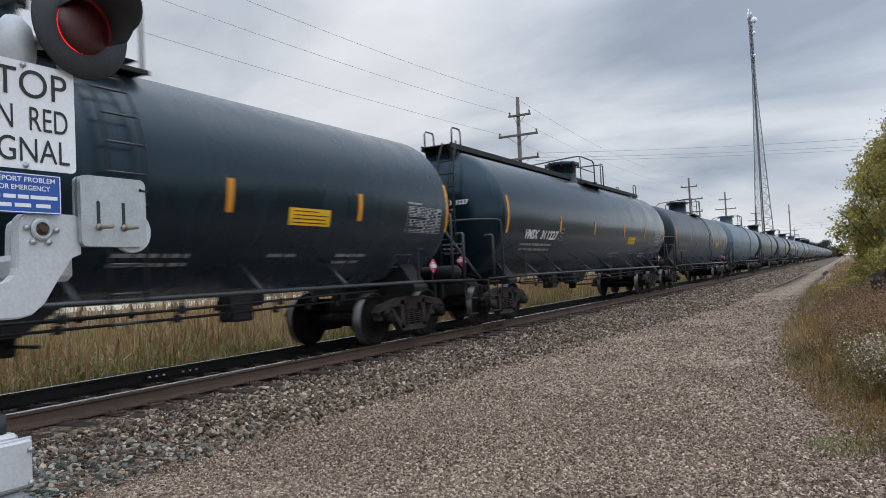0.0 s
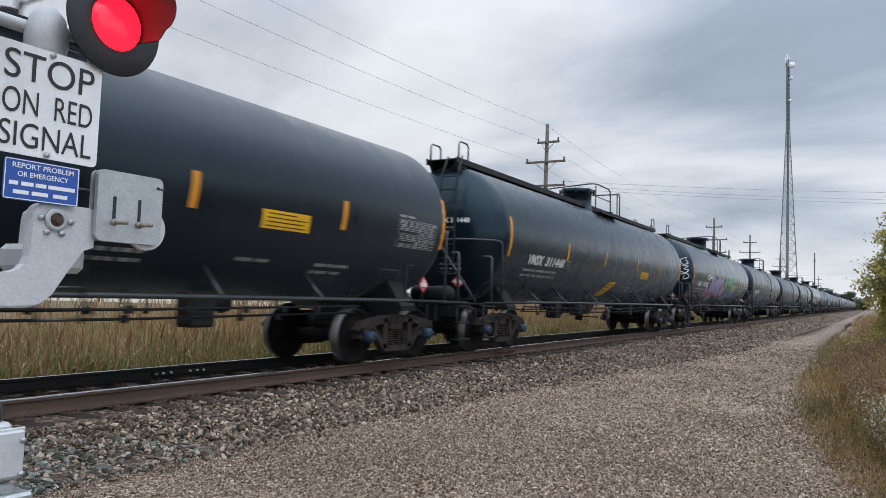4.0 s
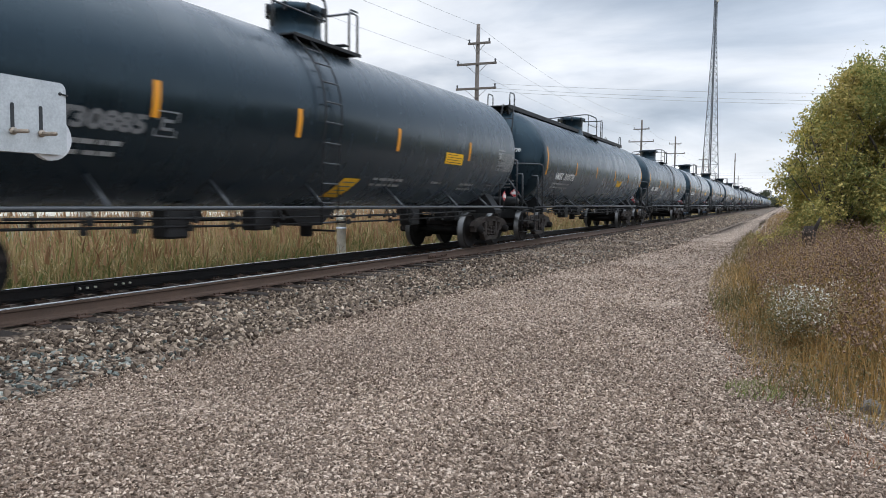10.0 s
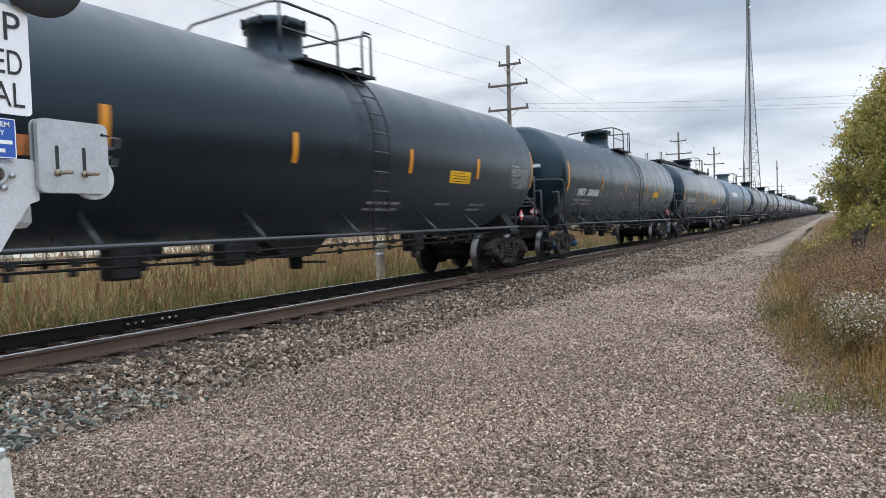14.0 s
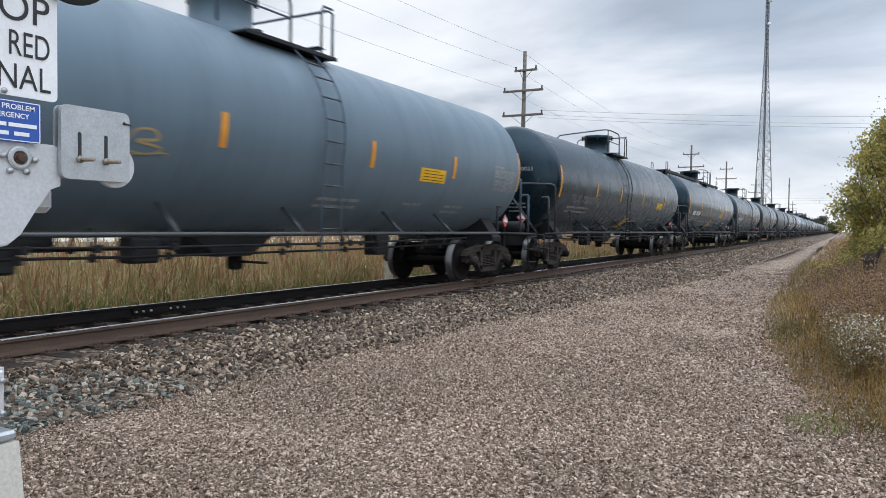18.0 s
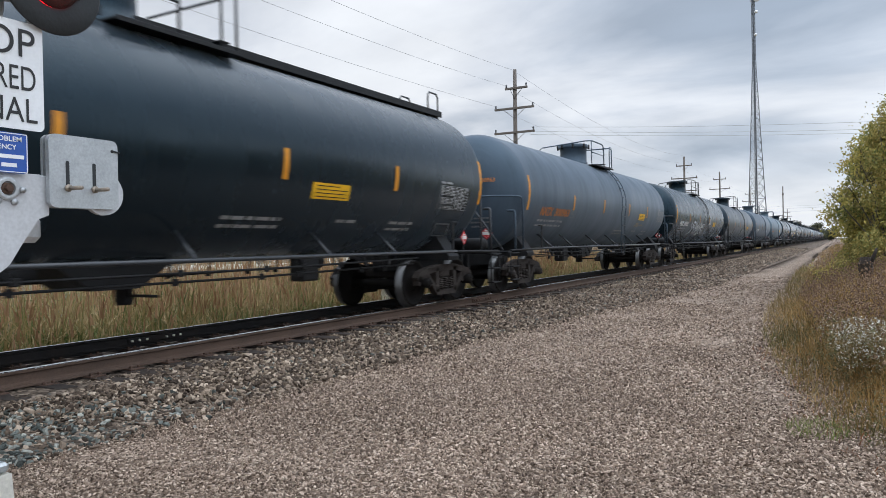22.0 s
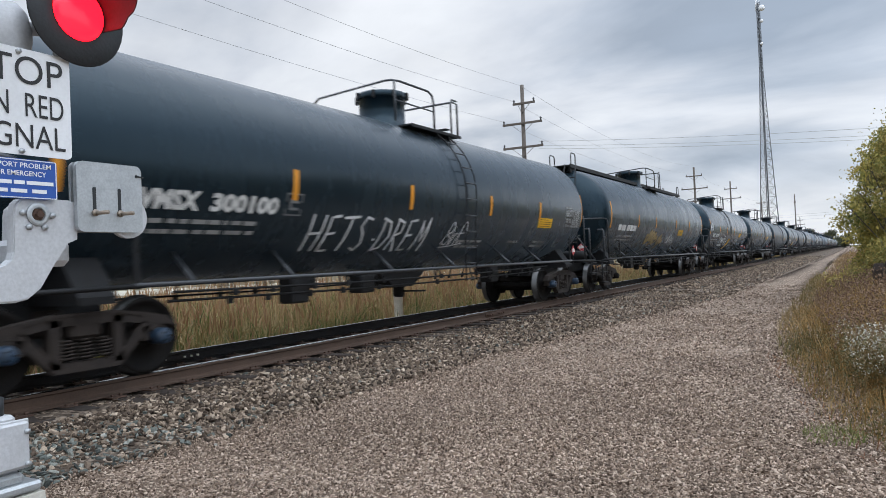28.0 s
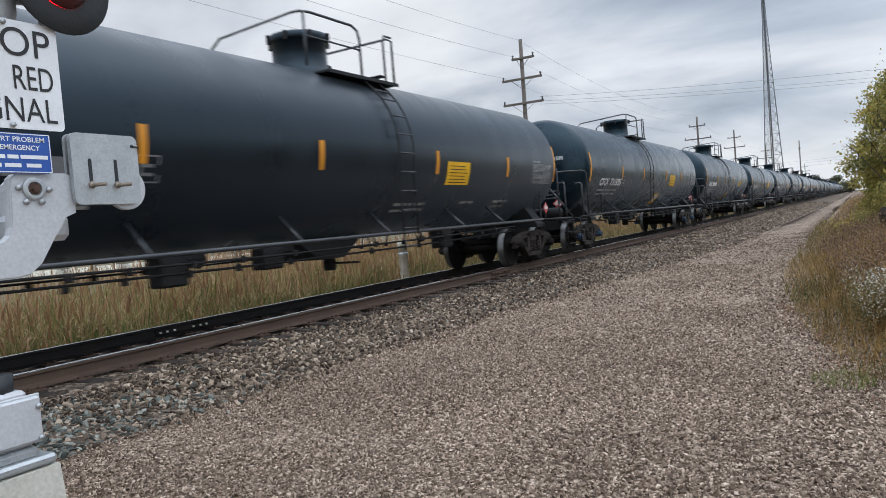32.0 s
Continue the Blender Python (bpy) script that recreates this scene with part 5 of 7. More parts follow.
def lumps(name, pos, size, material, tall=1.8):
    k = len(pos)
    o = np.array([(1, 0, 0), (-1, 0, 0), (0, 1, 0), (0, -1, 0), (0, 0, 1), (0, 0, -1)], float)
    v = o[None] * size[:, None, None] * np.array([1, 1, tall]) * rng.uniform(0.7, 1.3, (k, 6, 1))
    v = np.einsum("kij,kvj->kvi", turns(k, 0.35), v) + pos[:, None, :]
    f = np.array([(0, 2, 4), (2, 1, 4), (1, 3, 4), (3, 0, 4), (2, 0, 5), (1, 2, 5), (3, 1, 5), (0, 3, 5)])
    f = (f[None] + 6 * np.arange(k)[:, None, None]).reshape(-1, 3)
    return fast_mesh(name, v.reshape(-1, 3), f, material)


def stuff(name, mesh, label, category):
    return tagged(new(name, mesh), label, category, kind="stuff")


# reeds beyond the track
rx, ry, rh = [], [], []
for (x0, x1, y0, y1, dens) in ((-13, -10.9, 3, 34, 85), (-17, -13, 5, 44, 42), (-26, -17, 8, 60, 16), (-14, -11, 34, 80, 40), (-12.5, -10.9, 80, 200, 14)):
    x, y = field(x0, x1, y0, y1, dens)
    rx.append(x); ry.append(y)
rx, ry = np.concatenate(rx), np.concatenate(ry)
grow = np.array([noise.noise(Vector((a * 0.22, b * 0.22, 0.0))) for a, b in zip(rx, ry)])
rh = (1.05 + 0.32 * grow + rng.normal(0, 0.16, len(rx))) * np.interp(ry, [3, 12, 20], [0.95, 1.08, 1.2])
rh *= np.interp(rx, [-11.6, -10.9], [1.0, 0.6])
base = np.stack([rx, ry, np.full(len(rx), -0.68)], 1)
stuff("reeds", blades("reeds", base, rh, rng.uniform(0.014, 0.05, len(rx)), rng.uniform(0.05, 1.0, len(rx)) ** 1.5, M_REED, "", "", 0.5, 4), "green and straw reeds growing along the track", "reeds")
sel = rng.random(len(rx)) < np.clip(0.36 + 0.45 * grow + np.interp(ry, [6, 14], [0.0, 0.12]), 0.03, 0.5)
hp = base[sel] + np.stack([np.zeros(sel.sum()), np.zeros(sel.sum()), rh[sel]], 1)
stuff("reed_plumes", blades("reed_plumes", hp - np.array([0, 0, 0.3]), np.full(len(hp), 0.42), rng.uniform(0.02, 0.05, len(hp)), rng.uniform(0.1, 0.6, len(hp)), M_REEDTAN, "", "", 0.5, 3), "tan dry plumes standing above the reeds", "reeds")
x, y = field(-13.5, -10.8, 3, 36, 70)
stuff("reed_shoots", blades("reed_shoots", np.stack([x, y, np.full(len(x), -0.66)], 1), rng.uniform(0.3, 0.75, len(x)), rng.uniform(0.015, 0.035, len(x)), rng.uniform(0.1, 0.7, len(x)), M_SHOOT, "", "", 0.4, 3), "short green shoots at the foot of the reeds", "reeds")
x, y = field(-11.3, -10.2, 3, 60, 120)
stuff("track_grass", blades("track_grass", np.stack([x, y, np.full(len(x), -0.6)], 1), rng.uniform(0.15, 0.5, len(x)), rng.uniform(0.008, 0.016, len(x)), rng.uniform(0.2, 0.8, len(x)), M_GRASS, "", "", 0.5, 2), "short dry grass at the far foot of the ballast", "grass")


# weeds along the road
def weed_bed(y0, y1, dens, depth):
    k = int((y1 - y0) * depth * dens)
    y = rng.uniform(y0, y1, k)
    x = verge(y) + 0.12 + depth * rng.random(k) ** 1.15
    return x, y


wx, wy = zip(*[weed_bed(*a) for a in ((4.9, 8, 260, 3.0), (8, 13, 210, 3.6), (13, 20, 100, 4.0), (20, 40, 16, 4.0), (40, 120, 4, 4.0))])
wx, wy = np.concatenate(wx), np.concatenate(wy)
inset = wx - verge(wy)
wh = np.interp(inset, [0.0, 0.4, 0.8, 1.5, 2.4], [0.1, 0.26, 0.62, 1.02, 1.22]) * np.interp(wy, [4.9, 5.6, 6.6, 8.5, 16], [0.12, 0.25, 0.75, 1.0, 1.0]) * rng.uniform(0.7, 1.12, len(wx))
wbase = np.stack([wx, wy, np.full(len(wx), GROUND - 0.07)], 1)
stuff("weed_stems", blades("weed_stems", wbase, wh, rng.uniform(0.007, 0.016, len(wx)) * np.interp(wy, [8, 40], [1, 2.2]), rng.uniform(0.03, 0.55, len(wx)), M_WEED, "", "", 0.3, 3), "brown dry weed stalks beside the gravel", "weeds")
lp, ls, sp_, ss = [], [], [], []
for n_, frac0, frac1, size0, size1, keep in ((6, 0.03, 0.85, 0.006, 0.02, 1.0),):
    for _ in range(n_):
        t = rng.uniform(frac0, frac1, len(wx))
        lp.append(wbase + np.stack([rng.normal(0, 0.06, len(wx)), rng.normal(0, 0.06, len(wx)), wh * t], 1))
        ls.append(rng.uniform(size0, size1, len(wx)))
stuff("weed_leaves", flakes("weed_leaves", np.concatenate(lp), np.concatenate(ls), M_WEEDLEAF, 1.0, 2.2), "withered brown and green weed leaves", "weeds")
tall = wh > 0.5
for _ in range(3):
    t = rng.uniform(0.78, 1.02, tall.sum())
    sp_.append(wbase[tall] + np.stack([rng.normal(0, 0.05, tall.sum()), rng.normal(0, 0.05, tall.sum()), wh[tall] * t], 1))
    ss.append(rng.uniform(0.006, 0.016, tall.sum()))
stuff("seed_heads", lumps("seed_heads", np.concatenate(sp_), np.concatenate(ss), M_SEED), "dark brown seed heads on the dry weeds", "weeds")
# grass fringe
x, y = weed_bed(4.8, 40, 60, 0.8)
x = x - 0.1
stuff("verge_grass", blades("verge_grass", np.stack([x, y, np.full(len(x), GROUND - 0.02)], 1), rng.uniform(0.12, 0.42, len(x)) * np.interp(y, [4.8, 6.0, 8.5], [0.25, 0.45, 1]), rng.uniform(0.006, 0.013, len(x)) * np.interp(y, [8, 40], [1, 2.5]), rng.uniform(0.2, 0.8, len(x)), M_GRASS, "", "", 0.6, 3), "straw coloured grass fringe at the gravel edge", "grass")
k = 150
a, r_ = rng.uniform(0, 2 * np.pi, k), np.sqrt(rng.random(k))
stuff("grass_tuft", blades("grass_tuft", np.stack([-0.19 + 0.24 * r_ * np.cos(a), 6.38 + 0.3 * r_ * np.sin(a), np.full(k, GROUND)], 1), rng.uniform(0.05, 0.14, k), rng.uniform(0.005, 0.01, k), rng.uniform(0.3, 1.0, k), M_TUFT, "", "", 0.5, 3), "fresh green grass tuft growing in the gravel", "grass")
# rust red weeds creeping over the gravel edge
x, y = weed_bed(4.6, 11, 90, 0.55)
x = x - 0.25
stuff("edge_weeds", blades("edge_weeds", np.stack([x, y, np.full(len(x), GROUND - 0.01)], 1), rng.uniform(0.03, 0.14, len(x)), rng.uniform(0.005, 0.012, len(x)), rng.uniform(0.4, 1.2, len(x)), M_RUSTWEED, "", "", 0.6, 3), "low rust red weeds at the edge of the gravel", "weeds")
# white asters
def aster(x, y, rad, top, k, name="aster_bush"):
    ob = thing(name, "bushy wild aster with many small white flowers", "aster", pose(x, y, GROUND - 0.05))
    m = int(k / 7)
    a, q = rng.uniform(0, 2 * np.pi, m), np.sqrt(rng.random(m))
    part("stem", blades("stem", np.stack([0.12 * q * np.cos(a), 0.12 * q * np.sin(a), np.zeros(m)], 1), rng.uniform(0.6, 1.0, m) * top, np.full(m, 0.008), rng.uniform(0.1, 0.5, m) * rad * 2, M_WEED, "", "", 0.2, 3), M_WEED, ob)
    p = rng.normal(0, 1, (k, 3)); p /= np.linalg.norm(p, axis=1)[:, None]
    p = p * (rng.random(k) ** 0.4)[:, None] * np.array([rad, rad, top * 0.36]) + np.array([0, 0, top * 0.68])
    part("blossom", flakes("blossom", p, rng.uniform(0.01, 0.02, k), M_ASTER, 0.6, 1.0), M_ASTER, ob)["kind"] = "stuff"
    p = rng.normal(0, 0.55, (k * 2, 3)) * np.array([rad, rad, top * 0.36]) + np.array([0, 0, top * 0.55])
    part("foliage", flakes("foliage", p, rng.uniform(0.008, 0.02, k * 2), M_WEEDLEAF, 1.0, 2.4), M_WEEDLEAF, ob)


for a_ in ((0.2, 8.1, 0.3, 0.8, 1300), (0.02, 8.9, 0.15, 0.68, 260), (0.55, 8.9, 0.22, 0.8, 340), (-0.12, 9.9, 0.14, 0.7, 160)):
    aster(*a_)
# stones at the verge
def rock(x, y, r, sx, sy, sz):
    bm = bmesh.new()
    bmesh.ops.create_icosphere(bm, subdivisions=3, radius=1)
    for v in bm.verts:
        d = 1 + 0.28 * noise.noise(v.co * 1.3 + Vector((x * 7, y * 5, 0))) + 0.1 * noise.noise(v.co * 4)
        v.co = Vector((v.co.x * sx, v.co.y * sy, v.co.z * sz)) * d
    me = bpy.data.meshes.new("rock"); bm.to_mesh(me); bm.free()
    me.materials.append(M_ROCK)
    ob = new("rock", me)
    ob.matrix_basis = pose(x, y, GROUND - 0.05 + sz * 0.5, 0, 0, r)
    tagged(ob, "pale weathered field stone among the weeds", "rock", "stones at the verge")


for a_ in ((0.66, 6.3, 20, 0.085, 0.08, 0.085), (0.8, 6.2, 70, 0.07, 0.08, 0.06), (0.74, 5.95, 120, 0.08, 0.06, 0.045), (0.95, 5.9, 10, 0.1, 0.08, 0.06), (0.62, 6.05, 40, 0.05, 0.045, 0.035), (0.88, 6.5, 15, 0.08, 0.07, 0.07)):
    rock(*a_)
# dark stump at the foot of the shrub
st = thing("tree_stump", "dark rotten tree stump standing in the weeds", "stump", pose(0.46, 16.8, GROUND - 0.1))
s = Shape(); s.lathe([(0.2, 0.0), (0.15, 0.25), (0.12, 0.8), (0.14, 1.1), (0.09, 1.24), (0.0, 1.16)], "z", n=11, smooth=False)
part("trunk", s, M_ROTTEN, st)
s = Shape(); s.tube([(0.05, 0, 1.0), (0.16, -0.05, 1.3), (0.2, -0.05, 1.42)], 0.05, 6, r2=0.02)
part("broken_limb", s, M_ROTTEN, st)


def tree(name, label, category, x, y, z, trunk, clumps, leaf, count, size, limbs=9, spread=0.55, twigs=0):
    """Trunk, limbs that reach the clumps, and a crown of small leaves gathered round the clumps."""
    ob = thing(name, label, category, pose(x, y, z))
    s = Shape()
    h = max(c[2] for c in clumps)
    for j in range(trunk[0]):
        a = j * 2.4
        r0 = trunk[1]
        foot = Vector((0.25 * (j > 0) * math.cos(a), 0.25 * (j > 0) * math.sin(a), -0.1))
        s.tube([foot, foot * 1.3 + Vector((0.05, 0, h * 0.3)), foot * 1.8 + Vector((0.12 * math.cos(a), 0.12 * math.sin(a), h * 0.62))], r0, 7, r2=r0 * 0.5)
    part("trunk", s, M_BARK, ob)
    for c in clumps[:limbs]:
        s = Shape()
        c = Vector(c[:3])
        s.tube([(c.x * 0.1, c.y * 0.1, c.z * 0.3), (c.x * 0.5, c.y * 0.5, c.z * 0.68), tuple(c), tuple(c + (c - Vector((0, 0, c.z * 0.5))).normalized() * 0.3)], trunk[1] * 0.5, 5, r2=0.008)
        part("limb", s, M_BARK, ob)
    w = np.array([c[3] ** 2 for c in clumps]); w = w / w.sum()
    pos = []
    for c, f in zip(clumps, w):
        k = int(count * f)
        p = rng.normal(0, 1, (k, 3)); p /= np.linalg.norm(p, axis=1)[:, None]
        stray = np.where(rng.random(k) < 0.09, rng.uniform(1.0, 1.7, k), 1.0)
        rad = c[3] * stray * (rng.random(k) ** spread) * (1 + 0.35 * np.sin(p[:, 0] * 5 + c[0]) * np.cos(p[:, 2] * 4 + c[1]))
        pos.append(p * rad[:, None] * np.array([1, 1, 0.85]) + np.array(c[:3]))
    pos = np.concatenate(pos)
    part("crown", flakes("crown", pos, rng.uniform(size * 0.6, size * 1.3, len(pos)), leaf, 1.0, 1.7), leaf, ob)
    if twigs:
        tips = pos[rng.choice(len(pos), twigs)]
        out = tips * np.array([1.0, 1.0, 1.0])
        out[:, 2] += 0.1
        part("twig_spray", blades("twig_spray", out - np.array([0, 0, 0.3]), rng.uniform(0.35, 0.7, twigs), np.full(twigs, 0.012), rng.uniform(0.2, 0.9, twigs), M_BARK, "", "", 0.1, 2), M_BARK, ob)["kind"] = "stuff"
    return ob


def clump_set(seed, n, rx_, ry_, z0, z1, r0, r1, lean=(0, 0), base=False):
    q = random.Random(seed)
    out = []
    for i in range(n):
        t = q.random()
        a = q.uniform(0, 6.283)
        w = (math.sin(math.pi * (0.15 + 0.75 * t)) if not base else 1 - 0.55 * t ** 3) * q.random() ** 0.42
        out.append((rx_ * w * math.cos(a) + lean[0] * t, ry_ * w * math.sin(a) + lean[1] * t, z0 + (z1 - z0) * t, q.uniform(r0, r1)))
    return sorted(out, key=lambda c: -c[3])


tree("shrub", "large green shrub with yellowing autumn leaves", "shrub", 2.75, 20.5, GROUND, (4, 0.09), clump_set(3, 110, 3.0, 2.4, 0.15, 5.0, 0.35, 0.75, base=True), M_LEAF, 150000, 0.042, 30, 0.45, twigs=700)
tree("shrub", "yellowing shrub at the edge of the thicket", "shrub", 1.3, 22.3, GROUND, (3, 0.07), clump_set(8, 60, 1.7, 1.6, 0.1, 4.3, 0.3, 0.55, base=True), M_LEAFY, 50000, 0.042, 18, 0.5, twigs=420)
tree("shrub", "thin open shrub with sparse yellow leaves", "shrub", 1.15, 20.2, GROUND, (3, 0.04), clump_set(61, 22, 1.35, 1.2, 1.0, 3.9, 0.3, 0.6), M_LEAFY, 2600, 0.055, 22, 0.8, twigs=260)
tree("shrub", "small shrub with golden yellow leaves", "shrub", 1.95, 14.6, GROUND, (3, 0.03), clump_set(5, 12, 0.7, 0.65, 0.2, 1.6, 0.22, 0.42), M_LEAFY, 7500, 0.042, twigs=60)
tree("tree", "small tree with reddish brown autumn leaves", "tree", 4.7, 24.0, GROUND, (2, 0.12), clump_set(12, 24, 2.0, 2.2, 1.5, 5.6, 0.5, 1.0), M_LEAFRED, 11000, 0.09, twigs=120)
tree("shrub", "dense green shrub behind the roadside weeds", "shrub", 5.2, 19.0, GROUND, (3, 0.07), clump_set(21, 22, 2.0, 2.0, 0.1, 3.6, 0.5, 0.9), M_LEAF, 38000, 0.052, twigs=80)
for q, (x_, y_, h_) in enumerate(((1.5, 33, 3.4), (2.8, 45, 4.2), (1.8, 60, 4.0), (3.0, 85, 5.5), (4.5, 120, 7.0))):
    tree("shrub", "shrub in the thicket along the gravel road", "shrub", x_ + 0.6, y_, GROUND, (2, 0.07), clump_set(40 + q, 14, 1.9, 2.4, 0.5, h_, 0.6, 1.0), M_LEAF if q % 2 else M_LEAFY, 4200, 0.12 + 0.02 * q, 5)
tree("shrub", "low dense shrub filling the foot of the thicket", "shrub", 3.4, 23.6, GROUND, (3, 0.05), clump_set(91, 46, 3.2, 1.6, 0.1, 2.6, 0.5, 0.9, base=True), M_LEAF, 30000, 0.055, 14, 0.4)
tree("shrub", "leafy shrub in the middle of the thicket", "shrub", 3.6, 21.6, GROUND, (3, 0.06), clump_set(95, 40, 2.0, 1.2, 1.0, 4.6, 0.5, 0.8), M_LEAF, 30000, 0.055, 14, 0.4)
# yellowing trees behind the houses
for q, (x_, y_, h_, w_) in enumerate(((-104, 112, 10, 8), (-112, 104, 12, 9), (-120, 97, 12.5, 9), (-124, 88, 11, 8), (-128, 80, 12, 9), (-130, 70, 10, 8))):
    tree("tree", "yellow green autumn tree behind the houses", "tree", x_, y_, -0.7, (1, 0.22), clump_set(200 + q, 18, w_ * 0.6, w_ * 0.6, h_ * 0.12, h_, w_ * 0.2, w_ * 0.32), M_LEAF, 5200, 0.28, 6)
# distant trees
for q, (x_, y_, h_, w_) in enumerate(((-9.6, 410, 8.2, 7), (-3.5, 430, 7.0, 7), (-26, 560, 13, 7), (-14, 600, 11, 6), (-36, 620, 12, 8), (10, 640, 12, 8), (30, 600, 13, 8), (-60, 640, 11, 9), (-95, 600, 12, 10), (-140, 560, 11, 10), (-150, 120, 9, 6), (-128, 98, 8, 5), (-150, 82, 9, 6), (-175, 150, 10, 8), (-120, 64, 7, 4), (-190, 120, 10, 8), (-230, 240, 12, 10), (-210, 330, 12, 10))):
    tree("tree", "distant leafy tree on the horizon", "tree", x_, y_, -0.7, (1, 0.25), clump_set(70 + q, 14, w_ * 0.6, w_ * 0.6, h_ * 0.3, h_, w_ * 0.22, w_ * 0.36), M_FARLEAF, 2600, 0.5 if y_ > 400 else 0.3, 5)


# ---- poles, wires, tower ----
def pole(x, y, top, arms, name="utility_pole", lean=0.0):
    ob = thing(name, "weathered wooden utility pole with three crossarms", "utility pole", pose(x, y, -0.7, 0, lean, 0), "poles of the line")
    s = Shape(); s.tube([(0, 0, -0.2), (0, 0, top * 0.5), (0, 0, top + 0.7)], 0.17, 10, r2=0.11)
    part("pole_shaft", s, M_POLE, ob)
    for z, half, skew in arms:
        s = Shape(); s.box((skew, -0.16, z + 0.7), (half * 2, 0.1, 0.13), 0.012)
        arm = part("crossarm", s, M_POLE, ob)
        for sx in (-1, 1):
            s = Shape(); s.lathe([(0.03, 0.07), (0.06, 0.1), (0.035, 0.14), (0.07, 0.2), (0.03, 0.26), (0.0, 0.27)], "z", (skew + sx * (half - 0.08), -0.16, z + 0.7), 8)
            part("insulator", s, M_INSUL, arm)
        s = Shape()
        for sx in (-1, 1):
            s.tube([(0, -0.13, z + 0.1), (skew + sx * half * 0.55, -0.16, z + 0.66)], 0.015, 4)
        part("arm_brace", s, M_INSUL, arm)
    return ob


ARMS = ((10.55, 0.72, 0.15), (9.35, 1.28, 0.0), (7.9, 1.3, 0.0))
pole(-17, 39.48, 11.7, ARMS, lean=0.6)
pole(-17, 93.6, 11.87, ((10.7, 1.0, 0), (9.1, 1.6, 0), (7.5, 1.5, 0)))
pole(-17, 124.4, 12.44, ((11.2, 1.0, 0), (9.6, 1.6, 0)))
pole(-17, -16.0, 11.7, ARMS)
pole(-17, 170.0, 12.4, ((11.2, 1.0, 0), (9.6, 1.6, 0)))
pole(-11.1, 181.0, 13.3, ((11.4, 0.25, 0),), "plain_pole")
pole(9.0, 41.5, 8.2, ((6.4, 1.2, 0),))
pole(-17, 300.0, 12.4, ((11.2, 1.0, 0), (9.6, 1.6, 0)))


def wire(a, b, sag, name="wire", r=0.012):
    s = Shape()
    a, b = Vector(a), Vector(b)
    s.tube([a.lerp(b, t / 20) - Vector((0, 0, sag * 4 * (t / 20) * (1 - t / 20))) for t in range(21)], r, 4, caps=False)
    ob = new(name, s.mesh(name, [M_WIRE]))
    tagged(ob, "thin grey overhead wire strung between the poles", "wire", "overhead wires")


for dx, z, sag in ((-0.55, 10.82, 0.95), (-1.2, 9.62, 0.65), (0.05, 11.66, 1.05)):
    for y0, y1 in ((-16, 39.48), (39.48, 93.6), (93.6, 124.4), (124.4, 170)):
        wire((-17 + dx, y0 - 0.16, z), (-17 + dx, y1 - 0.16, z + (0.3 if y1 > 60 else 0)), sag, r=0.008)
for z0, z1, dy in ((8.15, 6.55, 0.0), (7.95, 6.2, 0.5), (7.7, 5.95, 0.0)):
    wire((-15.9, 39.4 + dy, z0), (9.0, 41.5 + dy, z1), 0.22, r=0.012)
pole(-75, 176, 9.4, ((8.9, 1.2, 0),))
pole(30, 176, 9.2, ((8.7, 1.2, 0),))
for z in (9.4, 8.9, 8.2):
    wire((-75, 176, z - 0.3), (30, 176, z - 0.5), 0.6, r=0.022)

# lattice radio tower
tw = thing("radio_tower", "tall galvanized lattice radio tower with antennas", "radio tower", pose(-17.5, 190, -0.7))
TB, TT, TH = 2.9, 0.45, 62.5


def tower_leg(i, z):
    a = radians(90 + 120 * i + 12)
    r = TB + (TT - TB) * min(1, z / 46) ** 0.85
    return Vector((r * math.cos(a), r * math.sin(a), z))


for i in range(3):
    s = Shape(); s.tube([tower_leg(i, z) for z in np.linspace(0, TH, 22)], 0.13, 6, r2=0.06)
    part("tower_leg", s, M_TOWER, tw)
    s = Shape()
    z = 0.0
    j = 0
    while z < TH - 1:
        step = max(1.1, 3.2 * (1 - z / TH))
        s.tube([tower_leg(i, z), tower_leg((i + 1) % 3, z + step)], 0.045, 4)
        s.tube([tower_leg((i + 1) % 3, z), tower_leg(i, z + step)], 0.045, 4)
        s.tube([tower_leg(i, z), tower_leg((i + 1) % 3, z)], 0.04, 4)
        z += step
    part("tower_bracing", s, M_TOWER, tw)
s = Shape(); s.tube([(0.1, 0.1, 0), (0.1, 0.1, TH)], 0.16, 6)
part("cable_run", s, M_TOWER, tw)
for dx, z, r in ((0.9, 60.8, 0.75), (0.75, 57.6, 0.4), (0.5, 52.0, 0.35)):
    s = Shape(); s.lathe([(0.0, -0.35), (r * 0.6, -0.28), (r, 0.0), (r, 0.18), (0.0, 0.22)], "y", (dx, -0.6, z), 18)
    part("dish_antenna", s, M_DISH, tw)
for dx, z in ((-0.5, 62.6), (-0.2, 63.4), (0.3, 62.8)):
    s = Shape(); s.tube([(dx, 0, z - 2.2), (dx, 0, z + 0.6)], 0.1, 6)
    part("whip_antenna", s, M_DISH, tw)


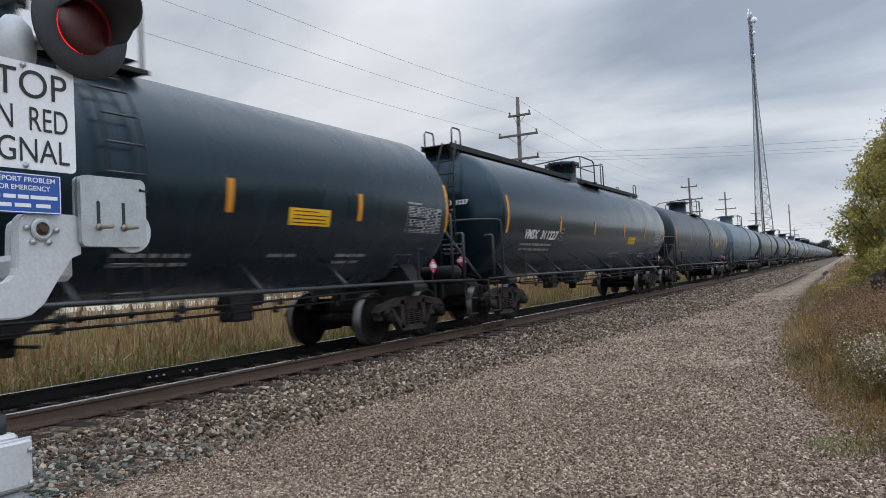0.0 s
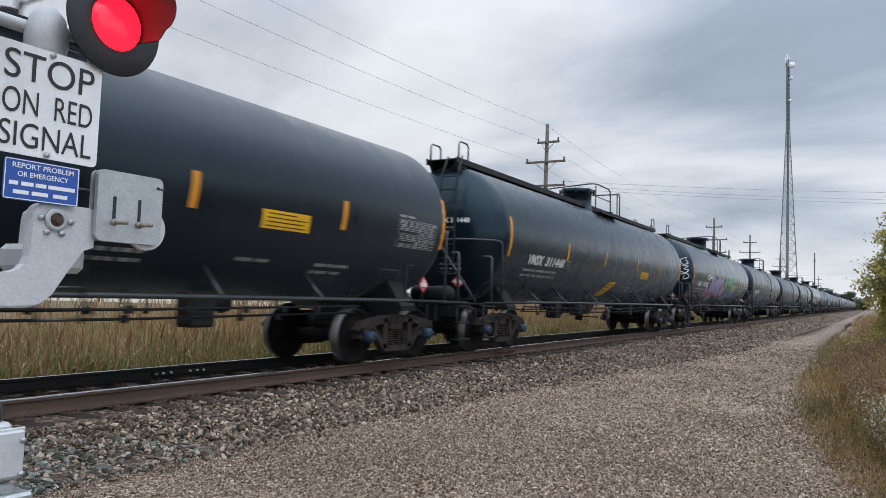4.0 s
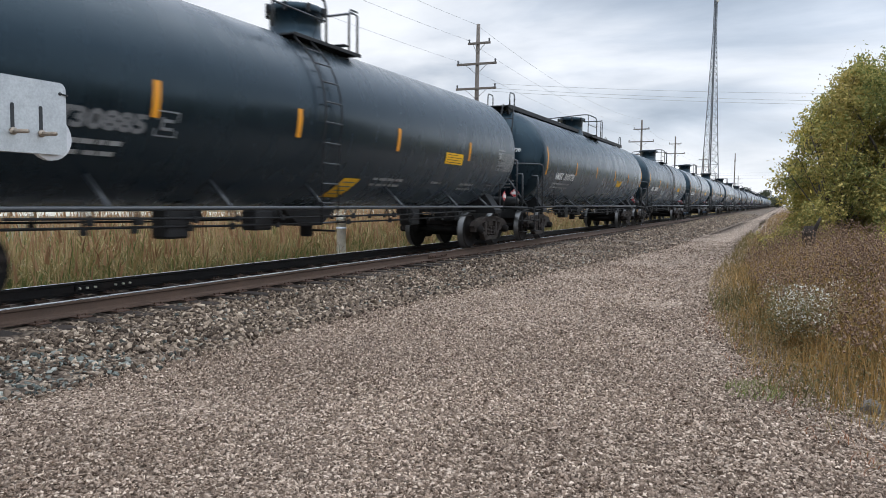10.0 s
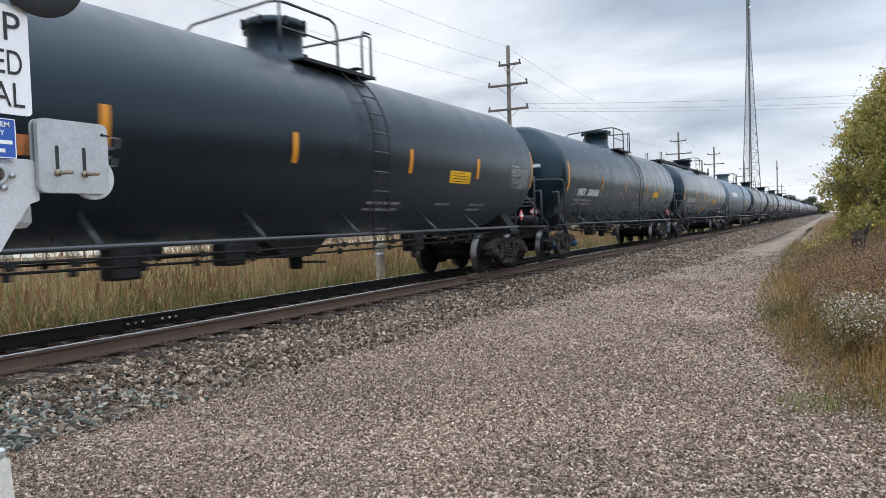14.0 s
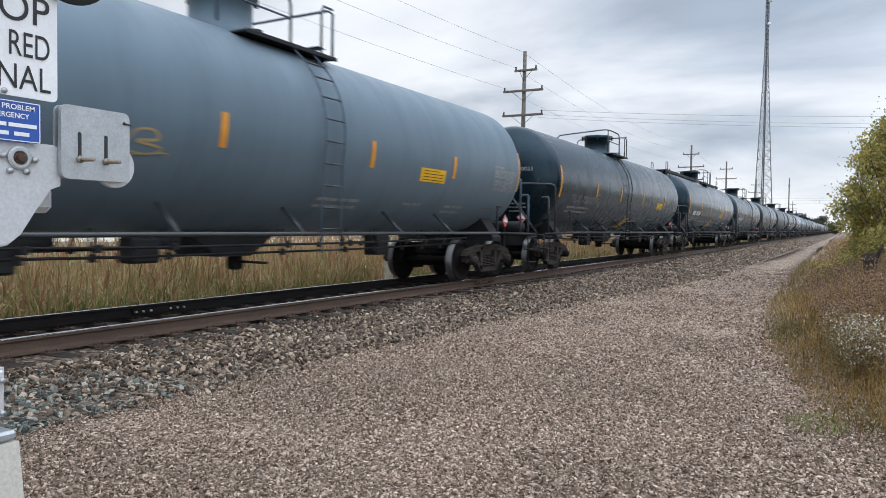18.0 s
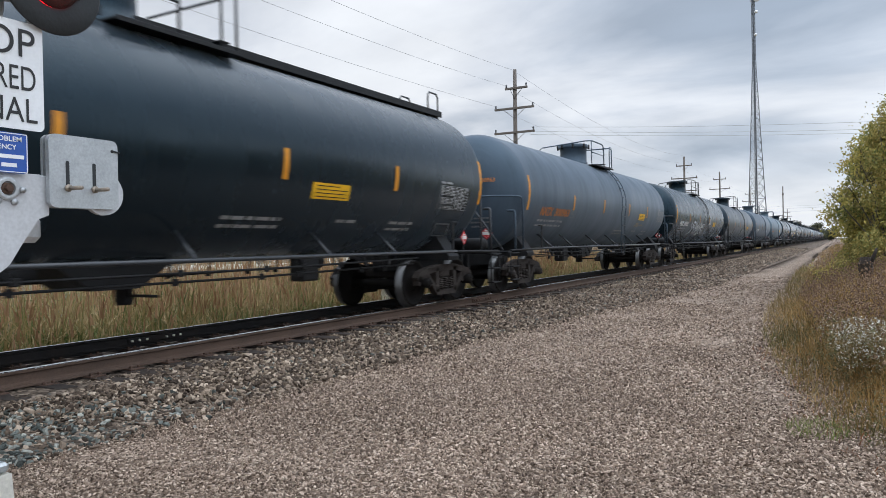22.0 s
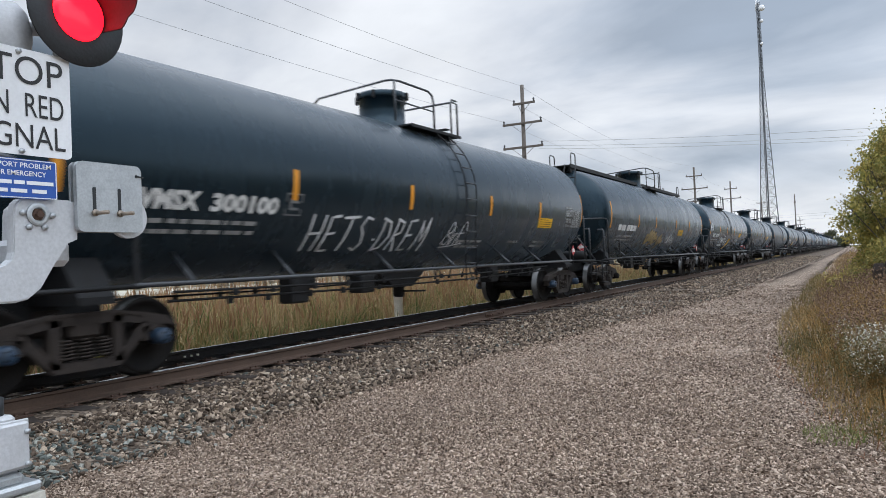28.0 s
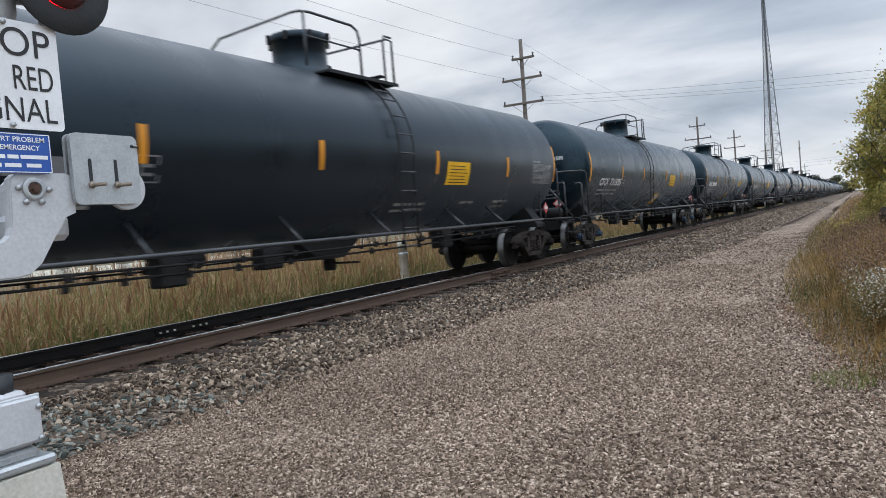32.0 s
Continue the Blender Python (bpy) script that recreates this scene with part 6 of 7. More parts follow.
# houses seen between the cars
def house(x, y, turn, w, d, h, ridge, wall):
    ob = thing("house", "low house with beige walls and a brown shingle roof", "house", pose(x, y, -0.7, 0, 0, turn), "houses beyond the reeds")
    s = Shape()
    s.box((0, 0, h / 2), (w, d, h), 0.03)
    s.slab([(-d / 2, h), (d / 2, h), (0, ridge - 0.15)], "x", -w / 2 + 0.05, w / 2 - 0.05)
    part("wall", s, wall, ob)
    for e in (-1, 1):
        s = Shape()
        s.slab([(e * (d / 2 + 0.5), h - 0.25), (e * (d / 2 + 0.5), h - 0.08), (0, ridge + 0.12), (0, ridge - 0.05)], "x", -w / 2 - 0.4, w / 2 + 0.4)
        part("roof", s, M_ROOF, ob)
    for k in (-0.3, 0.05, 0.34):
        s = Shape()
        s.box((k * w, -d / 2 - 0.03, h * 0.55), (1.3, 0.1, 1.2), 0.02)
        win = part("window", s, M_SIGN, ob)
        s = Shape(); s.box((k * w, -d / 2 - 0.09, h * 0.55), (1.1, 0.03, 1.0))
        part("pane", s, M_DARKGLASS, win)


house(-98, 85, 43, 14, 8, 2.7, 4.9, M_SIDING)
house(-84, 90, 48, 10, 7.5, 2.6, 4.7, M_SIDING)
house(-102, 68, 36, 12, 8, 2.6, 4.6, M_SIDING)
fence = thing("white_fence", "long low weathered board fence across the field", "fence", pose(-46, 44, -0.72, 0, 0, 45))
for k in range(-18, 19):
    s = Shape(); s.box((k * 1.6, 0, 0.5), (1.45, 0.06, 0.4), 0.01)
    part("fence_panel", s, M_POST, fence)
    s = Shape(); s.box((k * 1.6 + 0.8, 0, 0.5), (0.1, 0.1, 1.0), 0.01)
    part("fence_post", s, M_POST, fence)


# ---- crossing signal ----
def fit_text(words, w, h, material, bold=0.0, fine=2):
    """Lettering scaled to a width and height, lower left corner at the origin."""
    me = text_mesh(words, 1.0, material, bold=bold, fine=fine)
    co = np.empty(len(me.vertices) * 3); me.vertices.foreach_get("co", co); co = co.reshape(-1, 3)
    lo, hi = co.min(0), co.max(0)
    co = (co - lo) / np.maximum(hi - lo, 1e-6) * np.array([w, h, 0])
    me.vertices.foreach_set("co", co.ravel()); me.update()
    return me


SX, SY = -3.62, 1.62
sig = thing("crossing_signal", "railroad crossing signal mast with lamps and gate arm weights", "crossing signal", pose(SX, SY, GROUND))


def at_world(x, y, z, rx_=0, ry_=0, rz_=0):
    return pose(x - SX, y - SY, z - GROUND, rx_, ry_, rz_)


def legend(x, y, z):
    return Matrix.Translation((x - SX, y - SY, z - GROUND)) @ pose(0, 0, 0, 90, 0, 90)


def rounded(y0, y1, z0, z1, r, n=4):
    pts = []
    for cy, cz_, a0 in ((y1 - r, z1 - r, 0), (y0 + r, z1 - r, 90), (y0 + r, z0 + r, 180), (y1 - r, z0 + r, 270)):
        pts += [(cy + r * math.cos(radians(a0 + 90 * k / n)), cz_ + r * math.sin(radians(a0 + 90 * k / n))) for k in range(n + 1)]
    return pts


def shifted(s):
    s.v = [(x - SX, y - SY, z - GROUND) for x, y, z in s.v]
    return s


s = Shape(); s.tube([(SX, SY, GROUND), (SX, SY, 2.5), (SX, SY, 4.2)], 0.062, 16)
part("mast", shifted(s), M_ALUM, sig)
def footed(s):
    """Pieces of the foot, which stands a little further along than the mast."""
    s.v = [(x, y + 0.07, z) for x, y, z in s.v]
    return shifted(s)


# junction box at the foot, on a pale pedestal
s = Shape(); s.box((-3.52, 1.6, 0.39), (0.26, 0.3, 0.24), 0.03)
s.box((-3.47, 1.6, 0.51), (0.14, 0.24, 0.06), 0.025)
jb = part("junction_box", footed(s), M_ALUM, sig, "cast aluminium junction box")
s = Shape(); s.box((-3.375, 1.63, 0.4), (0.03, 0.25, 0.21), 0.02)
s.box((-3.39, 1.63, 0.4), (0.012, 0.27, 0.23), 0.004)
part("box_cover", footed(s), M_ALUM, jb)
s = Shape(); s.tube([(-3.5, 1.62, 0.5), (-3.5, 1.62, 0.62)], 0.085, 16)
part("box_collar", footed(s), M_LAMPBLACK, jb)
for z in (0.31, 0.46):
    s = Shape(); s.tube([(-3.37, 1.74, z), (-3.345, 1.74, z)], 0.014, 6)
    part("cover_bolt", footed(s), M_GALV, jb)
s = Shape(); s.box((-3.52, 1.62, 0.2), (0.36, 0.36, 0.045), 0.018)
s.box((-3.52, 1.6, 0.24), (0.28, 0.28, 0.06), 0.03)
part("base_flange", footed(s), M_GALV, sig)
s = Shape()
s.add([(-3.72, 1.42, 0.17), (-3.33, 1.42, 0.17), (-3.33, 1.80, 0.17), (-3.72, 1.80, 0.17), (-3.76, 1.38, -0.45), (-3.3, 1.38, -0.45), (-3.3, 1.83, -0.45), (-3.76, 1.83, -0.45)], [(0, 1, 2, 3), (0, 4, 5, 1), (1, 5, 6, 2), (2, 6, 7, 3), (3, 7, 4, 0)])
part("pedestal", footed(s), M_CONCRETE, sig)
s = Shape(); s.tube([(-3.5, 1.6, 0.6), (-3.5, 1.595, 0.72), (-3.52, 1.56, 0.86), (-3.58, 1.5, 0.98)], 0.05, 12)
part("cable_hose", footed(s), M_LAMPBLACK, sig, "black rubber cable hose")
# stop sign
s = Shape(); s.slab(rounded(1.585, 2.095, 1.765, 2.28, 0.025), "x", -3.39, -3.384)
sg = part("stop_sign", shifted(s), M_SIGN, sig, "white metal sign with black lettering")
for words, z, h, w, y in (("STOP", 2.11, 0.135, 0.43, 1.625), ("ON  RED", 1.952, 0.116, 0.43, 1.625), ("SIGNAL", 1.8, 0.116, 0.44, 1.62)):
    part("legend", fit_text(words, w, h, M_BLACKTEXT, 0.0, 9), None, sg, at=legend(-3.381, y, z))
for y, z in ((1.84, 2.262), (1.84, 1.782)):
    s = Shape(); s.tube([(-3.4, y, z), (-3.372, y, z)], 0.014, 6)
    part("sign_bolt", shifted(s), M_GALV, sg)
# blue notice: its telephone line and number are kept as plain bars
s = Shape(); s.slab(rounded(1.655, 2.01, 1.555, 1.745, 0.02), "x", -3.388, -3.382)
bl = part("notice_sign", shifted(s), M_BLUE, sig, "blue notice sign with white lettering")
s = Shape()
for y0, y1, z0, z1 in ((1.66, 2.005, 1.738, 1.742), (1.66, 2.005, 1.558, 1.562), (1.658, 1.662, 1.56, 1.74), (2.003, 2.007, 1.56, 1.74)):
    s.box((-3.381, (y0 + y1) / 2, (z0 + z1) / 2), (0.002, y1 - y0, z1 - z0))
part("border_line", shifted(s), M_SIGN, bl)
part("legend", fit_text("REPORT PROBLEM", 0.29, 0.024, M_SIGN, 0.012, 6), None, bl, at=legend(-3.38, 1.69, 1.703))
part("legend", fit_text("OR EMERGENCY", 0.24, 0.024, M_SIGN, 0.012, 6), None, bl, at=legend(-3.38, 1.715, 1.664))
for z, segs in ((1.632, ((1.68, 1.72), (1.735, 1.79), (1.80, 1.85), (1.86, 1.99))), (1.592, ((1.70, 1.77), (1.785, 1.86), (1.885, 1.955)))):
    s = Shape()
    for a, b in segs:
        s.box((-3.381, (a + b) / 2, z), (0.002, b - a, 0.018))
    part("printed_line", shifted(s), M_SIGN, bl)
# gate arm support castings
ARM = [(1.815, 1.5), (1.822, 1.535), (1.845, 1.556), (1.88, 1.562), (2.09, 1.562), (2.125, 1.545), (2.135, 1.5), (2.13, 1.365), (2.08, 1.345), (2.0, 1.232), (1.93, 1.12), (1.87, 1.073), (1.81, 1.06), (1.45, 1.06), (1.45, 1.215), (1.72, 1.222), (1.765, 1.238), (1.795, 1.265), (1.806, 1.3)]
for x, dy in ((-3.44, 0.0), (-3.75, 0.14)):
    s = Shape(); s.slab([(y + dy, z) for y, z in ARM], "x", x - 0.03, x + 0.02)
    mid_y, mid_z = 1.9 + dy, 1.3
    inset = [(mid_y + (y + dy - mid_y) * 0.965, mid_z + (z - mid_z) * 0.965) for y, z in ARM]
    s.slab(inset, "x", x + 0.02, x + 0.032)
    arm = part("gate_arm_support", shifted(s), M_ALUM, sig, "white painted cast arm support")
    s = Shape(); s.lathe([(0.056, 0.03), (0.056, 0.042), (0.046, 0.046), (0.034, 0.046), (0.03, 0.038)], "x", (x, 1.922 + dy, 1.483), 20, smooth=False)
    part("pivot_ring", shifted(s), M_GALV, arm)
    s = Shape(); s.lathe([(0.031, 0.03), (0.031, 0.04), (0.018, 0.042), (0.018, 0.062), (0.0, 0.062)], "x", (x, 1.922 + dy, 1.483), 6, smooth=False)
    part("pivot_nut", shifted(s), M_SPIKE, arm)
    for by, bz in ((1.991, 1.479), (1.876, 1.421), (1.951, 1.42), (1.847, 1.489)):
        s = Shape(); s.tube([(x + 0.03, by + dy, bz), (x + 0.05, by + dy, bz)], 0.015, 6)
        part("hub_bolt", shifted(s), M_GALV, arm)
s = Shape(); s.box((-3.68, 2.02, 1.3), (0.3, 0.3, 0.14), 0.03)
part("mechanism_housing", shifted(s), M_ALUM, sig)
for k, z in enumerate((1.32, 1.39, 1.46)):
    s = Shape(); s.box((-3.56, 1.66, z), (0.05, 0.1, 0.03), 0.006)
    part("cable_bracket", shifted(s), M_GALV, sig)
# counterweight plates with slots and bolts
s = Shape()
s.slab([(2.42 + 0.115 * math.cos(radians(a)), 1.485 + 0.115 * math.sin(radians(a))) for a in range(0, 360, 15)], "x", -3.43, -3.40)
s.box((-3.43, 2.2, 1.48), (0.03, 0.3, 0.16), 0.01)
part("weight_lever", shifted(s), M_ALUM, sig)
for x, t in ((-3.385, 0.028), (-3.43, 0.02)):
    s = Shape(); s.slab(rounded(2.105, 2.485, 1.4, 1.765, 0.035), "x", x - t / 2, x + t / 2)
    cw = part("counterweight", shifted(s), M_GALV, sig, "galvanized counterweight plate")
for y in (2.2, 2.345):
    s = Shape(); s.slab(rounded(y - 0.009, y + 0.009, 1.49, 1.635, 0.008), "x", -3.372, -3.3685)
    part("slot", shifted(s), M_LAMPBLACK, cw)
    s = Shape(); s.tube([(-3.4, y, 1.5), (-3.275, y + 0.012, 1.497)], 0.0105, 8); s.tube([(-3.372, y, 1.5), (-3.358, y, 1.5)], 0.019, 6)
    part("bolt", shifted(s), M_BOLT, cw)
s = Shape(); s.tube([(-3.372, 2.452, 1.71), (-3.3685, 2.452, 1.71)], 0.009, 10)
part("hole", shifted(s), M_LAMPBLACK, cw)
s = Shape(); s.tube([(-3.366, 2.452, 1.71), (-3.362, 2.48, 1.706), (-3.366, 2.492, 1.704)], 0.0045, 6)
part("locking_pin", shifted(s), M_LAMPBLACK, cw)


# flashing lamps
OPTICS = []


def lamp(x, y, z, turn):
    ob = part("lamp", Shape().lathe([(0.0, -0.2), (0.12, -0.19), (0.155, -0.12), (0.165, 0.0)], "x", (0, 0, 0), 24), M_LAMPBLACK, sig, "black lamp housing", at=at_world(x, y, z, 0, 0, turn))
    s = Shape(); s.lathe([(0.14, 0.0), (0.262, 0.0), (0.268, 0.006), (0.262, 0.012), (0.14, 0.012)], "x", (0, 0, 0), 40)
    part("backing_disc", s, M_LAMPBLACK, ob)
    # made-up two-faced lens, lit red and unlit; its upright turn imitates the flashing
    s = Shape()
    s.lathe([(0.0, 0.05), (0.06, 0.045), (0.11, 0.03), (0.135, 0.012), (0.14, 0.0)], "x", (0, 0, 0), 28)
    s.lathe([(0.14, 0.0), (0.135, -0.012), (0.11, -0.03), (0.06, -0.045), (0.0, -0.05)], "x", (0, 0, 0), 28, slot=1)
    OPTICS.append(part("lens", s, [M_LENS, M_LENSDARK], ob, "red lamp lens", at=pose(0.016, 0, 0)))
    s = Shape()
    n = 24
    outer, inner = [], []
    for k in range(n + 1):
        a = radians(-22 + 172 * k / n)
        reach = 0.2 + 0.15 * max(0.0, math.sin(a)) ** 0.6 - 0.1 * max(0.0, -math.sin(a))
        reach = 0.015 + (reach - 0.015) * min(1.0, (n - k) / n * 2.6)
        for lst, r in ((outer, 0.158), (inner, 0.152)):
            lst.append((0.012, r * math.cos(a), r * math.sin(a)))
            lst.append((reach, r * math.cos(a) * 0.97, r * math.sin(a) * 0.97 - 0.012))
    s.add(outer, [(2 * k, 2 * k + 1, 2 * k + 3, 2 * k + 2) for k in range(n)], 0, True)
    s.add(inner, [(2 * k, 2 * k + 2, 2 * k + 3, 2 * k + 1) for k in range(n)], 1, True)
    s.add(outer[1::2] + inner[1::2], [(k, k + 1, n + 2 + k, n + 1 + k) for k in range(n)], 0)
    part("hood", s, [M_LAMPBLACK, M_HOODLINING], ob, "black sheet metal lamp hood")
    return ob


lamp(-3.37, 2.137, 2.52, 2)
lamp(-3.02, 1.42, 2.6, -14)
s = Shape(); s.tube([(-3.55, 2.2, 2.48), (-3.62, 1.85, 2.44), (-3.62, 1.62, 2.44), (-3.3, 1.4, 2.5), (-3.2, 1.4, 2.58)], 0.035, 10)
part("lamp_crossarm", shifted(s), M_ALUM, sig)
s = Shape(); s.lathe([(0.09, 2.3), (0.1, 2.36), (0.1, 2.42), (0.08, 2.5), (0.04, 2.55), (0.0, 2.56)], "z", (-3.56, 1.9, 0), 18)
part("cable_dome", shifted(s), M_ALUM, sig)
s = Shape(); s.tube([(-3.58, 2.15, 1.8), (-3.58, 2.15, 2.9), (-3.56, 2.3, 3.05)], 0.018, 8)
part("conduit", shifted(s), M_GALV, sig)

# ---- the train ----
PROTO = {}
for form_ in "SPWTQFG":
    tank_size(form_)
    if form_ in "FG":
        PROTO[form_] = build_far_car(form_ == "G")
    else:
        PROTO[form_] = build_car(form_ == "W", -0.95 if form_ in "PQ" else 0.85, M_TANK, M_CAP_BLUE, -0.85 if form_ in "PQ" else 0.0)
BLACK, GLOSS, DUSTY, GREY, DARK = M_TANK, M_TANK_GLOSS, M_TANK_BROWN, M_TANK_GREY, M_TANK_DARKGREY
# number in the train: form, paint, mark, colour of the mark, yellow panel
CARS = {
    -6: ("S", BLACK, "", 0, 0), -5: ("T", DUSTY, "", 0, 0), -4: ("T", DUSTY, "", 0, 0), -3: ("S", GREY, "", 0, 0), -2: ("T", DUSTY, "", 0, 0),
    -1: ("W", GLOSS, "VMSX 311227", 1, 0), 0: ("T", BLACK, "TILX 730805", 2, 0), 1: ("T", DUSTY, "TILX 730526", 2, 0), 2: ("S", BLACK, "VMSX 300585", 1, 0),
    3: ("W", GLOSS, "VMSX 310218", 1, 0), 4: ("W", BLACK, "VMSX 311448", 1, 1), 5: ("T", DUSTY, "", 3, 0), 6: ("T", BLACK, "TILX 730385", 2, 0), 7: ("W", GLOSS, "VMSX 310906", 1, 0),
    8: ("S", GLOSS, "TILX 315635", 1, 0), 9: ("P", GLOSS, "TILX 315672", 1, 1), 10: ("S", BLACK, "VMSX 300882", 1, 0), 11: ("W", BLACK, "VMSX 310778", 1, 0), 12: ("P", BLACK, "TILX 730885", 2, 1),
    13: ("P", BLACK, "TILX 730382", 2, 1), 14: ("S", GREY, "", 2, 0), 15: ("W", GLOSS, "VMSX 311297", 1, 1), 16: ("S", BLACK, "VMSX 300688", 1, 0), 17: ("S", DUSTY, "", 3, 0),
    18: ("P", BLACK, "CTCX 732707", 1, 1), 19: ("S", BLACK, "VMSX 300730", 1, 0), 20: ("W", GLOSS, "VMSX 311724", 1, 1), 21: ("P", BLACK, "TILX 730021", 2, 1), 22: ("S", GREY, "", 3, 0),
    23: ("S", DARK, "CTCX 302165", 1, 0), 24: ("T", DUSTY, "TILX 730603", 2, 0), 25: ("S", BLACK, "VMSX 300835", 1, 0), 26: ("S", DARK, "NATX 300963", 3, 0), 27: ("W", BLACK, "VMSX 310952", 1, 0),
    28: ("T", DUSTY, "TILX 730555", 2, 0), 29: ("P", BLACK, "VMSX 300542", 1, 1), 30: ("T", DUSTY, "", 2, 0), 31: ("T", BLACK, "", 2, 0), 32: ("P", GLOSS, "VMSX 300944", 1, 1), 33: ("W", BLACK, "", 1, 0),
    34: ("S", BLACK, "VMSX 300100", 1, 0), 35: ("T", BLACK, "VMSX 300422", 1, 0), 36: ("Q", BLACK, "TILX 193971", 1, 2), 37: ("P", BLACK, "", 1, 1), 38: ("P", BLACK, "CTCX 731595", 1, 2), 39: ("T", DUSTY, "", 2, 0), 40: ("T", BLACK, "", 2, 0),
}
for k in range(-46, -6):
    CARS[k] = ("G" if k % 5 == 2 else "F", GREY if k % 11 == 4 else DARK if k % 7 == 3 else DUSTY if k % 2 else BLACK, "", 0, 0)
WORDS = {id(BLACK): "black", id(GLOSS): "glossy black", id(DUSTY): "dusty black", id(GREY): "light blue grey", id(DARK): "weathered dark grey"}
TRAIN = {}
STRIPS = {15: ((4.65, 0.4),), 33: ((-1.4, -0.35),), 38: ((1.35, 0.42), (4.7, -0.2)), 21: ((4.7, 0.25),), 16: ((1.95, 0.25),), 7: ((-4.35, 0.15),), 23: ((-4.2, -0.22),), 39: ((-0.95, -0.3), (2.38, -0.33), (-4.15, -0.1))}    # strips off their usual place
used = set()


def paint(ob, slot, m):
    ob.material_slots[slot].link = "OBJECT"
    ob.material_slots[slot].material = m


for k in sorted(CARS):
    form, coat_, mark, ink, panel = CARS[k]
    TRAIN[k] = copy_thing(PROTO[form], pose(TRACK, -PITCH * k, 0))
    cap_ = rnd.choice([M_CAP_BLUE, M_WHEEL, M_WHEEL, M_TRUCK])
    for o in TRAIN[k].children_recursive:
        plain = o.name.split(".")[0]
        if plain in ("tank", "manway"):
            paint(o, 0, coat_)
        elif plain == "wheelset" and len(o.material_slots) > 2:
            paint(o, 2, cap_)
        elif plain == "reflective_strip":
            for at_, by_ in STRIPS.get(k, ()):
                if abs(o.data.vertices[0].co.y - at_) < 0.3:
                    o.matrix_basis = pose(0, by_, 0)
        elif coat_ in (GREY, DARK) and plain in ("ladder_stile", "end_handrail", "platform_railing"):
            paint(o, 0, M_TANK_DARKGREY)
for o in PROTO.values():
    for c in [*o.children_recursive, o]:
        bpy.data.objects.remove(c)
WHEELS = [(o, o.matrix_basis.translation.y) for c in TRAIN.values() for o in c.children_recursive if o.name.split(".")[0] == "wheelset"]


def on_tank(y, s, lift=0.012, side=1):
    """A frame on the side of the tank: x along the car, y up the side, z outwards."""
    a = s / R
    m = Matrix(((0, -math.sin(a), math.cos(a), (R + lift) * math.cos(a)), (1, 0, 0, y), (0, math.cos(a), math.sin(a), CZ + (R + lift) * math.sin(a)), (0, 0, 0, 1)))
    return m


def smooth(pts, n=5):
    """A soft curve through points."""
    out = []
    for i in range(len(pts) - 1):
        p0, p1, p2, p3 = pts[max(i - 1, 0)], pts[i], pts[i + 1], pts[min(i + 2, len(pts) - 1)]
        for j in range(n):
            t = j / n
            out.append(tuple(0.5 * (2 * b + (c - a) * t + (2 * a - 5 * b + 4 * c - d) * t * t + (3 * b - a - 3 * c + d) * t ** 3) for a, b, c, d in zip(p0, p1, p2, p3)))
    return out + [pts[-1]]


GLYPHS = (((0.1, 0.0), (0.3, 0.9), (0.6, 1.0), (0.7, 0.65), (0.35, 0.5), (0.8, 0.3), (0.6, 0.0), (0.15, 0.1)), ((0.8, 0.85), (0.45, 1.0), (0.15, 0.6), (0.2, 0.15), (0.6, 0.0), (0.85, 0.3), (0.5, 0.45)),
          ((0.0, 0.9), (0.25, 0.1), (0.5, 0.7), (0.7, 0.05), (1.0, 1.0)), ((0.5, 1.05), (0.15, 0.6), (0.3, 0.05), (0.75, 0.2), (0.85, 0.7), (0.5, 1.0), (0.3, 0.7)), ((0.8, 0.95), (0.3, 0.95), (0.2, 0.6), (0.7, 0.45), (0.75, 0.1), (0.1, 0.0)),
          ((0.15, 1.0), (0.2, 0.0), (0.45, 0.55), (0.75, 0.6), (0.8, 0.0)), ((0.1, 0.5), (0.8, 0.6), (0.6, 1.0), (0.25, 0.8), (0.2, 0.25), (0.6, 0.0), (0.9, 0.2)))


FORM_OF = {TRAIN[k].name: CARS[k][0] for k in CARS}


def tag(car, seed, y0, y1, s0, s1, color, n=5, w=0.04, name="graffiti_tag", label="sprayed graffiti tag", tail=0.0):
    """Overlapping letter-like loops in a box, with a finishing stroke."""
    tank_size(FORM_OF[car.name])
    q = random.Random(seed)
    s = Shape()
    cell = (y1 - y0) / n
    for j in range(n):
        g = q.choice(GLYPHS)
        h, drop, slant = q.uniform(0.75, 1.05), q.uniform(-0.1, 0.12), q.uniform(0.0, 0.35)
        pts = [(y0 + cell * (j - 0.12 + 1.25 * a + slant * b), s0 + (s1 - s0) * (b * h + drop)) for a, b in g]
        s.wrap(smooth(pts), lambda t, v=q.uniform(0.7, 1.1): w * v * (1.1 - 0.5 * abs(2 * t - 1)), R, CZ, lift=0.007 + 0.0007 * j)
    s.wrap(smooth([(y0, s0 - 0.06), ((y0 + y1) / 2, s0 - 0.02), (y1, s0 + 0.05), (y1 + tail, s0 - tail * 0.5)]), w * 0.6, R, CZ, lift=0.012)
    return part(name, s, SPRAY[color], car, label)


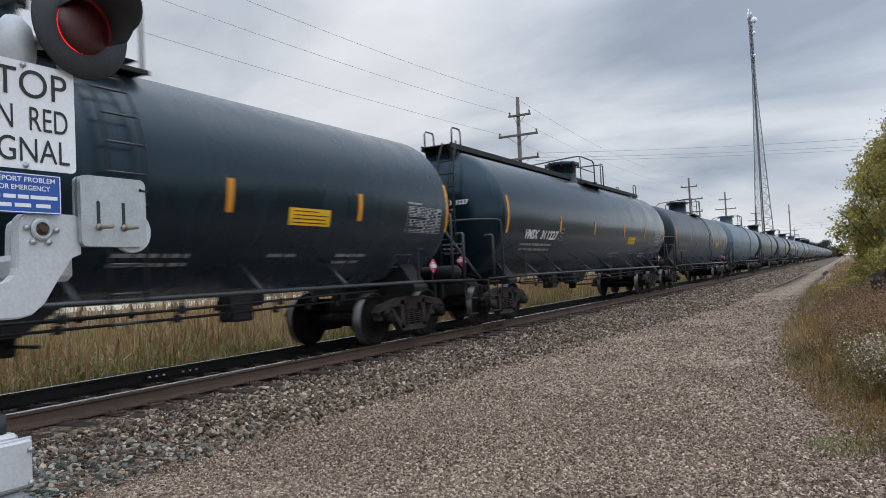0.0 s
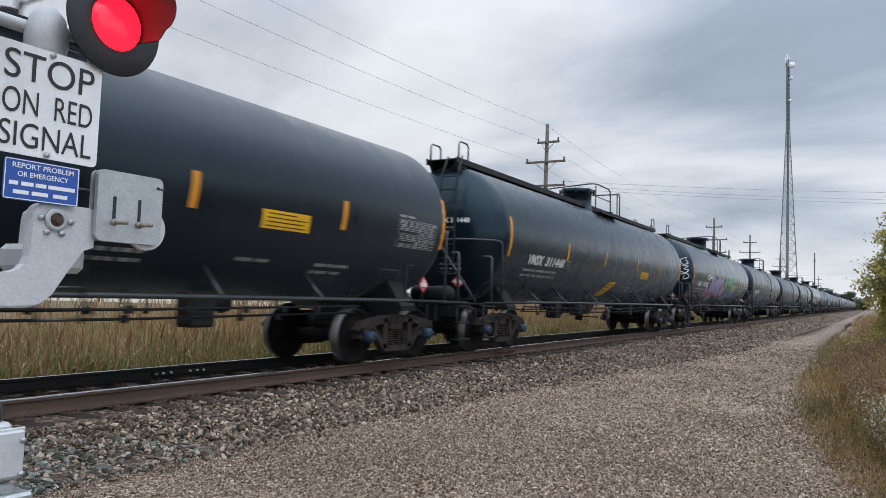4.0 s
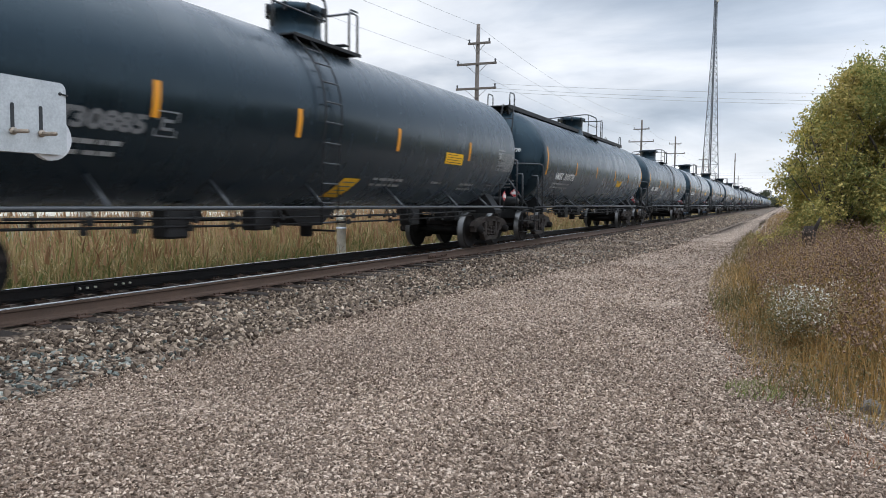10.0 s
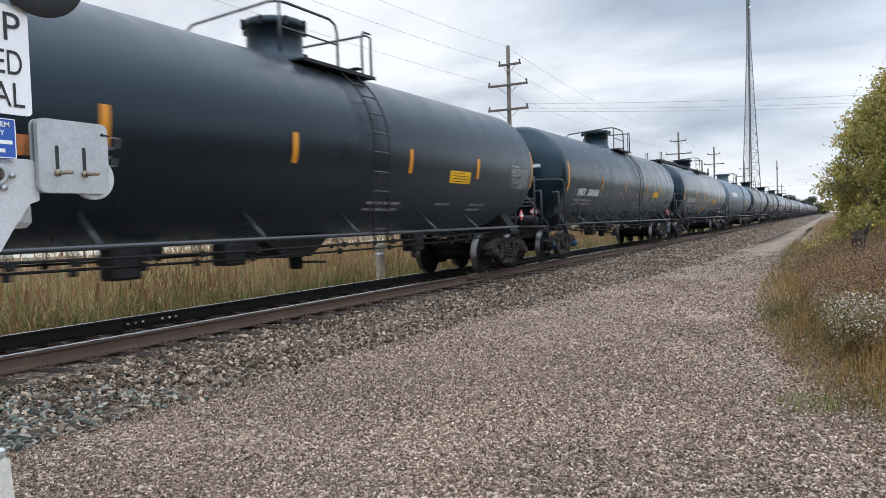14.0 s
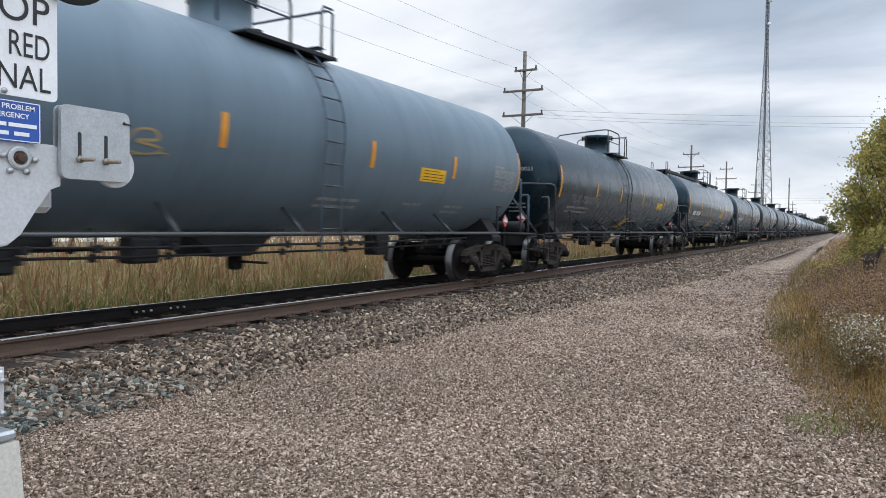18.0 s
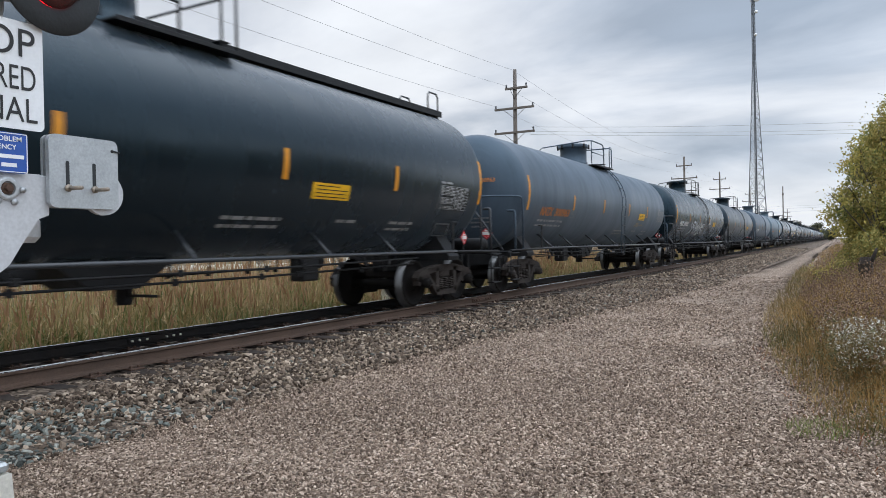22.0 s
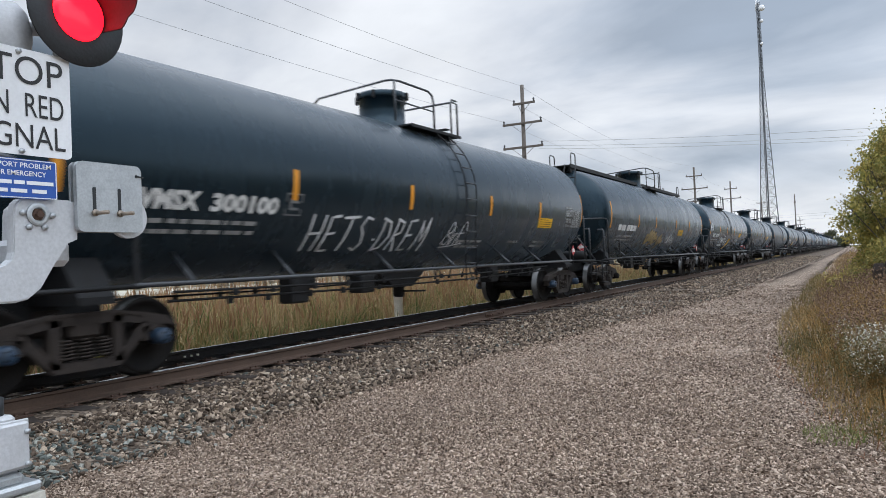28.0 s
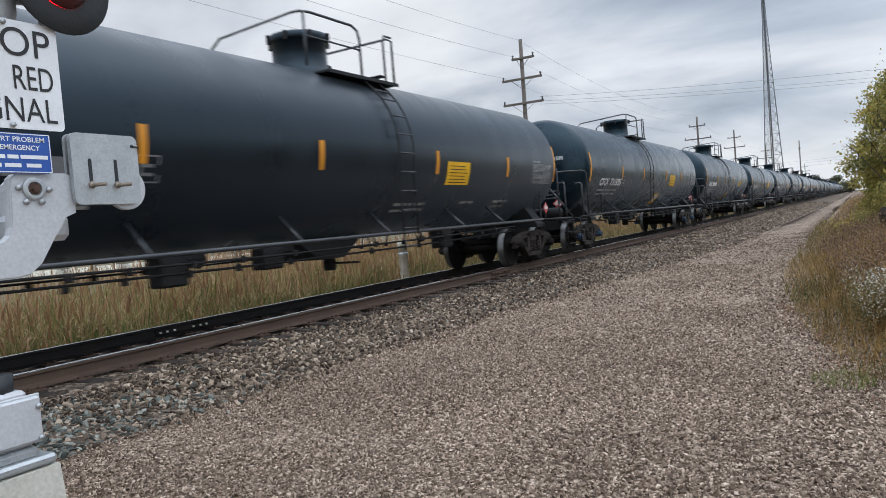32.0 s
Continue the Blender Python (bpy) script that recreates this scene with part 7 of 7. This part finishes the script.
STROKES = {"H": (((0, 1), (0.02, 0)), ((0.7, 1), (0.6, 0)), ((0, 0.5), (0.7, 0.55))), "E": (((0.6, 1), (0.05, 0.95), (0, 0), (0.55, 0.02)), ((0.02, 0.5), (0.5, 0.55))), "T": (((-0.2, 0.95), (0.8, 1.0)), ((0.35, 1), (0.2, 0))),
           "S": (((0.7, 0.95), (0.3, 1.0), (0.05, 0.75), (0.35, 0.5), (0.5, 0.25), (0.3, 0.02), (-0.05, 0.1)),), "D": (((0.1, 1), (0, 0)), ((-0.1, 1), (0.5, 0.9), (0.7, 0.5), (0.45, 0.1), (-0.1, 0))), "R": (((0.1, 1), (0, 0)), ((0.0, 1), (0.55, 0.9), (0.5, 0.6), (0.05, 0.5), (0.65, -0.05))),
           "M": (((0, 0), (0.15, 1), (0.4, 0.3), (0.7, 1.1), (0.75, -0.05)),), "-": (((0.2, 0.4), (0.3, 0.35)),)}


def stroke_word(car, words, y, s, h, w, color):
    tank_size(FORM_OF[car.name])
    sh = Shape()
    for ch in words:
        for line in STROKES.get(ch, ()):
            pts = []
            for (a, b), (c, d) in zip(line, line[1:]):
                pts += [(y + h * 0.62 * (a + (c - a) * t / 3), s + h * (b + (d - b) * t / 3)) for t in range(3)]
            pts.append((y + h * 0.62 * line[-1][0], s + h * line[-1][1]))
            sh.wrap(pts, w, R, CZ, lift=0.007)
        y += h * (0.62 if ch != "-" else 0.35)
    part("graffiti_lettering", sh, SPRAY[color], car, "white sprayed graffiti lettering")


def blob(car, y, s, ry_, rs_, seed, color, lift, name="graffiti_fill"):
    tank_size(FORM_OF[car.name])
    q = random.Random(seed)
    n = 18
    ph = [q.uniform(0, 6.28) for _ in range(3)]
    rim = []
    for i in range(n):
        a = 2 * math.pi * i / n
        f = 1 + 0.16 * math.sin(3 * a + ph[0]) + 0.1 * math.sin(5 * a + ph[1])
        rim.append((y + ry_ * f * math.cos(a), s + rs_ * f * math.sin(a)))
    sh = Shape()
    verts = []
    for f in (0.0, 0.5, 1.0):
        for yy, ss in rim:
            b = (s + (ss - s) * f) / R
            verts.append(((R + lift) * math.cos(b), y + (yy - y) * f, CZ + (R + lift) * math.sin(b)))
    faces = [(i, (i + 1) % n, n + (i + 1) % n) for i in range(n)] + [(n + i, n + (i + 1) % n, 2 * n + (i + 1) % n, 2 * n + i) for i in range(n)]
    sh.add(verts, [f[::-1] if len(f) == 3 else f for f in faces])
    part(name, sh, SPRAY[color], car)
    return rim


def straight(line, n=6):
    """Points along straight strokes, close enough to follow the curve of the tank."""
    out = [line[0]]
    for (a, b), (c, d) in zip(line, line[1:]):
        out += [(a + (c - a) * j / n, b + (d - b) * j / n) for j in range(1, n + 1)]
    return out


def spray(car, lines, w, color, lift=0.007, soft=True, name="graffiti_stroke", label="sprayed graffiti lettering"):
    """Sprayed strokes on the side of a tank: points along it and up its side."""
    tank_size(FORM_OF[car.name])
    sh = Shape()
    for i, line in enumerate(lines):
        sh.wrap(smooth(list(line), 5) if soft else straight(line), w, R, CZ, lift=lift + 0.0002 * i)
    part(name, sh, SPRAY[color], car, label)


for k in sorted(CARS):
    form, coat_, mark, ink, panel = CARS[k]
    tank_size(form)
    car = TRAIN[k]
    if form in "FG":
        tagged(car, WORDS[id(coat_)] + " railway tank car in the distant train")
        continue
    tagged(car, WORDS[id(coat_)] + (" railway tank car with a full length roof walkway" if form == "W" else " railway tank car with a ladder to its platform"))
    m = (M_GREYTEXT, M_WHITE, M_GREYTEXT, M_ORANGETEXT)[ink]
    if mark:
        owner, number = mark.split()
        part("reporting_mark", fit_text(owner, 0.86, 0.25, m, 0.045), None, car, "stencilled reporting mark", at=on_tank(-6.7 + (0.28 if k == 7 else 0), -0.62))
        part("car_number", fit_text(number, 1.16, 0.25, m, 0.045), None, car, "stencilled car number", at=on_tank(-5.66 + (0.28 if k == 7 else 0), -0.62))
        # the same mark, smaller, on the near tank head
        me = fit_text(mark, 0.84, 0.11, m, 0.03)
        for v in me.vertices:
            x_, z_ = v.co.x, 2.7 + v.co.y
            v.co = (x_, -(CYL + (TIP - CYL) * math.sqrt(max(0.0, 1 - (x_ * x_ + (z_ - CZ) ** 2) / R / R)) + 0.014), z_)
        part("head_mark", me, None, car)
    else:
        s = Shape()
        for a, b in ((-6.8, -6.45), (-6.4, -5.95), (-5.75, -5.4), (-5.36, -5.0), (-4.96, -4.6)):
            s.patch(a, b, -0.56, -0.36, R, CZ, n=2)
        part("reporting_mark", s, m, car, "unreadable stencilled mark")
    ly, lz = (3.75, -0.52) if k == 21 else (2.5, -0.64) if form == "W" else (4.7, -0.6) if k in (2, 19, 29, 34, 35) else (3.5, -0.52)
    s = Shape()
    s.patch(ly, ly + 0.9, lz, lz + 0.25, R, CZ, 0, skew=-0.03)
    for j in range(4):
        s.patch(ly + 0.07, ly + (0.82, 0.78, 0.83, 0.6)[j], lz + 0.035 + j * 0.055, lz + 0.048 + j * 0.055, R, CZ, 1, lift=0.009, n=1)
    if not (panel == 2 or k in (23, 39)):
        part("yellow_label", s, [M_YELLOW, M_BLACKTEXT], car, "yellow label with rows of black print")
    if panel:
        s = Shape()
        if k == 38:
            s.patch(0.95, 1.68, -1.5, -0.92, R, CZ, 0, skew=-0.2, n=6)
            s.patch(1.05, 1.4, -1.4, -1.0, R, CZ, 1, skew=-0.1, n=4, lift=0.009)
        else:
            low_, high_, a_, b_, k_ = (-1.45, -0.85, -0.75, -0.1, 0.42) if form == "W" else (-1.5, -0.66, -0.5, 0.04, 0.02) if mark.startswith("VMSX") else (-1.55, -1.02, -0.2, 0.32, 0.2)
            s.patch(a_, b_, low_, high_, R, CZ, 0, skew=k_, n=8)
        if k != 38 and panel == 2:
            s.patch(a_ + 0.1 + 0.3 * k_, b_ - 0.1 + 0.3 * k_, low_ + 0.2, high_ - 0.12, R, CZ, 1, skew=k_ * 0.4, n=3, lift=0.009)
        elif k != 38:
            for j in range(4):
                s.patch(a_ + 0.07 + k_ * (0.2 + 0.2 * j), b_ - 0.07 + k_ * (0.2 + 0.2 * j), low_ + (high_ - low_) * (0.2 + 0.2 * j), low_ + (high_ - low_) * (0.25 + 0.2 * j), R, CZ, 2, lift=0.009, n=1)
        part("yellow_panel", s, [M_YELLOW, M_WHITE, M_GREYTEXT], car, "slanted yellow warning panel")
    if panel == 2 or k == 39:
        s = Shape()
        s.patch(2.42, 3.32, -0.6, -0.15, R, CZ, 0, n=4)
        for j in range(6):
            s.patch(2.5, 3.22 - 0.05 * (j % 3), -0.56 + 0.064 * j, -0.545 + 0.064 * j, R, CZ, 1, lift=0.009, n=1)
        part("yellow_notice", s, [M_YELLOW, M_BLACKTEXT], car, "square yellow notice with black print")

# graffiti and special paint on single cars
tank_size("S")
c = TRAIN[3]
halo = ((-4.4, -0.78, 0.3, 0.22), (-3.3, -0.75, 0.7, 0.42), (-2.1, -0.72, 0.7, 0.4), (-0.9, -0.75, 0.6, 0.36), (0.0, -0.75, 0.3, 0.28), (3.1, -0.85, 0.4, 0.3), (1.0, -0.9, 0.35, 0.3))
for i_, (y_, s_, a_, b_) in enumerate(halo):
    blob(c, y_, s_, a_, b_, 300 + i_, "pink", 0.006)
LETTERS = (((-3.78, -1.02), (-3.62, -0.55), (-3.42, -0.12), (-3.22, -0.45), (-2.98, -0.95)), ((-3.6, -0.7), (-3.1, -0.66)), ((-2.92, -0.98), (-2.9, -0.6), (-2.82, -0.22)), ((-2.5, -0.95), (-2.46, -0.6), (-2.36, -0.2)), ((-2.9, -0.6), (-2.42, -0.56)),
           ((-2.12, -0.98), (-2.05, -0.6), (-1.98, -0.14), (-1.62, -0.2), (-1.6, -0.5), (-2.0, -0.6), (-1.5, -0.98)), ((-1.1, -0.16), (-1.4, -0.55), (-1.1, -0.95), (-0.74, -0.6), (-0.8, -0.2), (-1.1, -0.14)),
           ((-4.6, -0.62), (-4.25, -0.8), (-4.4, -0.98), (-4.05, -0.9)), ((-0.42, -0.98), (-0.3, -0.72), (-0.1, -0.86), (0.05, -0.66)), ((-3.2, -1.3), (-2.7, -1.16), (-2.9, -1.36), (-2.1, -1.12)))
spray(c, LETTERS, 0.31, "pale", 0.0085)
spray(c, LETTERS[:7], 0.21, "lavender", 0.0115)
spray(c, LETTERS[7:], 0.15, "lavender", 0.0115)
spray(c, (((-2.6, 0.34), (-2.76, 0.2), (-2.6, 0.04), (-2.44, 0.18), (-2.6, 0.34)),), 0.1, "pale", 0.0085)
SECOND = (((0.1, -0.16), (-0.08, -0.36), (0.12, -0.54), (0.32, -0.36), (0.12, -0.16)), ((0.95, -0.7), (1.0, -0.2), (1.35, -0.12), (1.5, -0.4)), ((1.6, -0.08), (1.9, -0.15), (1.95, -0.45), (2.5, -0.5), (2.85, -0.62)))
THIRD = (((0.72, -1.24), (1.0, -1.06), (1.35, -0.9), (1.5, -0.55)), ((1.75, -1.2), (2.1, -0.95), (2.0, -0.7)), ((2.5, -0.98), (2.9, -0.9), (3.3, -0.7)))
spray(c, SECOND + THIRD, 0.34, "pale", 0.0085)
spray(c, SECOND, 0.24, "green", 0.0115)
spray(c, THIRD, 0.24, "blue", 0.0115)
spray(c, (((1.05, -0.6), (1.1, -0.25), (1.3, -0.25)), ((1.7, -0.2), (1.85, -0.25), (1.9, -0.5), (2.4, -0.58))), 0.035, "pale", 0.014)
spray(c, (((4.7, -0.75), (4.9, -0.62), (4.75, -0.95)), ((5.05, -0.95), (5.1, -0.6), (5.3, -0.7), (5.15, -0.95)), ((5.45, -0.6), (5.7, -0.62), (5.5, -0.95))), 0.08, "lime", 0.008)
tag(c, 6, -4.8, -3.7, -0.2, 0.0, "white", 3, 0.04)
s = Shape()
for line in (((0.35, 0.75), (0.0, 0.62), (0.1, 0.3), (0.45, 0.35), (0.3, 0.6)), ((0.1, 0.2), (0.45, 0.15), (0.2, -0.05), (0.5, -0.1), (0.3, -0.3), (0.0, -0.2)), ((0.05, -0.4), (0.4, -0.35), (0.5, -0.6), (0.15, -0.75), (0.25, -0.5))):
    s.tube([(1.02 + x * 0.62, -(CYL + (TIP - CYL) * math.sqrt(max(0.0, 1 - ((1.02 + x * 0.62) ** 2 + (0.1 + z * 0.62) ** 2) / R / R))), CZ + 0.1 + z * 0.62) for x, z in smooth(line)], 0.022, 5)
part("graffiti_tag", s, SPRAY["white"], c, "white sprayed graffiti tag on the tank head")
tag(TRAIN[10], 11, -3.1, -1.75, -1.05, -0.5, "white", 6, 0.045)
tag(TRAIN[10], 12, -0.6, 0.2, -0.95, -0.5, "white", 4, 0.045)
tag(TRAIN[10], 13, 1.2, 2.2, -1.05, -0.75, "pale", 4, 0.03)
spray(TRAIN[10], (((3.5, -1.08), (3.62, -0.72), (3.74, -1.0), (3.88, -0.72), (3.92, -1.05)), ((4.0, -1.02), (4.05, -0.76), (4.28, -0.78)), ((4.02, -0.9), (4.22, -0.9)), ((4.3, -1.12), (4.34, -0.76)), ((4.55, -0.72), (4.36, -0.92), (4.62, -1.1)), ((4.62, -1.06), (4.7, -0.68), (4.9, -1.05))), 0.1, "white", soft=False)
tag(TRAIN[23], 15, -1.9, -1.2, -0.6, 0.3, "dark", 4, 0.05)
tag(TRAIN[23], 16, 0.2, 1.1, -0.5, 0.35, "dark", 3, 0.08)
spray(TRAIN[23], (((3.35, -0.88), (3.7, -1.0), (3.95, -0.8), (3.7, -0.5)), ((3.75, -0.62), (4.1, -0.5), (4.55, -0.7), (4.62, -1.1), (4.3, -1.42), (3.95, -1.35), (3.8, -1.0), (4.0, -0.72)), ((4.1, -0.75), (4.2, -1.2), (4.4, -0.9), (4.45, -1.3))), 0.04, "white")
spray(TRAIN[25], (((-3.6, -1.08), (-3.2, -1.0), (-2.9, -0.7), (-2.95, -0.4)), ((-3.42, -0.36), (-3.35, -0.62), (-3.12, -0.7), (-3.0, -0.48)), ((-2.85, -0.42), (-2.5, -0.34), (-2.62, -0.66), (-2.4, -0.7), (-2.3, -1.0), (-2.15, -1.05)), ((-2.3, -0.32), (-2.1, -0.62), (-2.2, -0.92), (-1.8, -0.98), (-1.6, -0.5)),
                  ((-1.85, -0.38), (-1.9, -0.72), (-1.5, -0.62), (-1.55, -0.92), (-1.2, -1.12)), ((-1.35, -0.42), (-1.4, -0.85), (-1.05, -0.6), (-0.75, -0.75), (-0.95, -0.98), (-0.65, -1.08), (-1.2, -1.14))), 0.07, "white")
spray(TRAIN[25], (((-0.85, -0.52), (-0.55, -0.4), (-0.4, -0.6), (-0.72, -0.68), (-0.3, -0.72)), ((-0.3, -0.42), (-0.2, -0.66), (0.0, -0.44), (0.08, -0.64)), ((0.12, -0.44), (0.38, -0.46), (0.15, -0.62), (0.46, -0.66)), ((-0.45, -0.8), (-0.1, -0.76), (-0.15, -1.04), (-0.42, -0.96)), ((0.0, -0.8), (0.2, -1.0), (0.4, -0.78), (0.1, -0.86), (0.56, -1.1))), 0.055, "white")
tag(TRAIN[25], 20, 1.9, 2.5, -0.4, 0.05, "white", 4, 0.035)
tag(TRAIN[25], 21, 3.2, 4.2, -0.85, -0.6, "pale", 4, 0.03)
spray(TRAIN[32], (((-3.6, -0.98), (-3.5, -0.66), (-3.3, -0.72), (-3.25, -0.98)), ((-3.1, -0.84), (-2.85, -0.8), (-2.95, -0.68), (-3.1, -0.84), (-2.8, -0.98)), ((-2.4, -0.72), (-2.65, -0.7), (-2.6, -0.92), (-2.4, -0.75), (-2.35, -1.05), (-2.6, -1.12)), ((-2.15, -0.5), (-2.1, -0.95)), ((-2.3, -0.68), (-1.95, -0.66)), ((-1.85, -0.7), (-1.9, -0.95), (-1.65, -0.9), (-1.7, -0.68), (-1.85, -0.7)), ((-3.5, -1.16), (-3.0, -1.06), (-3.05, -1.2), (-2.6, -1.1), (-2.62, -1.24), (-2.1, -1.12))), 0.095, "white")
spray(TRAIN[32], (((-7.6, -0.28), (-7.55, 0.14), (-7.38, -0.28), (-7.34, 0.12)), ((-7.25, -0.28), (-7.22, 0.14), (-7.08, 0.1)), ((-7.22, -0.06), (-7.1, -0.06)), ((-7.02, -0.3), (-6.98, 0.1), (-6.84, -0.3), (-6.8, 0.1))), 0.06, "white", soft=False)
tag(TRAIN[32], 21, -1.4, -0.9, -1.05, -0.8, "white", 2, 0.035)
tag(TRAIN[32], 20, 0.7, 1.3, -1.2, -0.85, "white", 2, 0.035)
tag(TRAIN[32], 24, 2.2, 3.4, -1.0, -0.6, "white", 4, 0.04)
spray(TRAIN[33], (((-2.75, -0.62), (-2.6, -1.05), (-2.35, -0.7), (-2.45, -0.55)), ((-2.45, -1.05), (-2.2, -0.5), (-2.0, -0.95)), ((-2.15, -0.8), (-1.8, -0.55), (-1.75, -1.0), (-1.95, -1.1)), ((-1.65, -0.7), (-1.4, -0.6), (-1.55, -0.95), (-1.3, -1.05)), ((-1.35, -0.85), (-1.0, -0.72)), ((-0.78, -0.85), (-0.55, -0.72), (-0.6, -1.0), (-0.38, -1.3)), ((-0.45, -0.62), (-0.4, -0.95), (-0.15, -0.8)), ((-0.2, -1.0), (0.1, -0.92))), 0.15, "tan")
for i_, (y_, s_) in enumerate(((-2.5, -0.82), (-2.1, -0.8), (-1.65, -0.85), (-1.25, -0.88), (-0.5, -0.95))):
    blob(TRAIN[33], y_, s_, 0.3, 0.17, 400 + i_, "tan", 0.0062)
tag(TRAIN[33], 27, 0.5, 1.9, -0.95, -0.55, "white", 5, 0.04, tail=0.9)
stroke_word(TRAIN[34], "HETS-DREM", -3.7, -1.22, 0.64, 0.045, "white")
tag(TRAIN[34], 28, 0.3, 1.1, -1.1, -0.6, "white", 3, 0.04)
tag(TRAIN[37], 29, 2.4, 4.4, -1.15, -0.35, "dull_blue", 5, 0.08)
tag(TRAIN[26], 30, 3.2, 4.4, -0.75, -0.65, "tan", 2, 0.02)
# blue grey car: large faded wordmark as plain bars and a dark patch over the lower side
c = TRAIN[14]
tank_size("S")
s = Shape()
for a, b in ((-6.1, -5.63), (-5.55, -5.08), (-5.0, -4.53), (-4.45, -3.98), (-3.9, -3.43), (-3.35, -2.9)):
    s = Shape()
    s.patch(a, b, 0.02, 0.36, R, CZ, n=3)
    part("wordmark_bar", s, M_WHITE, c, "bar of a large faded white wordmark")
s = Shape()
s.patch(-4.9, -3.1, -1.5, -0.62, R, CZ, n=8)
s.patch(-3.1, -0.92, -1.5, -0.09, R, CZ, n=10)
s.patch(0.85, 7.84, -1.5, -0.5, R, CZ, n=8)
part("dark_overspray", s, M_TANK_BROWN, c, "dark repainted lower side")
part("reporting_mark", fit_text("PROX 44273", 1.7, 0.2, M_GREYTEXT, 0.03), None, c, at=on_tank(-6.0, -0.42))
tag(TRAIN[22], 31, -3.2, -2.0, -0.6, -0.3, "tan", 2, 0.03)


# ---- movement ----
def along(t):
    """How far the train has come at t seconds: about 51 miles an hour, slowing a little."""
    return 13.042 + 22.6816 * t - 0.006561 * t * t


def lit(t, late):
    """Whether a crossing lamp is lit: the two flash in turn, half a second each."""
    return (t - 0.43 - late) % 1.0962 < 0.505


def motions():
    for optic, late in zip(OPTICS, (0.0, 0.55)):
        turn, rows = 0.0 if lit(0.0, late) else 180.0, []
        for f in range(0, 961):
            goal = 0.0 if lit(f / FPS + 0.03, late) else 180.0
            turn += max(-60.0, min(60.0, goal - turn))
            rows.append((f / FPS, pose(0.016, 0, 0, 0, 0, turn)))
        walk(optic, rows)
    stops = [2.0 * i for i in range(17)]
    for k, car in TRAIN.items():
        walk(car, [(t, pose(TRACK, along(t) - PITCH * k - PITCH / 2, 0)) for t in stops])
    # the wheels all turn alike; one is keyed for each axle of a truck and the others follow the same keys
    keyed = {}
    for w, d in WHEELS:
        side = 1 if d > 0 else -1
        if side not in keyed:
            walk(w, [(f / FPS, pose(0, d, WHEEL, -88.0 * f)) for f in range(0, 961)])
            keyed[side] = w.animation_data
        else:
            w.rotation_mode = "QUATERNION"
            w.animation_data_create()
            w.animation_data.action = keyed[side].action
            w.animation_data.action_slot = keyed[side].action_slot


motions()
